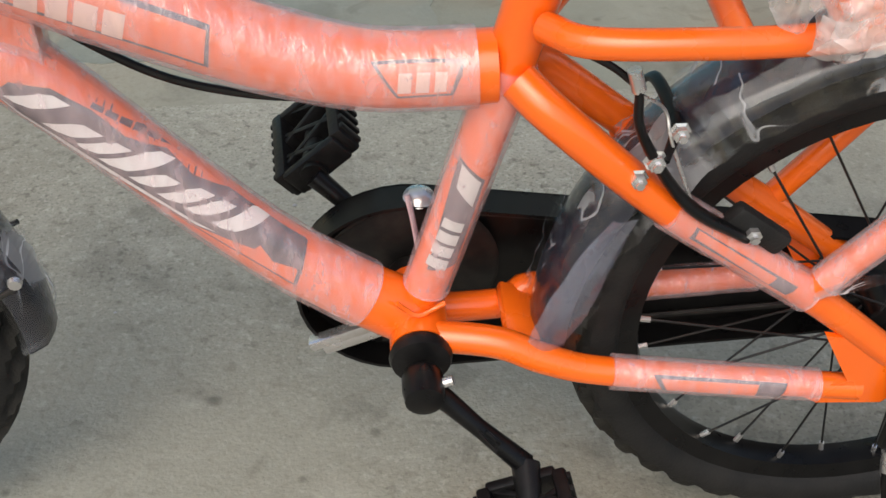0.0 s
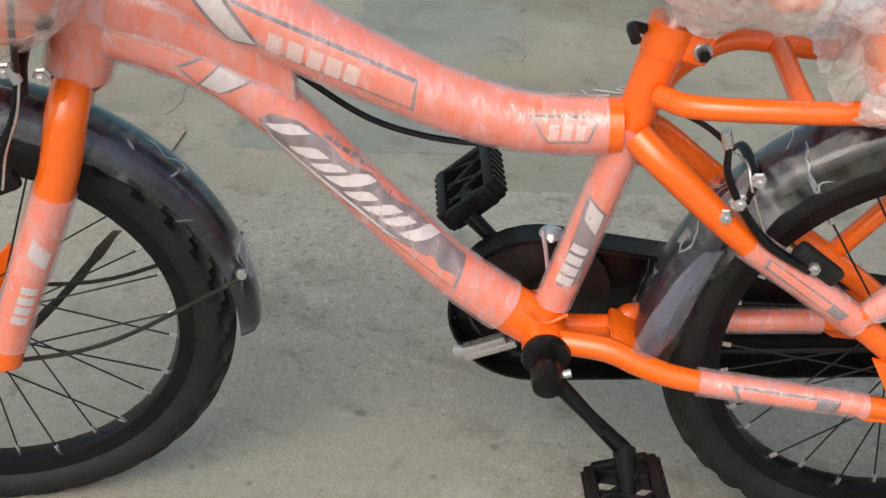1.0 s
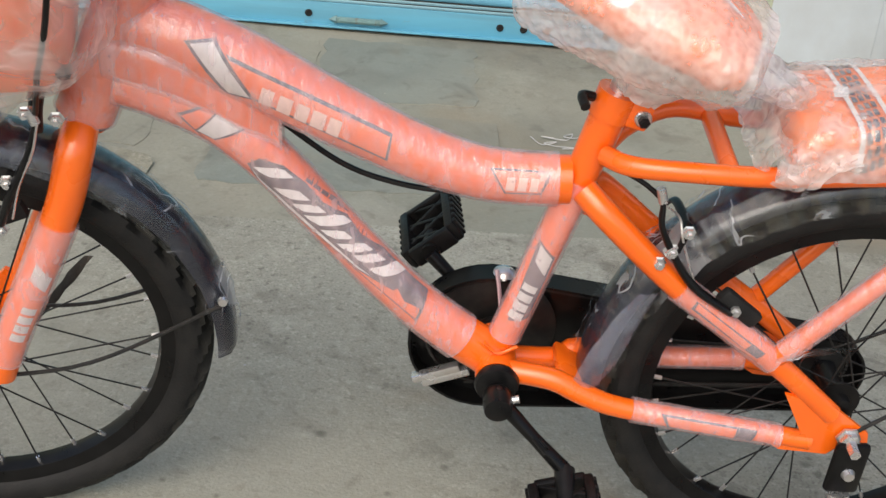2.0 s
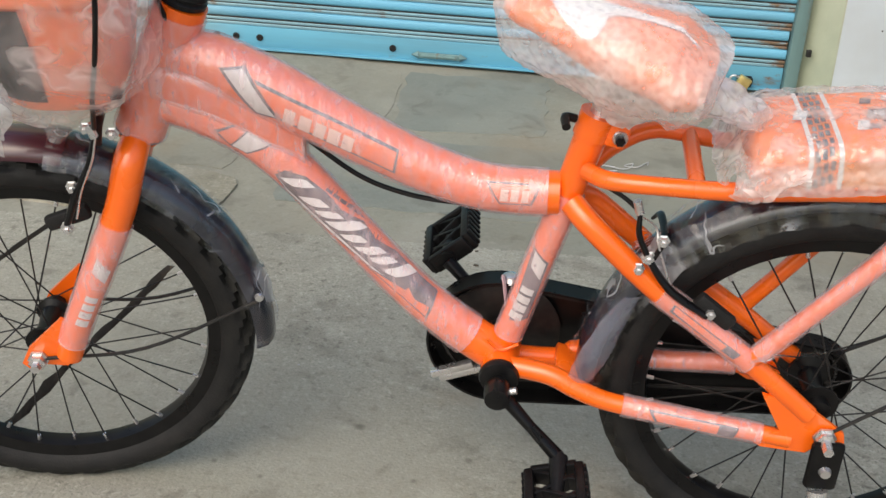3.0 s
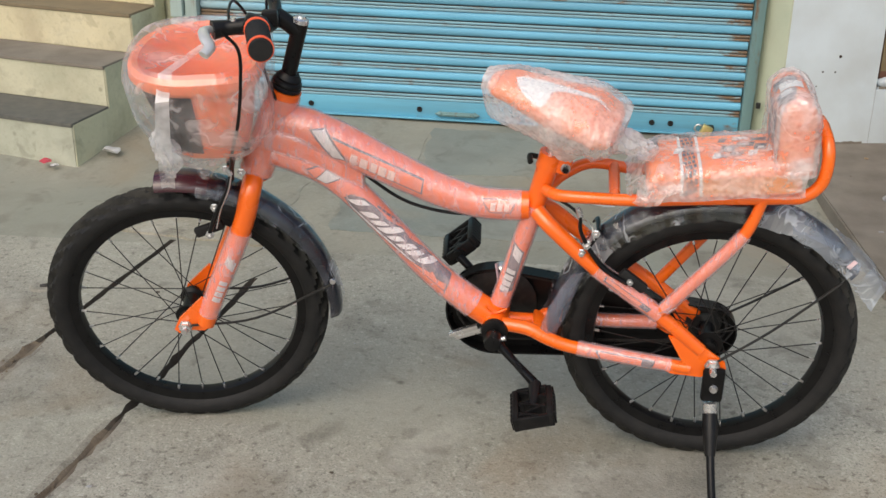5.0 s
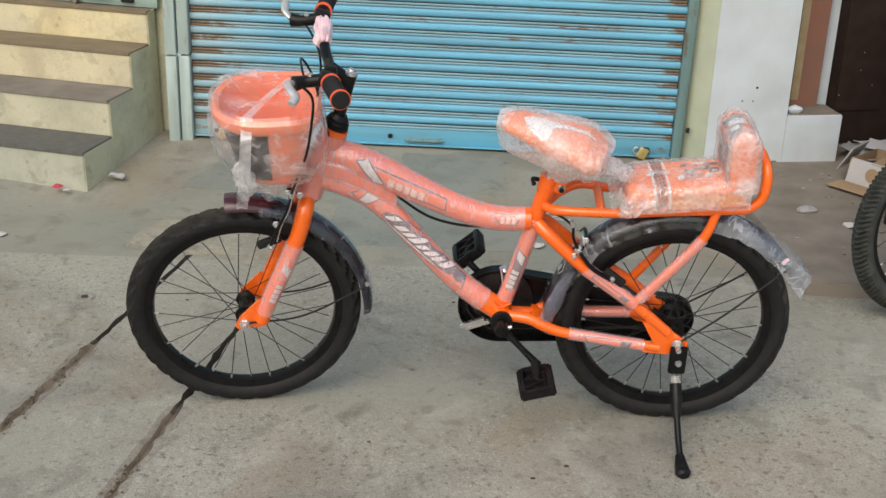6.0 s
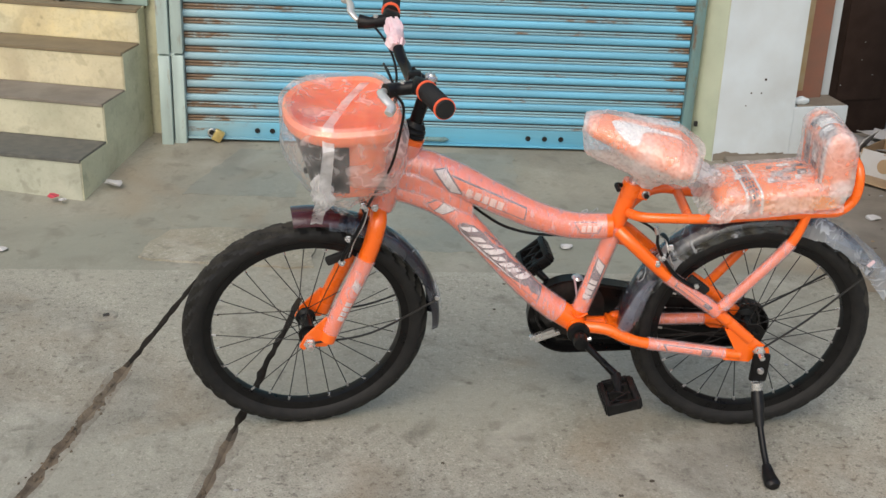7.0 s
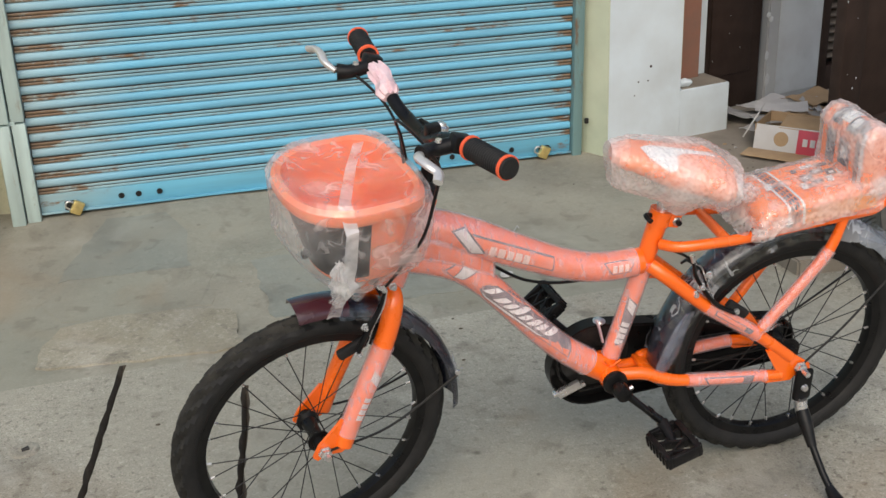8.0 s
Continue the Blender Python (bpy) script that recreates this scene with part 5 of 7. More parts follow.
down_decal("white_decal", [(-0.075, -0.0215), (-0.072, 0.0180), (-0.037, 0.0208), (-0.040, 0.0130), (-0.054, -0.0150)], decal_dark, 0.0010)
down_decal("white_decal", [(-0.073, -0.0195), (-0.070, 0.0165), (-0.041, 0.0190), (-0.043, 0.0125), (-0.056, -0.0145)], decal_white, 0.0012)
for k in range(17):
    x = 0.040 + 0.0108 * k
    down_decal("line_decal", [(x, 0.0128), (x, 0.0152), (x + 0.0090, 0.0152), (x + 0.0090, 0.0128)], decal_dark, 0.0013)
down_decal("end_decal", [(0.186, -0.0040), (0.204, 0.0120), (0.226, 0.0125), (0.237, -0.0070), (0.214, -0.0130)], decal_dark, 0.0013)
down_decal("name_band", [(-0.0150, -0.0110), (-0.0110, 0.0020), (0.0120, 0.0112), (0.0420, 0.0120), (0.0700, 0.0085), (0.1000, 0.0118), (0.1250, 0.0075), (0.2050, 0.0100), (0.1960, -0.0120), (0.1500, -0.0205), (0.0500, -0.0212), (0.0050, -0.0195)], decal_dark, 0.0013)
NAME_STROKES = ((-0.009, 0.013, -0.0090, 0.0088), (0.022, 0.015, -0.0120, 0.0030), (0.046, 0.011, -0.0125, 0.0035), (0.065, 0.012, -0.0130, 0.0098), (0.089, 0.013, -0.0130, 0.0010), (0.112, 0.012, -0.0130, 0.0038), (0.133, 0.011, -0.0120, 0.0038), (0.156, 0.013, -0.0110, 0.0085))
for x0, wide, low, high in NAME_STROKES:
    tip = 1.4 * (high - low)
    down_decal("name_stroke", [(x0, low), (x0 + tip * 0.8 - 0.003, high - 0.0035), (x0 + tip, high), (x0 + tip + wide, high), (x0 + tip * 0.25 + wide, low + 0.003), (x0 + wide * 0.7, low)], panel_white, 0.0018)
down_decal("name_swoosh", [(-0.008, -0.0120), (0.010, -0.0158), (0.150, -0.0168), (0.165, -0.0155), (0.150, -0.0188), (0.050, -0.0200), (0.008, -0.0182)], panel_white, 0.0018)
decal("seat_tube_decal", [(0.588, 0.446), (0.606, 0.426), (0.586, 0.342), (0.564, 0.340)], SEAT, [0.0165, 0.0168, 0.0195], decal_dark)
decal("seat_tube_decal", [(0.590, 0.441), (0.603, 0.425), (0.597, 0.402), (0.586, 0.420)], SEAT, [0.0165, 0.0168, 0.0195], decal_white, lift=0.0009)
for o in bars_along(((0.572, 0.348), (0.588, 0.400)), [(0.0, 0.010), (0.013, 0.010), (0.026, 0.010), (0.039, 0.009)], 0.015, 0.1):
    decal("seat_tube_bar", o, SEAT, [0.0165, 0.0168, 0.0195], decal_white, lift=0.0013)
CS = [(0.700, -0.049, 0.252), (0.810, -0.056, 0.240), (0.915, -0.062, 0.230)]
decal("stay_decal", [(0.742, 0.256), (0.852, 0.244), (0.846, 0.228), (0.752, 0.238)], CS, [0.0122, 0.0117, 0.0112], decal_dark)
decal("stay_decal", [(0.748, 0.253), (0.828, 0.2445), (0.826, 0.2325), (0.754, 0.241)], CS, [0.0122, 0.0117, 0.0112], decal_orange, lift=0.0009)
SSL = [(0.735, -0.047, 0.419), (0.842, -0.056, 0.343)]
decal("stay_decal", [(0.752, 0.413), (0.836, 0.354), (0.828, 0.347), (0.748, 0.403)], SSL, [0.0139, 0.0133], decal_dark)
decal("stay_decal", [(0.754, 0.4105), (0.818, 0.3645), (0.813, 0.3585), (0.752, 0.404)], SSL, [0.0139, 0.0133], decal_orange, lift=0.0009)

# fork
fork = part("fork", moved(tube([(0.118, 0, 0.548), (0.122, 0, 0.560)], 0.024, 20, 1), STEER), paint_orange, bicycle, "orange painted steel fork")
for s in (-1, 1):
    LEG = [(0.118, s * 0.020, 0.552), (0.112, s * 0.042, 0.535), (0.096, s * 0.050, 0.480), (0.062, s * 0.053, 0.400), (0.028, s * 0.055, 0.325), (0.004, s * 0.056, 0.262)]
    LEG_R = [0.018, 0.019, 0.0185, 0.018, 0.017, 0.0165]
    part("fork_leg", moved(tube(LEG, LEG_R, 18, 5), STEER), paint_orange, fork)
    tip = [(0.018, 0.312), (0.002, 0.322), (-0.044, 0.276), (-0.056, 0.252), (-0.048, 0.243), (-0.030, 0.250), (0.000, 0.247), (0.016, 0.260)]
    part("fork_tip", moved(side_plate(tip, s * 0.056 + 0.003, 0.006), STEER), paint_orange, fork, smooth=False)
    if s < 0:
        wrapping(LEG, LEG_R, 0.46, 0.93, 8, fork, STEER)
        decal("fork_decal", [(0.066, 0.428), (0.078, 0.402), (0.036, 0.312), (0.022, 0.324)], LEG, LEG_R, decal_orange, fork, m=STEER)
        decal("fork_decal", [(0.065, 0.424), (0.076, 0.401), (0.067, 0.384), (0.056, 0.404)], LEG, LEG_R, decal_white, fork, lift=0.0009, m=STEER)
        for o in bars_along(((0.032, 0.326), (0.056, 0.378)), [(0.0, 0.010), (0.013, 0.010), (0.026, 0.010), (0.039, 0.009)], 0.014, 0.1):
            decal("fork_bar", o, LEG, LEG_R, decal_white, fork, lift=0.0009, m=STEER)
nut("front_axle_nut", FRONT[0], -0.060, FRONT[1] - 0.004, STEER, fw)

# headset, stem and handlebar
headset = part("headset", lathe([(0.020, -0.004), (0.0270, -0.002), (0.0275, 0.003), (0.0245, 0.005), (0.0245, 0.007), (0.0265, 0.009), (0.025, 0.013), (0.0215, 0.015), (0.0215, 0.017), (0.0225, 0.019), (0.018, 0.024), (0.0155, 0.028)], 24,
               Matrix.Translation(AXIS_TOP) @ (AXIS_TOP - AXIS_LOW).to_track_quat("Z", "Y").to_matrix().to_4x4()), black_plastic, bicycle, "black ribbed headset cup")
part("lower_cup", lathe([(0.022, -0.008), (0.028, -0.006), (0.028, 0.002), (0.02, 0.003)], 24, Matrix.Translation(AXIS_LOW) @ (AXIS_TOP - AXIS_LOW).to_track_quat("Z", "Y").to_matrix().to_4x4()), black_plastic, headset)
stem = part("stem", moved(tube([(0.190, 0, 0.730), (0.222, 0, 0.838)], 0.0135, 16, 1), STEER), black_paint, bicycle, "black quill stem")
part("stem_bolt", moved(lathe([(0.0005, 0.012), (0.007, 0.012), (0.0085, 0.008), (0.0135, 0.006), (0.0145, 0.0)], 18, Matrix.Translation((0.221, 0, 0.836)) @ pose(0, 0, 0, 0, 16)), STEER), steel, stem, "bright bolt head")
part("stem_arm", moved(tube([(0.217, 0, 0.820), (0.196, 0, 0.838), (0.182, 0, 0.846)], [0.015, 0.014, 0.017], 14, 3), STEER), black_paint, stem)
BAR = [(0.187, -0.292, 0.915), (0.173, -0.200, 0.907), (0.169, -0.130, 0.889), (0.172, -0.070, 0.858), (0.178, -0.030, 0.848), (0.178, 0.030, 0.848), (0.172, 0.070, 0.860), (0.170, 0.130, 0.885), (0.173, 0.192, 0.900), (0.191, 0.290, 0.897)]
bar = part("handlebar", moved(tube(BAR, 0.0112, 14, 5), STEER), black_paint, bicycle, "black riser handlebar")
for s in (-1, 1):
    gp = [(0.188, -0.298, 0.9155), (0.173, -0.200, 0.907)] if s < 0 else [(0.192, 0.294, 0.897), (0.173, 0.194, 0.900)]
    axis = (Vector(gp[0]) - Vector(gp[1])).normalized()
    gm = Matrix.Translation(gp[1]) @ axis.to_track_quat("Z", "Y").to_matrix().to_4x4()
    prof = [(0.012, 0.0), (0.019, 0.001)]
    for k in range(16):
        z = 0.008 + k * 0.0052
        prof += [(0.0168, z), (0.0182, z + 0.0018), (0.0182, z + 0.0034)]
    prof += [(0.0175, 0.098), (0.016, 0.101), (0.0005, 0.101)]
    grip = part("grip", moved(lathe(prof, 20, gm), STEER), rubber, bar, "black ribbed rubber grip")
    for z in (0.0035, 0.094):
        part("grip_ring", moved(lathe([(0.017, z - 0.003), (0.0195, z - 0.0025), (0.0195, z + 0.0025), (0.017, z + 0.003)], 20, gm), STEER), ring_orange, grip, "orange-red rubber ring")
    LEVER = at(-0.014, 0.008, -0.004) if s < 0 else at(-0.013, -0.014, -0.011)
    lv = part("brake_lever", moved(box(LEVER @ at(0.182, s * 0.186, 0.908, 0, 20), (0.034, 0.026, 0.030), 0.006), STEER), black_plastic, bar, "black brake lever bracket")
    part("lever_body", moved(tube([(0.170, s * 0.180, 0.905), (0.140, s * 0.178, 0.902), (0.118, s * 0.186, 0.902)], [0.013, 0.012, 0.015], 12, 4), STEER @ LEVER), black_plastic, lv)
    reach = [(0.116, 0.186, 0.904), (0.104, 0.206, 0.914), (0.106, 0.232, 0.920), (0.104, 0.254, 0.920), (0.096, 0.270, 0.916)] if s > 0 else [(0.116, -0.186, 0.904), (0.108, -0.200, 0.906), (0.112, -0.222, 0.904), (0.120, -0.240, 0.898), (0.112, -0.256, 0.892)]
    part("lever_blade", moved(tube(reach, [0.007, 0.009, 0.0095, 0.009, 0.008], 12, 5, squash=0.7), STEER @ LEVER), alloy, lv, "polished silver lever blade")
    part("lever_screw", moved(lathe([(0.0005, 0.004), (0.005, 0.004), (0.006, 0)], 10, at(0.150, s * 0.178, 0.914)), STEER @ LEVER), steel, lv)
part("bar_wrap", moved(tube([(0.170, 0.164, 0.893), (0.170, 0.140, 0.888), (0.170, 0.118, 0.881), (0.168, 0.098, 0.873), (0.168, 0.084, 0.868)], [0.0135, 0.017, 0.015, 0.0205, 0.013], 26, 7, wobble=0.008), STEER), pink_wrap, bar, "crumpled pale pink film")
part("bar_clamp", moved(box(at(0.178, -0.06, 0.868, 0, 0, 0), (0.026, 0.018, 0.026), 0.004), STEER), black_plastic, bar)

# cables
def cable(pts, r=0.0025, m=Matrix(), mat=None, name="brake_cable", label="black brake cable"):
    return part(name, moved(tube(pts, r, 8, 8), m), mat or black_plastic, bicycle, label)


cable([(0.116, -0.186, 0.900), (0.138, -0.172, 0.862), (0.134, -0.160, 0.800), (0.122, -0.146, 0.730), (0.102, -0.110, 0.660), (0.088, -0.072, 0.600)], 0.0028, STEER)
cable([(0.118, 0.178, 0.895), (0.142, 0.138, 0.878), (0.158, 0.085, 0.856), (0.160, 0.035, 0.830), (0.150, -0.010, 0.790), (0.160, -0.030, 0.752), (0.170, -0.026, 0.712), (0.174, -0.016, 0.690)], 0.0026, STEER)
cable([(0.128, -0.165, 0.890), (0.120, -0.10, 0.900), (0.122, -0.04, 0.890), (0.140, -0.02, 0.850), (0.152, -0.015, 0.800)], 0.0024, STEER)
cable([(0.262, 0.010, 0.600), (0.325, 0.018, 0.543), (0.380, 0.020, 0.504), (0.434, 0.020, 0.486), (0.487, 0.018, 0.481), (0.530, 0.014, 0.486)], 0.0032)
cable([(0.642, -0.024, 0.550), (0.664, -0.030, 0.542), (0.684, -0.034, 0.532), (0.700, -0.038, 0.520)], 0.0028)


# brakes
def brake(name, pts_arm, pad, bolts, wire, m):
    b = part(name, moved(tube(pts_arm, [0.005, 0.006, 0.008, 0.007], 12, 5, squash=0.6), m), black_paint, bicycle, "black steel brake caliper with bright bolts")
    part("brake_pad", moved(box(at(pad[0], pad[1] + 0.010, pad[2], 0, pad[3]), (0.056, 0.014, 0.020), 0.005), m), rubber, b, "black rubber brake block")
    for u, v, w, r in bolts:
        part("brake_bolt", moved(lathe([(0.0005, 0.010), (r * 0.4, 0.010), (r * 0.4, 0.006), (r * 0.72, 0.0055), (r * 0.72, 0.001), (r, 0.0)], 6, Matrix.Translation((u, v, w)) @ pose(0, 0, 0, 90, 0, 0)), m), steel, b, "bright steel bolt", smooth=False)
    part("brake_wire", moved(tube(wire, 0.0013, 6, 5), m), steel, b, "bare steel wire")
    part("barrel", moved(tube([pts_arm[0], Vector(pts_arm[0]) + Vector((-0.005, 0, 0.016))], 0.005, 10, 1), m), steel, b, "bright cable barrel")
    return b


brake("rear_brake", [(0.702, -0.042, 0.518), (0.706, -0.052, 0.488), (0.742, -0.060, 0.434), (0.790, -0.060, 0.400)], (0.800, -0.064, 0.403, 38),
      [(0.794, -0.060, 0.404, 0.0085), (0.716, -0.056, 0.470, 0.009), (0.730, -0.054, 0.492, 0.008), (0.707, -0.052, 0.452, 0.008)],
      [(0.704, -0.045, 0.516), (0.722, -0.040, 0.500), (0.728, -0.05, 0.478), (0.748, -0.060, 0.428)], Matrix())
part("caliper_arch", tube([(0.722, -0.058, 0.470), (0.734, -0.03, 0.480), (0.734, 0.03, 0.478), (0.728, 0.050, 0.462)], [0.004, 0.005, 0.005, 0.004], 12, 5, squash=0.6), black_paint, bicycle, "black brake arch")
brake("front_brake", [(0.086, -0.070, 0.588), (0.074, -0.070, 0.552), (0.052, -0.066, 0.508), (0.036, -0.062, 0.468)], (0.032, -0.052, 0.464, -20),
      [(0.036, -0.064, 0.464, 0.0085), (0.050, -0.064, 0.520, 0.008), (0.104, -0.062, 0.588, 0.008), (0.078, -0.07, 0.600, 0.007)],
      [(0.088, -0.074, 0.590), (0.080, -0.076, 0.560), (0.062, -0.072, 0.520), (0.050, -0.07, 0.48)], STEER)
part("caliper_arch", moved(tube([(0.085, -0.060, 0.575), (0.082, -0.03, 0.590), (0.082, 0.03, 0.590), (0.085, 0.060, 0.575)], [0.008, 0.011, 0.011, 0.008], 12, 5, squash=0.6), STEER), black_paint, bicycle, "black brake arch")

# mudguards with film over them
def mudguard(name, cu, cw, r, half, a0, a1, m, mat, label, loose=1.0):
    prof = [(r - 0.016, -half), (r - 0.004, -half * 0.8), (r + 0.002, -half * 0.4), (r + 0.004, 0), (r + 0.002, half * 0.4), (r - 0.004, half * 0.8), (r - 0.016, half),
            (r - 0.0185, half), (r - 0.0065, half * 0.78), (r, half * 0.36), (r + 0.0015, 0), (r, -half * 0.36), (r - 0.0065, -half * 0.78), (r - 0.0185, -half)]
    g = part(name, moved(hoop(cu, cw, prof, a0, a1, 40), m), mat, bicycle, label)
    bm = bmesh.new()
    n, k = 90, 9
    rows = []
    for i in range(n + 1):
        a = a0 + (a1 - a0) * (i / n) + (2.5 if i == n else 0) - (2.5 if i == 0 else 0)
        row = []
        for j in range(k + 1):
            s = j / k * 2 - 1
            hang = max(0.0, -s - 0.7) / 0.3
            rr = r + 0.0065 - 0.021 * abs(s) ** 2.2 - 0.020 * loose * hang + 0.010 * loose * abs(noise.noise(Vector((a * 0.12, s * 2.2, cu * 9)))) + 0.007 * loose * abs(noise.noise(Vector((a * 0.33, s * 4, cu))))
            v = s * (half + 0.005 + 0.003 * loose) + 0.005 * loose * hang * noise.noise(Vector((a * 0.2, s * 3, 4)))
            row.append(bm.verts.new((cu + rr * math.cos(radians(a)), v, cw + rr * math.sin(radians(a)))))
        rows.append(row)
    for a, b in zip(rows, rows[1:]):
        for j in range(k):
            f = bm.faces.new((a[j], a[j + 1], b[j + 1], b[j]))
            f.material_index = 1 if (j < 3 and loose > 0.9) or (1 < j < 5 and loose < 0.9) else 0
    if mat is guard_plastic:
        cover = part("guard_film", moved(bm, m), thin_clear_film, g, "loose wrinkled clear film", smooth=False)
        cover.data.materials.append(clear_film)
    else:
        bm.free()
    return g


rear_guard = mudguard("rear_mudguard", *REAR, 0.292, 0.037, 186, 34, Matrix(), guard_plastic, "dark blue-black plastic mudguard in clear film")
flap = bmesh.new()
rows = []
for i in range(13):
    t = i / 12
    mid = Vector((0.708 - 0.058 * t ** 0.8, -0.042 - 0.004 * math.sin(3 * t), 0.408 - 0.142 * t))
    wide = 0.013 + 0.008 * math.sin(math.pi * min(1.0, t * 0.9))
    rows.append([flap.verts.new(mid + Vector((0.92, 0, 0.30 - 0.25 * t)) * (wide * k) + Vector((0, -0.006 * (1 - k * k), 0)) + noise.noise_vector(Vector((i * 0.45, k * 1.2, 5))) * 0.003) for k in (-1, -0.5, 0, 0.5, 1)])
for p, q in zip(rows, rows[1:]):
    for k in range(4):
        flap.faces.new((p[k], p[k + 1], q[k + 1], q[k]))
part("guard_flap", flap, flap_film, rear_guard, "hanging bluish film end", smooth=False)
tail = bmesh.new()
rows = []
for i in range(19):
    t = i / 18
    high = spline([(1.060, 0, 0.530), (1.120, 0, 0.503), (1.175, 0, 0.470), (1.212, 0, 0.436), (1.238, 0, 0.400)], 5)
    low = spline([(1.062, 0, 0.498), (1.105, 0, 0.474), (1.152, 0, 0.432), (1.188, 0, 0.394), (1.214, 0, 0.362)], 5)
    h, w = high[min(20, int(t * 20 + 0.5))], low[min(20, int(t * 20 + 0.5))]
    row = []
    for k, (mix, side) in enumerate(((1.0, -0.044), (0.5, -0.041), (0.12, -0.030), (0.0, -0.010), (0.03, 0.012), (0.2, 0.032))):
        p = h.lerp(w, mix) + Vector((0, side, 0))
        row.append(tail.verts.new(p + noise.noise_vector(Vector((i * 0.55, k * 0.8, 2))) * 0.005))
    rows.append(row)
for p, q in zip(rows, rows[1:]):
    for k in range(5):
        tail.faces.new((p[k], p[k + 1], q[k + 1], q[k]))
part("guard_tail", tail, tail_film, rear_guard, "pale blue film tail standing off the guard", smooth=False)
part("reflector_mark", box(at(1.168, -0.044, 0.452, 0, -52), (0.018, 0.003, 0.008), 0.001), pink_wrap, rear_guard, "small pink sticker")
front_guard = mudguard("front_mudguard", *FRONT, 0.290, 0.036, 81, -3, STEER, guard_plastic, "short dark blue-black plastic mudguard in clear film", 0.4)
mudguard("front_mudguard_nose", *FRONT, 0.292, 0.036, 95, 76, STEER, maroon_plastic, "dark maroon mudguard nose in film")
part("guard_tab", moved(lathe([(0.0005, 0.004), (0.005, 0.004), (0.006, 0)], 10, Matrix.Translation((0.246, -0.036, 0.335)) @ pose(0, 0, 0, 90, 0, 0)), STEER), steel, front_guard, "small bright rivet")
for s in (-1, 1):
    part("guard_stay", moved(tube([(FRONT[0] + 0.01, s * 0.062, FRONT[1] - 0.002), (0.10, s * 0.052, 0.268), (0.246, s * 0.037, 0.330)], 0.0024, 8, 6), STEER), dark_steel, front_guard, "thin black stay")
    part("guard_stay", tube([(0.952, s * 0.070, 0.246), (1.05, s * 0.058, 0.318), (1.160, s * 0.038, 0.412)], 0.0024, 8, 6), dark_steel, rear_guard, "thin black stay")

# drive: chain guard, chain ring, chain, cranks, pedals
def belt_outline(r1, r2, n=20):
    c1, c2 = Vector((0.552, 0.256)), Vector((0.953, 0.236))
    d = c2 - c1
    base = math.atan2(d.y, d.x)
    off = math.acos((r1 - r2) / d.length)
    pts = [c1 + r1 * Vector((math.cos(a), math.sin(a))) for a in np.linspace(base + off, base + 2 * math.pi - off, n)]
    pts += [c2 + r2 * Vector((math.cos(a), math.sin(a))) for a in np.linspace(base - off, base + off, n)]
    return [tuple(p) for p in pts]


outer_line, inner_line = belt_outline(0.096, 0.056), belt_outline(0.093, 0.053)
guard = part("chain_guard", side_plate(outer_line, 0.076, 0.003), black_paint, bicycle, "black steel chain guard", smooth=False)
rim_bm = bmesh.new()
ring = [[rim_bm.verts.new((u, v, w)) for u, w in line] for line, v in ((outer_line, 0.076), (outer_line, 0.046), (inner_line, 0.046), (inner_line, 0.076))]
for a, b in zip(ring, ring[1:] + ring[:1]):
    for k in range(len(a)):
        j = (k + 1) % len(a)
        rim_bm.faces.new((a[k], a[j], b[j], b[k]))
part("guard_rim", rim_bm, black_paint, guard)
part("guard_screw", lathe([(0.0005, 0.006), (0.006, 0.006), (0.010, 0.003), (0.013, 0.0)], 16, Matrix.Translation((0.562, 0.058, 0.3525)) @ pose(0, 0, 0, 12)), steel, guard, "bright round screw")
part("guard_bracket", tube([(0.552, 0.05, 0.362), (0.556, 0.04, 0.345), (0.560, 0.030, 0.320)], 0.008, 8, 3, squash=0.3), pink_wrap, guard, "film-wrapped bracket")
for z in (0.0, 0.012):
    part("guard_clip", box(at(0.492 + z, 0.044, 0.212 - z * 0.4, 0, -22), (0.060, 0.012, 0.010), 0.002), steel, guard, "bright bent steel clip")
chain_ring = part("chain_ring", lathe([(0.012, -0.002), (0.070, -0.002), (0.074, 0.0), (0.070, 0.002), (0.012, 0.002)], 36, across(BB[0], 0.060, BB[1])), dark_steel, bicycle, "dark steel chain ring")
sprocket = part("sprocket", lathe([(0.012, -0.002), (0.030, -0.002), (0.034, 0.0), (0.030, 0.002), (0.012, 0.002)], 20, across(REAR[0], 0.058, REAR[1] - 0.012)), dark_steel, rw, "dark rear sprocket")
links = belt_outline(0.076, 0.036, 40)
chain = part("chain", tube([(u, 0.060, w + 0.008) for u, w in links] + [(links[0][0], 0.060, links[0][1] + 0.008)], [0.0035, 0.0024] * (len(links) // 2) + [0.0035], 6, 2), dark_steel, bicycle, "dark oiled chain")
D = Vector((0.080, 0, -0.072))
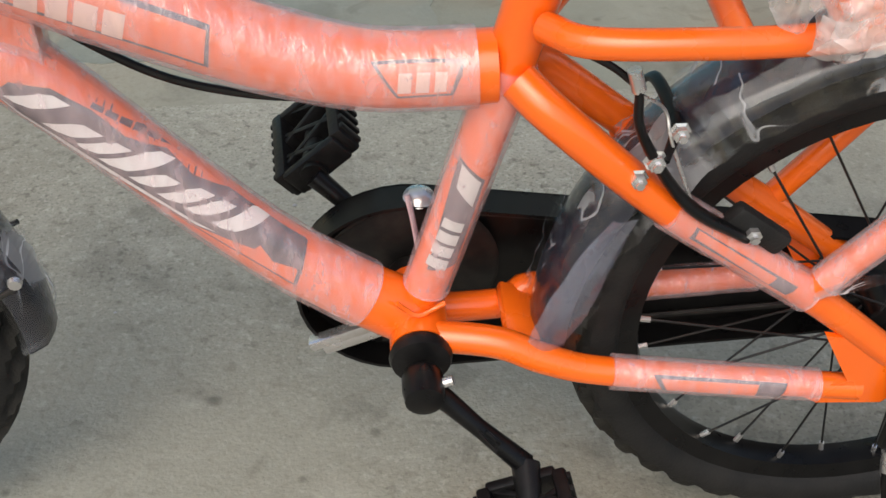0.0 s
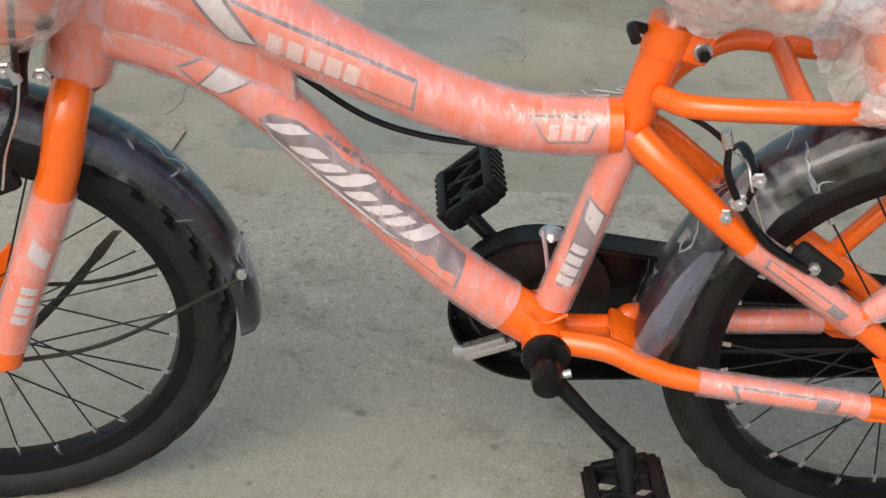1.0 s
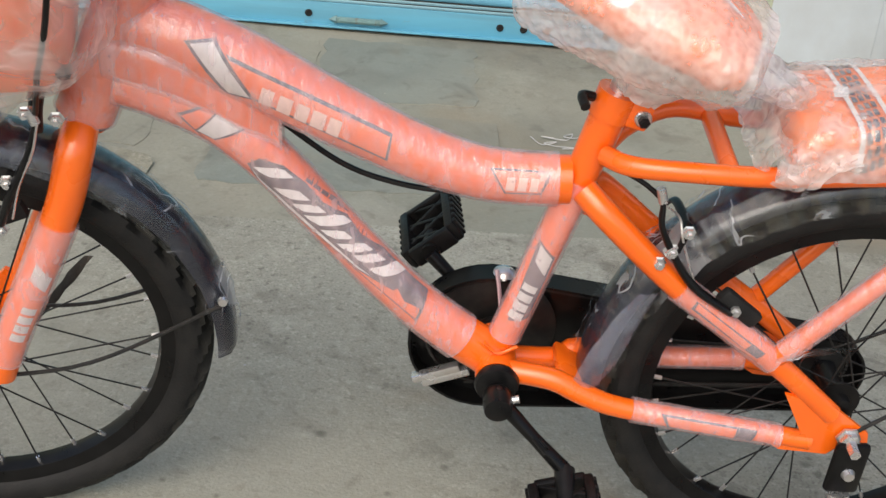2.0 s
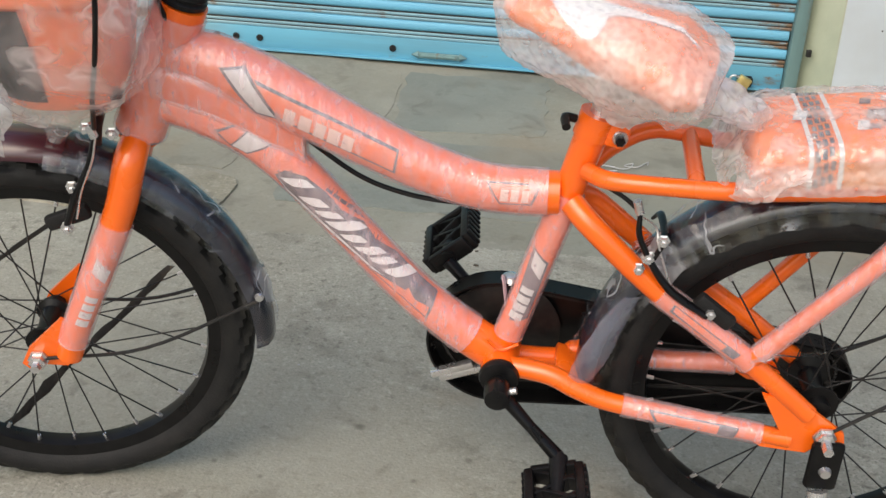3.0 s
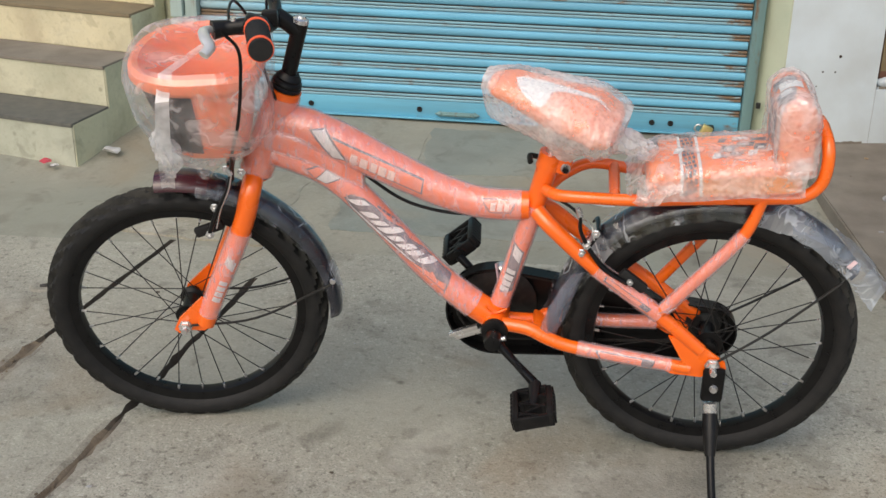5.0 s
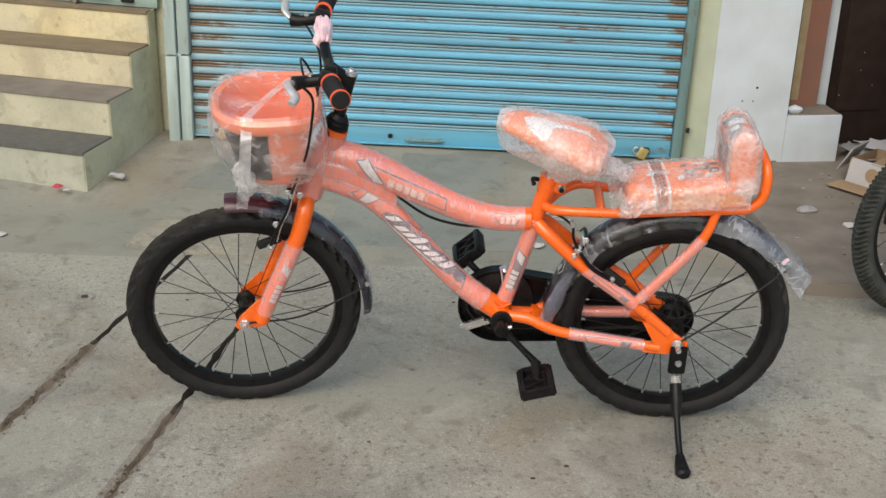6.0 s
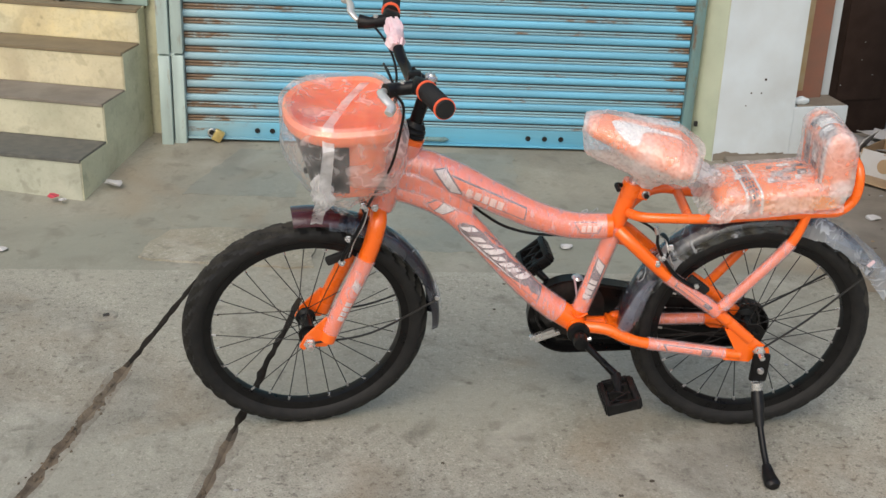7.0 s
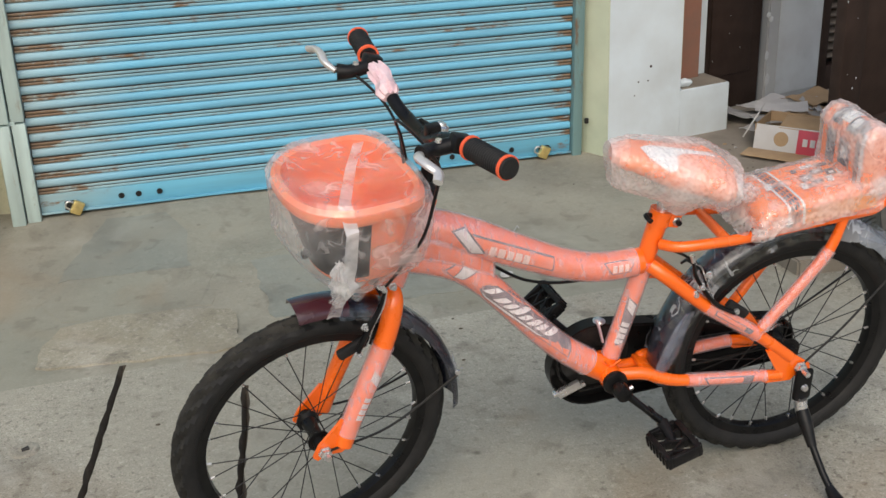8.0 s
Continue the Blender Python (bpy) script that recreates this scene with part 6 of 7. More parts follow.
for s in (-1, 1):
    d = D if s < 0 else -D
    b0, b1 = Vector((BB[0], s * 0.075, BB[1])), Vector((BB[0], s * 0.100, BB[1])) + d
    crank = part("crank", tube([b0, b0 + d * 0.18, b0 + d * 0.55 + Vector((0, s * 0.012, 0)), b1], [0.016, 0.0105, 0.0085, 0.011], 14, 4, squash=0.8), black_paint, bicycle, "black steel crank arm")
    part("crank_boss", lathe([(0.009, -0.018), (0.015, -0.016), (0.0165, -0.006), (0.0165, 0.008), (0.014, 0.013), (0.009, 0.014)], 20, across(BB[0], s * 0.074, BB[1])), black_paint, crank)
    part("cotter", tube([b0 + Vector((0.023, 0, 0.006)), b0 + Vector((-0.012, 0, -0.006))], 0.0045, 10, 1), steel, crank, "bright cotter bolt")
    part("bearing_cup", lathe([(0.015, -0.008), (0.0235, -0.006), (0.0255, 0.0), (0.0235, 0.006), (0.015, 0.008)], 24, across(BB[0], s * 0.044, BB[1])), black_plastic, crank, "black ribbed bearing cup")
    pc = b1 + Vector((0, s * 0.054, -0.015 if s < 0 else 0.004))
    pm = Matrix.Translation(pc) @ pose(0, 0, 0, 0, -14 if s < 0 else -40, 4)
    pedal = part("pedal", box(pm @ at(0, -s * 0.044, 0), (0.058, 0.010, 0.026), 0.003), black_plastic, crank, "black plastic block pedal")
    part("pedal_axle", tube([b1, pc], [0.012, 0.008], 12, 1), black_plastic, pedal)
    part("pedal_plate", box(pm @ at(0, s * 0.040, 0), (0.058, 0.009, 0.026), 0.003), black_plastic, pedal)
    for e in (-1, 1):
        part("pedal_tread", box(pm @ at(e * 0.031, 0, 0), (0.012, 0.088, 0.028), 0.003), black_plastic, pedal)
        for k in range(7):
            part("pedal_tooth", box(pm @ at(e * 0.037, -0.036 + 0.012 * k, 0), (0.006, 0.006, 0.024), 0.001), black_plastic, pedal)
    for k in range(5):
        part("pedal_rib", box(pm @ at(0, -0.030 + 0.015 * k, 0, 0, 0, 25 if k % 2 else -25), (0.056, 0.005, 0.020), 0.001), black_plastic, pedal)
part("cable_tie", tube([(0.604, -0.100, 0.246), (0.614, -0.104, 0.236), (0.612, -0.094, 0.226), (0.602, -0.084, 0.226), (0.598, -0.092, 0.238), (0.612, -0.106, 0.228)], 0.0016, 6, 5), black_plastic, bicycle, "black cable tie round the crank")

# kickstand
stand = part("kickstand", box(at(0.956, -0.084, 0.212, 0, 0, 0), (0.040, 0.012, 0.072), 0.006), black_paint, bicycle, "black steel kickstand, folded down")
part("stand_bolt", lathe([(0.0005, 0.006), (0.006, 0.006), (0.008, 0.0)], 12, Matrix.Translation((0.957, -0.090, 0.207)) @ pose(0, 0, 0, 90)), steel, stand, "bright rivet")
part("stand_collar", tube([(0.954, -0.088, 0.176), (0.956, -0.096, 0.152)], 0.013, 14, 1), steel, stand, "bright steel collar")
part("stand_sleeve", tube([(0.956, -0.096, 0.156), (0.9568, -0.114, 0.135), (0.958, -0.146, 0.098)], [0.0135, 0.0145, 0.0095], 12, 3), black_plastic, stand)
part("stand_leg", tube([(0.958, -0.138, 0.107), (0.960, -0.190, 0.064), (0.962, -0.226, 0.043)], 0.0075, 10, 2), black_paint, stand)
part("stand_foot", tube([(0.961, -0.216, 0.048), (0.962, -0.240, 0.038), (0.963, -0.262, 0.036), (0.964, -0.272, 0.035)], [0.010, 0.015, 0.018, 0.012], 14, 4, squash=0.75), black_plastic, stand, "black rubber foot")

# carrier
RAILN = [(0.640, -0.022, 0.556), (0.664, -0.050, 0.561), (0.720, -0.062, 0.565), (0.800, -0.062, 0.565), (0.900, -0.062, 0.573), (1.030, -0.064, 0.582), (1.064, -0.066, 0.588), (1.088, -0.066, 0.612), (1.094, -0.063, 0.648), (1.092, -0.048, 0.678), (1.090, 0.0, 0.688)]
carrier = part("carrier", tube(RAILN, 0.0105, 14, 5), paint_orange, bicycle, "orange tubular rear carrier")
RAILF = [(u, -v, w) for u, v, w in RAILN]
RAILF[0:3] = [(0.640, 0.016, 0.540), (0.672, 0.045, 0.558), (0.720, 0.060, 0.574)]
part("far_rail", tube(RAILF, 0.0105, 14, 5), paint_orange, carrier)
part("cross_bar", tube([(0.757, 0.062, 0.570), (0.757, -0.062, 0.565)], 0.010, 12, 1), paint_orange, carrier)
part("cross_bar", tube([(1.000, 0.062, 0.582), (1.000, -0.062, 0.582)], 0.010, 12, 1), paint_orange, carrier)
for s in (-1, 1):
    STAY = [(1.000, s * 0.066, 0.578), (0.985, s * 0.066, 0.528), (0.965, -0.067 if s < 0 else 0.056, 0.494), (0.905, -0.064 if s < 0 else 0.052, 0.414), (0.852, -0.060 if s < 0 else 0.050, 0.344)]
    part("carrier_stay", tube(STAY, [0.009, 0.0105, 0.0108, 0.0105, 0.0105], 14, 5), paint_orange, carrier)
    if s < 0:
        wrapping(STAY, [0.009, 0.0105, 0.0108, 0.0105, 0.0105], 0.38, 0.97, 11, carrier)
        part("film_scrap", tube([(0.845, -0.075, 0.350), (0.880, -0.078, 0.366), (0.930, -0.074, 0.372)], [0.003, 0.006, 0.002], 8, 6, squash=0.2, wobble=0.004), clear_film, carrier, "torn film scrap")


# saddle in bubble film
SADDLE = Matrix.Translation((0.656, -0.017, 0.746)) @ Matrix.Rotation(-0.182, 4, "Z") @ Matrix.Rotation(0.20, 4, "Y") @ Matrix.Scale(0.95, 4)


def saddle_section(s):
    """Half width, crown height and depth along the saddle, nose to tail."""
    half = float(np.interp(s, [0, 0.04, 0.15, 0.4, 0.65, 0.85, 0.96, 1], [0.026, 0.042, 0.052, 0.064, 0.080, 0.089, 0.080, 0.046]))
    top = float(np.interp(s, [0, 0.15, 0.5, 0.8, 1], [-0.014, -0.002, 0.0, 0.002, -0.020]))
    deep = float(np.interp(s, [0, 0.1, 0.5, 0.85, 1], [0.026, 0.042, 0.070, 0.076, 0.046]))
    return half, top, deep


def bubbles(p, size=0.0042):
    return size * (0.5 - noise.voronoi(p * 100)[0][0])


def saddle_skin(grow, rough, hang=0.0):
    def fn(s, a):
        half, top, deep = saddle_section(s)
        low = hang * (1 - s) ** 0.7 * max(0.0, -math.sin(a)) if hang else 0.0
        half, mid, deep = half + grow * (1 - 0.35 * low / 0.04), top - deep / 2, deep + 2 * grow
        out = Vector((0.3 * (2 * s - 1), math.cos(a), math.sin(a)))
        p = Vector(((s - 0.5) * 0.239 + 2 * grow * (s - 0.5) ** 3 * 4 + 0.5 * low, half * power(math.cos(a), 0.9), mid + deep / 2 * power(math.sin(a), 0.85) - low))
        if rough:
            p += noise.noise_vector(p * 13) * rough + noise.noise_vector(p * 38) * rough * 0.3 + out * bubbles(p, 0.0042)
        return SADDLE @ p
    return fn


saddle = part("saddle", blob(saddle_skin(0.0, 0.0), 48, 36), seat_orange, bicycle, "orange and white saddle in bubble film")


def saddle_patch(name, pts, mat, lift):
    bm = bmesh.new()
    bm.faces.new([bm.verts.new((u, v, 0.0)) for u, v in pts])
    for lo, hi, n in ((min(p[0] for p in pts), max(p[0] for p in pts), Vector((1, 0, 0))), (min(p[1] for p in pts), max(p[1] for p in pts), Vector((0, 1, 0)))):
        for k in range(1, int((hi - lo) / 0.003) + 1):
            bmesh.ops.bisect_plane(bm, geom=bm.verts[:] + bm.edges[:] + bm.faces[:], plane_co=n * (lo + 0.003 * k), plane_no=n)
    for v in bm.verts:
        half, top, deep = saddle_section(min(max(v.co.x / 0.239 + 0.5, 0), 1))
        c = min(abs(v.co.y) / half, 0.98) ** (1 / 0.9)
        v.co.z = top - deep / 2 + deep / 2 * math.sqrt(1 - c * c) ** 0.85
        v.co += Vector((0, c * (1 if v.co.y > 0 else -1), math.sqrt(1 - c * c))) * lift
    return part(name, moved(bm, SADDLE), mat, saddle)


FLASH = [(-0.076, -0.016), (-0.060, -0.003), (-0.024, 0.002), (0.022, 0.000), (0.070, -0.008), (0.098, -0.022), (0.044, -0.017), (0.010, -0.021), (-0.006, -0.032), (-0.008, -0.050), (-0.014, -0.062), (-0.036, -0.058), (-0.062, -0.042)]
saddle_patch("white_panel", [tuple(p[:2]) for p in spline([(u, v, 0) for u, v in FLASH + FLASH[:1]], 4)[:-1]], panel_white, 0.0018)
part("saddle_film", blob(saddle_skin(0.0095, 0.005, 0.042), 120, 110), bubble_film, saddle, "bubble film round the saddle")
part("film_skirt", tube([(0.690, -0.014, 0.672), (0.676, -0.012, 0.650), (0.664, -0.006, 0.622)], [0.058, 0.040, 0.024], 40, 12, wobble=0.006), bubble_film, saddle, "gathered bubble film")
part("film_corner", blob(lambda s, a: Vector((0.745 + 0.075 * s, -0.030 + (0.040 - 0.022 * s) * math.cos(a), 0.668 - 0.030 * s + (0.026 - 0.014 * s) * math.sin(a))) + noise.noise_vector(Vector((s * 5, math.cos(a) * 2, math.sin(a) * 2))) * 0.008, 24, 32), thin_bubble_film, saddle, "trailing corner of bubble film")
part("seat_post", tube([(0.646, 0, 0.600), (0.660, 0, 0.670)], 0.0125, 14, 1), steel, bicycle, "steel seat post")
part("saddle_spring", tube([(0.655, -0.012, 0.645), (0.668, -0.018, 0.655), (0.660, -0.02, 0.665)], 0.009, 10, 4), black_paint, bicycle, "black saddle clamp")

# child seat on the carrier: a boxy cushion and an upright back slab, both in bubble film
SEAT = Matrix.Translation((0.940, -0.012, 0.613)) @ Matrix.Rotation(-0.095, 4, "Y")
BACK = Matrix.Translation((1.040, -0.012, 0.634)) @ Matrix.Rotation(-0.05, 4, "Y")
SEAT_HALF, SEAT_UP, SEAT_ROUND = 0.076, 0.0265, 0.013
BACK_HALF, BACK_DEEP, BACK_UP = 0.074, 0.0285, 0.098


def seat_outline(q):
    """Point and normal (v, w) on the cushion's section; q runs up the flank and over the top edge at 0."""
    r = SEAT_ROUND
    arc = r * math.pi / 2
    if q < -arc / 2:
        return Vector((-SEAT_HALF, SEAT_UP - r + q + arc / 2)), Vector((-1, 0))
    if q < arc / 2:
        th = (q + arc / 2) / r
        n = Vector((-math.cos(th), math.sin(th)))
        return Vector((r - SEAT_HALF, SEAT_UP - r)) + n * r, n
    y = r - SEAT_HALF + q - arc / 2
    return Vector((y, SEAT_UP + 0.004 * (1 - (y / SEAT_HALF) ** 2))), Vector((0, 1))


def seat_point(u, q, lift=0.0):
    """On the cushion, u along it from its front end."""
    arc = SEAT_ROUND * math.pi / 2
    mid = SEAT_HALF - SEAT_ROUND + arc / 2
    far = q > mid
    p, n = seat_outline(2 * mid - q if far else q)
    p = p + n * lift
    front = max(0.0, 1 - (u + 0.018) / 0.026)
    p.y -= 0.012 * front ** 2 if p.y > 0 else 0.0
    return SEAT @ Vector((u - 0.115, -p.x if far else p.x, p.y))


def back_outline(q):
    """Point and normal (u, w) on the back slab's side profile; q runs up the front, over the round top, down behind."""
    d = BACK_DEEP
    if q < BACK_UP:
        return Vector((-d, q)), Vector((-1, 0))
    th = (q - BACK_UP) / d
    if th < math.pi:
        n = Vector((-math.cos(th), math.sin(th)))
        return Vector((0, BACK_UP)) + n * d, n
    return Vector((d, BACK_UP - (q - BACK_UP - math.pi * d))), Vector((1, 0))


def back_point(v, q, lift=0.0):
    p, n = back_outline(q)
    p = p + n * lift
    return BACK @ Vector((p.x, v, p.y))


def skin(rows, close=False):
    """Skin over rows of points; close caps both ends."""
    bm = bmesh.new()
    rows = [[bm.verts.new(p) for p in row] for row in rows]
    for p, q in zip(rows, rows[1:]):
        for k in range(len(p) - 1):
            bm.faces.new((p[k], p[k + 1], q[k + 1], q[k]))
        if close:
            bm.faces.new((p[-1], p[0], q[0], q[-1]))
    if close:
        bm.faces.new(rows[0][::-1])
        bm.faces.new(rows[-1])
    bmesh.ops.recalc_face_normals(bm, faces=bm.faces[:])
    return bm


ROUND_OFF = ((0.0, 0.010), (0.001, 0.0056), (0.0035, 0.0024), (0.007, 0.0005), (0.010, 0.0))
SEAT_LONG, SEAT_OVER = 0.248, 2 * (SEAT_HALF - SEAT_ROUND + SEAT_ROUND * math.pi / 4)
BACK_OVER = 2 * BACK_UP + math.pi * BACK_DEEP


def rounded(length):
    """Stations along a length with the inset that rounds both ends."""
    return [(d, inset) for d, inset in ROUND_OFF] + [(length / 2, 0.0)] + [(length - d, inset) for d, inset in ROUND_OFF[::-1]]


child = part("child_seat", skin([[seat_point(u, q, -inset) for q in np.linspace(-0.043, SEAT_OVER + 0.043, 60)] for u, inset in ((d - 0.018, inset) for d, inset in rounded(SEAT_LONG))], True), seat_orange, bicycle, "orange printed child seat in bubble film")
backrest = part("backrest", skin([[back_point(v - BACK_HALF, q, -inset) for q in np.linspace(0, BACK_OVER, 48)] for v, inset in rounded(2 * BACK_HALF)], True), seat_orange, child, "orange backrest slab with a round top")


def seat_band(u0, u1, q0, q1, mat, lift, label, lean=0.0):
    """A printed band on the cushion, q0 to q1 over its section."""
    return part("seat_print", skin([[seat_point(u + lean * q, q, lift) for u in np.linspace(u0, u1, 3)] for q in np.linspace(q0, q1, 9 + int((q1 - q0) / 0.003))]), mat, child, label)


def back_band(v0, v1, q0, q1, mat, lift, label):
    """A printed panel on the backrest, q0 to q1 up its profile."""
    return part("back_print", skin([[back_point(v, q, lift) for v in np.linspace(v0, v1, 4)] for q in np.linspace(q0, q1, 3 + int((q1 - q0) / 0.004))]), mat, backrest, label)


seat_band(0.070, 0.222, -0.040, -0.010, seat_amber, 0.0006, "amber orange side panel")
seat_band(-0.014, 0.004, 0.094, SEAT_OVER + 0.036, seat_dark, 0.0008, "dark blue denim print")
for u0 in (0.036, 0.066):
    seat_band(u0, u0 + 0.005, -0.042, SEAT_OVER + 0.02, decal_white, 0.0008, "white printed stripe")
for n, u0 in enumerate((0.043, 0.050, 0.057)):
    for k in range(13):
        q0 = -0.040 + 0.0150 * k + 0.003 * n
        seat_band(u0 + (0.0012 if k % 2 else -0.0006), u0 + (0.0058 if k % 2 else 0.0042), q0, q0 + 0.0105, seat_dark, 0.0009, "dark broken printed line")
for u0, u1, q0, q1, mat in ((0.012, 0.026, 0.060, 0.082, decal_white), (0.088, 0.112, 0.062, 0.086, seat_dark), (0.094, 0.106, 0.068, 0.080, decal_white), (0.112, 0.140, 0.080, 0.098, seat_dark), (0.118, 0.132, 0.084, 0.093, decal_white),
                            (0.142, 0.162, 0.066, 0.090, seat_dark), (0.148, 0.158, 0.070, 0.078, decal_white), (0.078, 0.090, 0.100, 0.116, seat_dark), (0.100, 0.126, 0.108, 0.122, decal_white), (0.160, 0.176, 0.100, 0.124, seat_dark), (0.124, 0.134, 0.026, 0.031, decal_white), (0.176, 0.184, 0.030, 0.036, decal_white), (0.080, 0.092, 0.036, 0.058, decal_white), (0.084, 0.104, 0.040, 0.050, seat_dark), (0.106, 0.128, 0.046, 0.060, seat_dark), (0.110, 0.120, 0.050, 0.056, decal_white), (0.136, 0.150, 0.044, 0.064, decal_white), (0.130, 0.156, 0.104, 0.118, seat_dark), (0.164, 0.186, 0.060, 0.084, decal_white), (0.168, 0.180, 0.064, 0.076, seat_dark)):
    seat_band(u0, u1, q0, q1, mat, 0.0015 if mat is decal_white else 0.0010, "dark and white printed mark", 0.25)
for v0, v1, q0, q1, mat in ((-0.068, -0.057, 0.020, 0.116, decal_white), (-0.054, -0.042, 0.014, 0.098, seat_dark), (-0.038, -0.006, 0.104, 0.142, seat_dark), (-0.030, -0.012, 0.116, 0.136, decal_white), (-0.006, 0.022, 0.118, 0.156, decal_white), (0.014, 0.044, 0.106, 0.150, seat_dark),
                            (-0.056, -0.040, 0.112, 0.136, seat_dark), (-0.026, 0.010, 0.034, 0.086, seat_dark), (-0.018, 0.002, 0.048, 0.070, decal_white), (0.022, 0.050, 0.024, 0.092, seat_dark)):
    back_band(v0, v1, q0, q1, mat, 0.0016 if mat is decal_white else 0.0010, "dark and white printed panel")


def bubbled(p, n, loose):
    return p + noise.noise_vector(p * 34) * 0.0022 + noise.noise_vector(p * 13) * loose + n * bubbles(p, 0.0036)


def seat_cover():
    rows = []
    for u in np.linspace(-0.034, 0.236, 102):
        end = max(0.0, -u - 0.020) / 0.014
        web = max(0.0, (u - 0.150) / 0.08) ** 2 * 0.034
        row = []
        for q in np.linspace(-0.046, SEAT_OVER + 0.046, 120):
            p = seat_point(u, q, 0.0065 - 0.010 * end ** 2)
            over = min(1.0, max(0.0, (q + 0.004) / 0.02)) * min(1.0, max(0.0, (SEAT_OVER + 0.004 - q) / 0.02))
            p = p + Vector((0, 0, web * over))
            row.append(bubbled(p, (p - SEAT @ Vector((u - 0.115, 0, -0.02))).normalized(), 0.005))
        rows.append(row)
    return skin(rows)


def back_cover():
    rows = []
    for v in np.linspace(-BACK_HALF - 0.007, BACK_HALF + 0.007, 84):
        edge = max(0.0, abs(v) - BACK_HALF + 0.008) / 0.015
        inset = 0.015 * (1 - math.sqrt(max(0.0, 1 - edge ** 2)))
        row = []
        for q in np.linspace(0, BACK_OVER, 124):
            p = back_point(v, q, 0.0062 - inset)
            row.append(bubbled(p, (p - BACK @ Vector((0, 0, 0.07))).normalized(), 0.004))
        rows.append(row)
    return skin(rows, True)


part("seat_film", seat_cover(), thin_bubble_film, child, "loose bubble film over the seat")
part("back_film", back_cover(), thin_bubble_film, child, "loose bubble film over the backrest")
corner = [[Vector((0.802 + 0.062 * s - 0.018 * t * (1 - s), -0.088 - 0.010 * math.sin(2.6 * t) - 0.004 * s, 0.606 - (0.030 + 0.012 * math.sin(5 * s)) * t + 0.010 * s)) + noise.noise_vector(Vector((s * 6, t * 5, 3))) * 0.006 for t in np.linspace(0, 1, 12)] for s in np.linspace(0, 1, 18)]
part("film_tail", skin(corner), bubble_film, child, "gathered white corner of bubble film")
front_fold = [[Vector((0.806 - 0.026 * t - 0.006 * math.sin(3 * s), -0.084 + 0.140 * s, 0.590 + 0.030 * s * (1 - t) + 0.012 * math.sin(4 * t + 3 * s))) + noise.noise_vector(Vector((s * 7, t * 4, 9))) * 0.008 for t in np.linspace(0, 1, 10)] for s in np.linspace(0, 1, 26)]
part("film_fold", skin(front_fold), thin_bubble_film, child, "loose open end of bubble film")

# basket with its bag
BC = Vector((0.039, 0.0, 0.0))


def basket_ring(f, z, grow=0.0):
    """Plan of the basket at height share f: rounded front, flatter back."""
    out = []
    for k in range(48):
        a = 2 * math.pi * k / 48
        du, dv = 0.064 + 0.038 * f + grow, 0.082 + 0.038 * f + grow
        c, s = math.cos(a), math.sin(a)
        u = du * power(c, 0.9 if c < 0 else 0.42)
        out.append(Vector((BC.x + 0.012 - 0.006 * f + u, dv * power(s, 0.8 if c < 0 else 0.6), z)))
    return out


bk = bmesh.new()
levels = [(0.0, 0.628, -0.03), (0.0, 0.628, 0.0), (0.1, 0.638, 0.003), (0.5, 0.705, 0.0), (0.9, 0.762, 0.0), (0.95, 0.764, 0.009), (1.0, 0.772, 0.012), (1.0, 0.786, 0.011), (1.0, 0.793, 0.004), (1.0, 0.788, -0.005), (0.9, 0.765, -0.006), (0.5, 0.705, -0.005), (0.05, 0.636, -0.005), (0.0, 0.634, -0.04)]
rings = [[bk.verts.new(p) for p in basket_ring(f, z, g)] for f, z, g in levels]
for a, b in zip(rings, rings[1:]):
    for k in range(48):
        bk.faces.new((a[k], a[(k + 1) % 48], b[(k + 1) % 48], b[k]))
bk.faces.new(rings[0][::-1])
bk.faces.new(rings[-1])
basket = part("basket", moved(bk, STEER), plastic_orange, bicycle, "orange plastic front basket in a clear bag")
panel = bmesh.new()
grid = []
for f, z in ((0.12, 0.642), (0.35, 0.682), (0.6, 0.718), (0.88, 0.758)):
    ring = basket_ring(f, z, 0.0035)
    grid.append([panel.verts.new(ring[k]) for k in range(23, 37)])
for a, b in zip(grid, grid[1:]):
    for k in range(len(a) - 1):
        panel.faces.new((a[k], a[k + 1], b[k + 1], b[k]))
part("basket_panel", moved(panel, STEER), black_plastic, basket, "black mesh panel")
for k in (23, 43):
    p = basket_ring(0.15, 0.640, 0.004)[k]
    part("basket_clip", moved(box(Matrix.Translation(p), (0.014, 0.014, 0.010), 0.003), STEER), black_plastic, basket, "small black clip")

bag_bm = bmesh.new()
bag_rows = []
for f, z, g in ((1.0, 0.790, -0.100), (1.0, 0.791, -0.075), (1.0, 0.793, -0.045), (1.0, 0.798, -0.015), (1.0, 0.804, 0.006), (1.0, 0.790, 0.018), (0.95, 0.765, 0.022), (0.8, 0.735, 0.028), (0.6, 0.705, 0.034), (0.4, 0.675, 0.034), (0.2, 0.645, 0.024), (0.0, 0.622, 0.006), (0.0, 0.608, -0.026), (0.0, 0.596, -0.042), (0.0, 0.580, -0.050)):
    ring = basket_ring(f, z, g)
    row = []
    for p in ring:
        if z < 0.63:
            t = (0.63 - z) / 0.07
            p = p + Vector((-0.018, -0.045, 0)) * t
        calm = 0.35 if z > 0.785 else 1.0
        p = p + (noise.noise_vector(p * 16) * 0.010 + noise.noise_vector(p * 45) * 0.004) * calm
        row.append(bag_bm.verts.new(p))
    bag_rows.append(row)
for a, b in zip(bag_rows, bag_rows[1:]):
    for k in range(48):
        bag_bm.faces.new((a[k], a[(k + 1) % 48], b[(k + 1) % 48], b[k]))
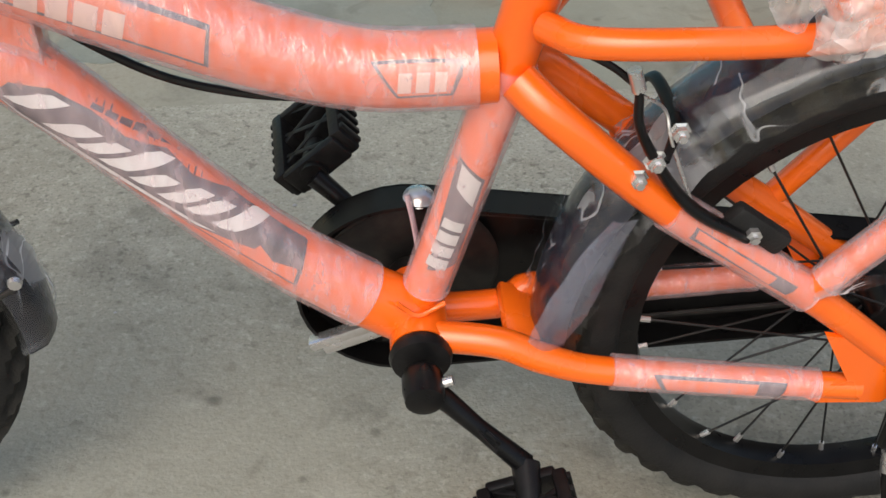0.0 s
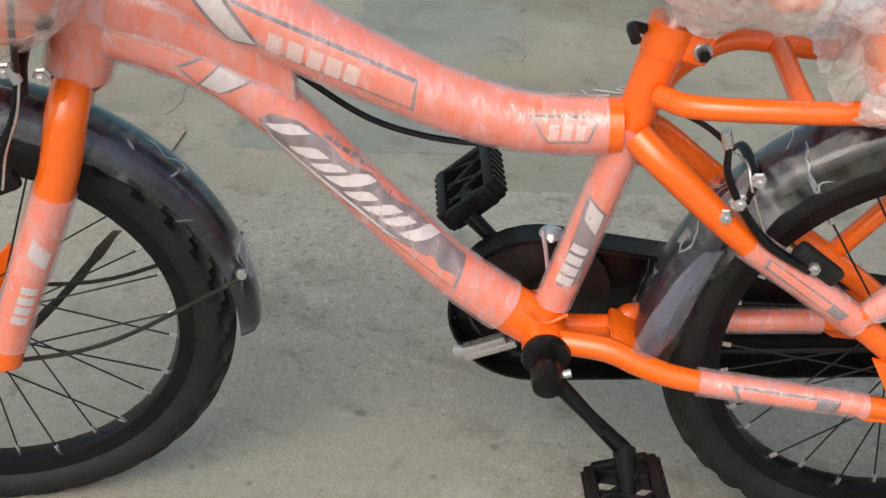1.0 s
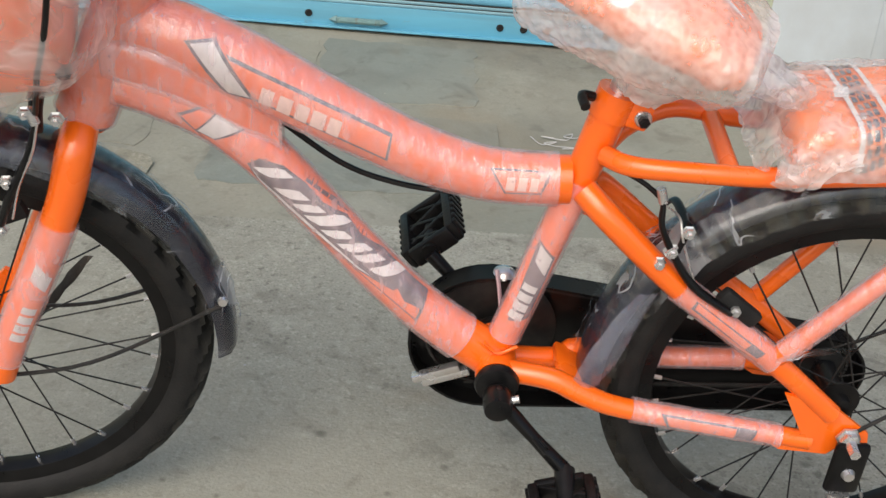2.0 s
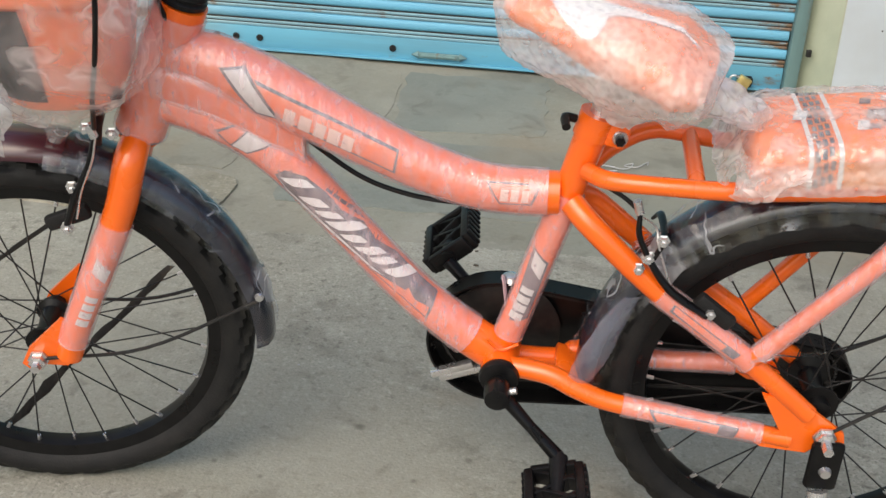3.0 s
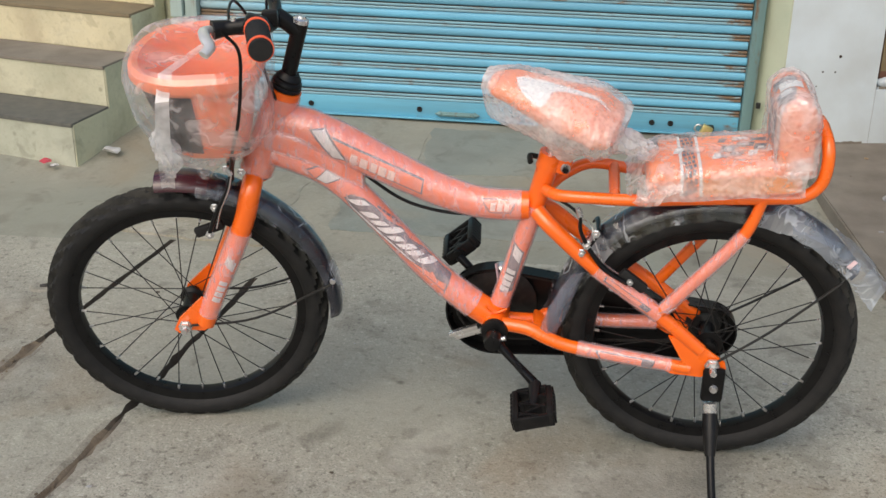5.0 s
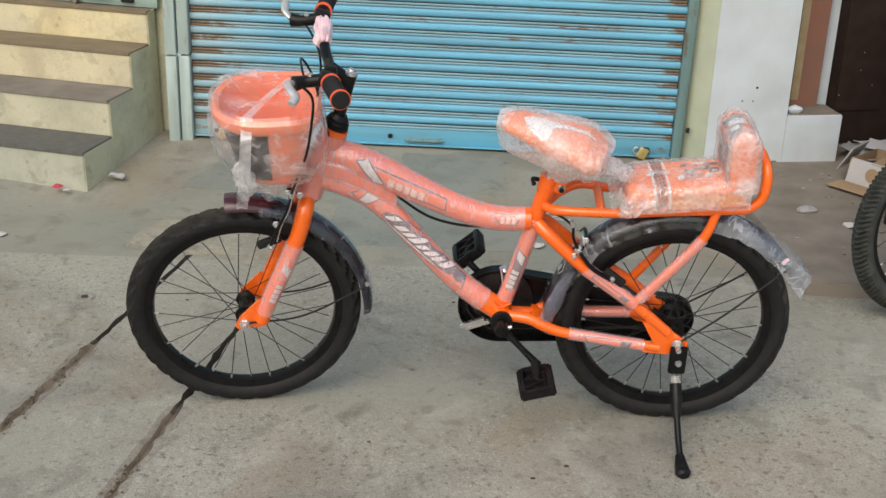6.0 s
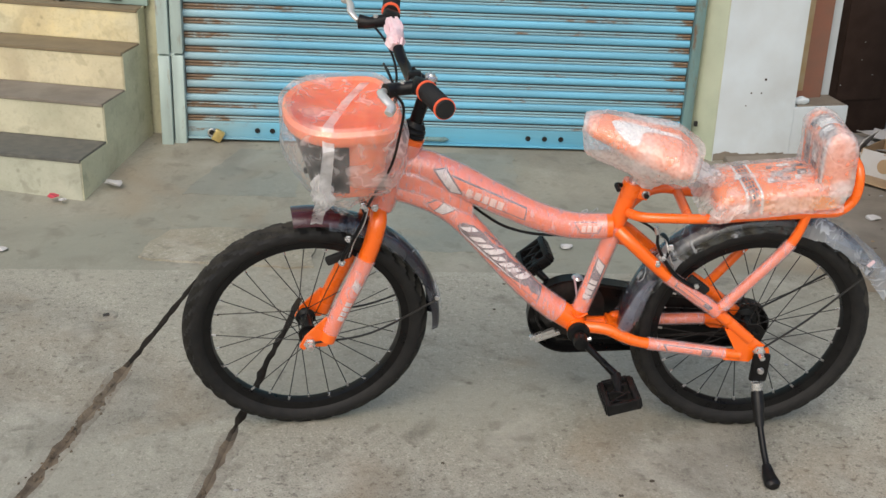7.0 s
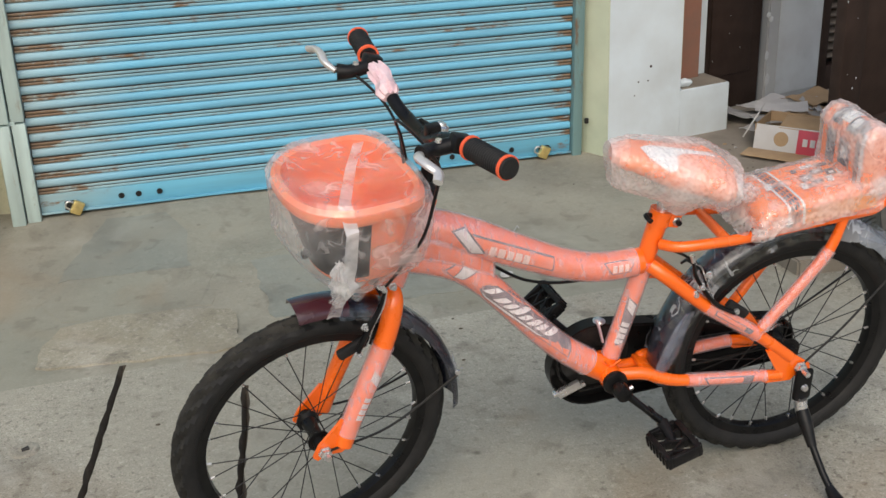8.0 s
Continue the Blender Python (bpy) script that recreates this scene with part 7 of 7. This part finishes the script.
part("basket_bag", moved(bag_bm, STEER), bag_film, basket, "crumpled clear plastic bag", smooth=False)
strip = bmesh.new()
sr = []
for u, v, w in ((0.104, 0.080, 0.800), (0.058, 0.0, 0.800), (0.006, -0.100, 0.796), (0.002, -0.140, 0.764), (-0.002, -0.140, 0.700), (-0.006, -0.128, 0.655), (-0.012, -0.108, 0.620), (-0.018, -0.092, 0.580)):
    sr.append([strip.verts.new(Vector((u + d, v - abs(d) * 0.2, w)) + noise.noise_vector(Vector((u * 30, w * 30, d * 90))) * 0.004) for d in (-0.011, 0.0, 0.011)])
for a, b in zip(sr, sr[1:]):
    for k in range(2):
        strip.faces.new((a[k], a[k + 1], b[k + 1], b[k]))
part("bag_gather", moved(tube([(-0.016, -0.130, 0.706), (-0.012, -0.126, 0.684), (-0.004, -0.114, 0.656), (-0.004, -0.102, 0.632), (-0.012, -0.092, 0.606)], [0.006, 0.014, 0.021, 0.015, 0.008], 26, 8, wobble=0.009, seed=31), STEER), seam_film, basket, "gathered white corner of the bag")
part("bag_seam", moved(strip, STEER), seam_film, basket, "folded white bag seam")


# ---- the two parked bicycles' wheels beyond ----
for k, (x, y, rz) in enumerate(((1.775, 0.655, 24), (1.925, 0.760, 24))):
    other = thing("parked_bicycle", at(x, y, 0.046 if y > 0.70 else 0.0, -4, 0, rz), "parked black bicycle with knobbly tyres", "bicycle", "parked bicycles")
    wheel = build_wheel("wheel", 0.0, 0.262, Matrix(), "wheel with a knobbly grey-black tyre", 0.022, 0.262, 0.029, 24, other, 110, rubber_dusty, True)
    part("fork_leg", tube([(0.0, -0.055, 0.262), (0.06, -0.055, 0.42), (0.10, -0.05, 0.56), (0.13, 0, 0.60)], 0.013, 12, 4), black_paint, other)
    part("fork_leg", tube([(0.0, 0.055, 0.262), (0.06, 0.055, 0.42), (0.10, 0.05, 0.56), (0.13, 0, 0.60)], 0.013, 12, 4), black_paint, other)
    part("steerer", tube([(0.12, 0, 0.58), (0.17, 0, 0.72)], 0.018, 12, 1), black_paint, other)
    part("frame_tube", tube([(0.15, 0, 0.64), (0.75, 0, 0.60)], 0.018, 12, 1), black_paint, other)
    part("frame_tube", tube([(0.14, 0, 0.60), (0.62, 0, 0.28)], 0.018, 12, 1), black_paint, other)
    part("frame_tube", tube([(0.62, 0, 0.28), (0.76, 0, 0.66)], 0.016, 12, 1), black_paint, other)
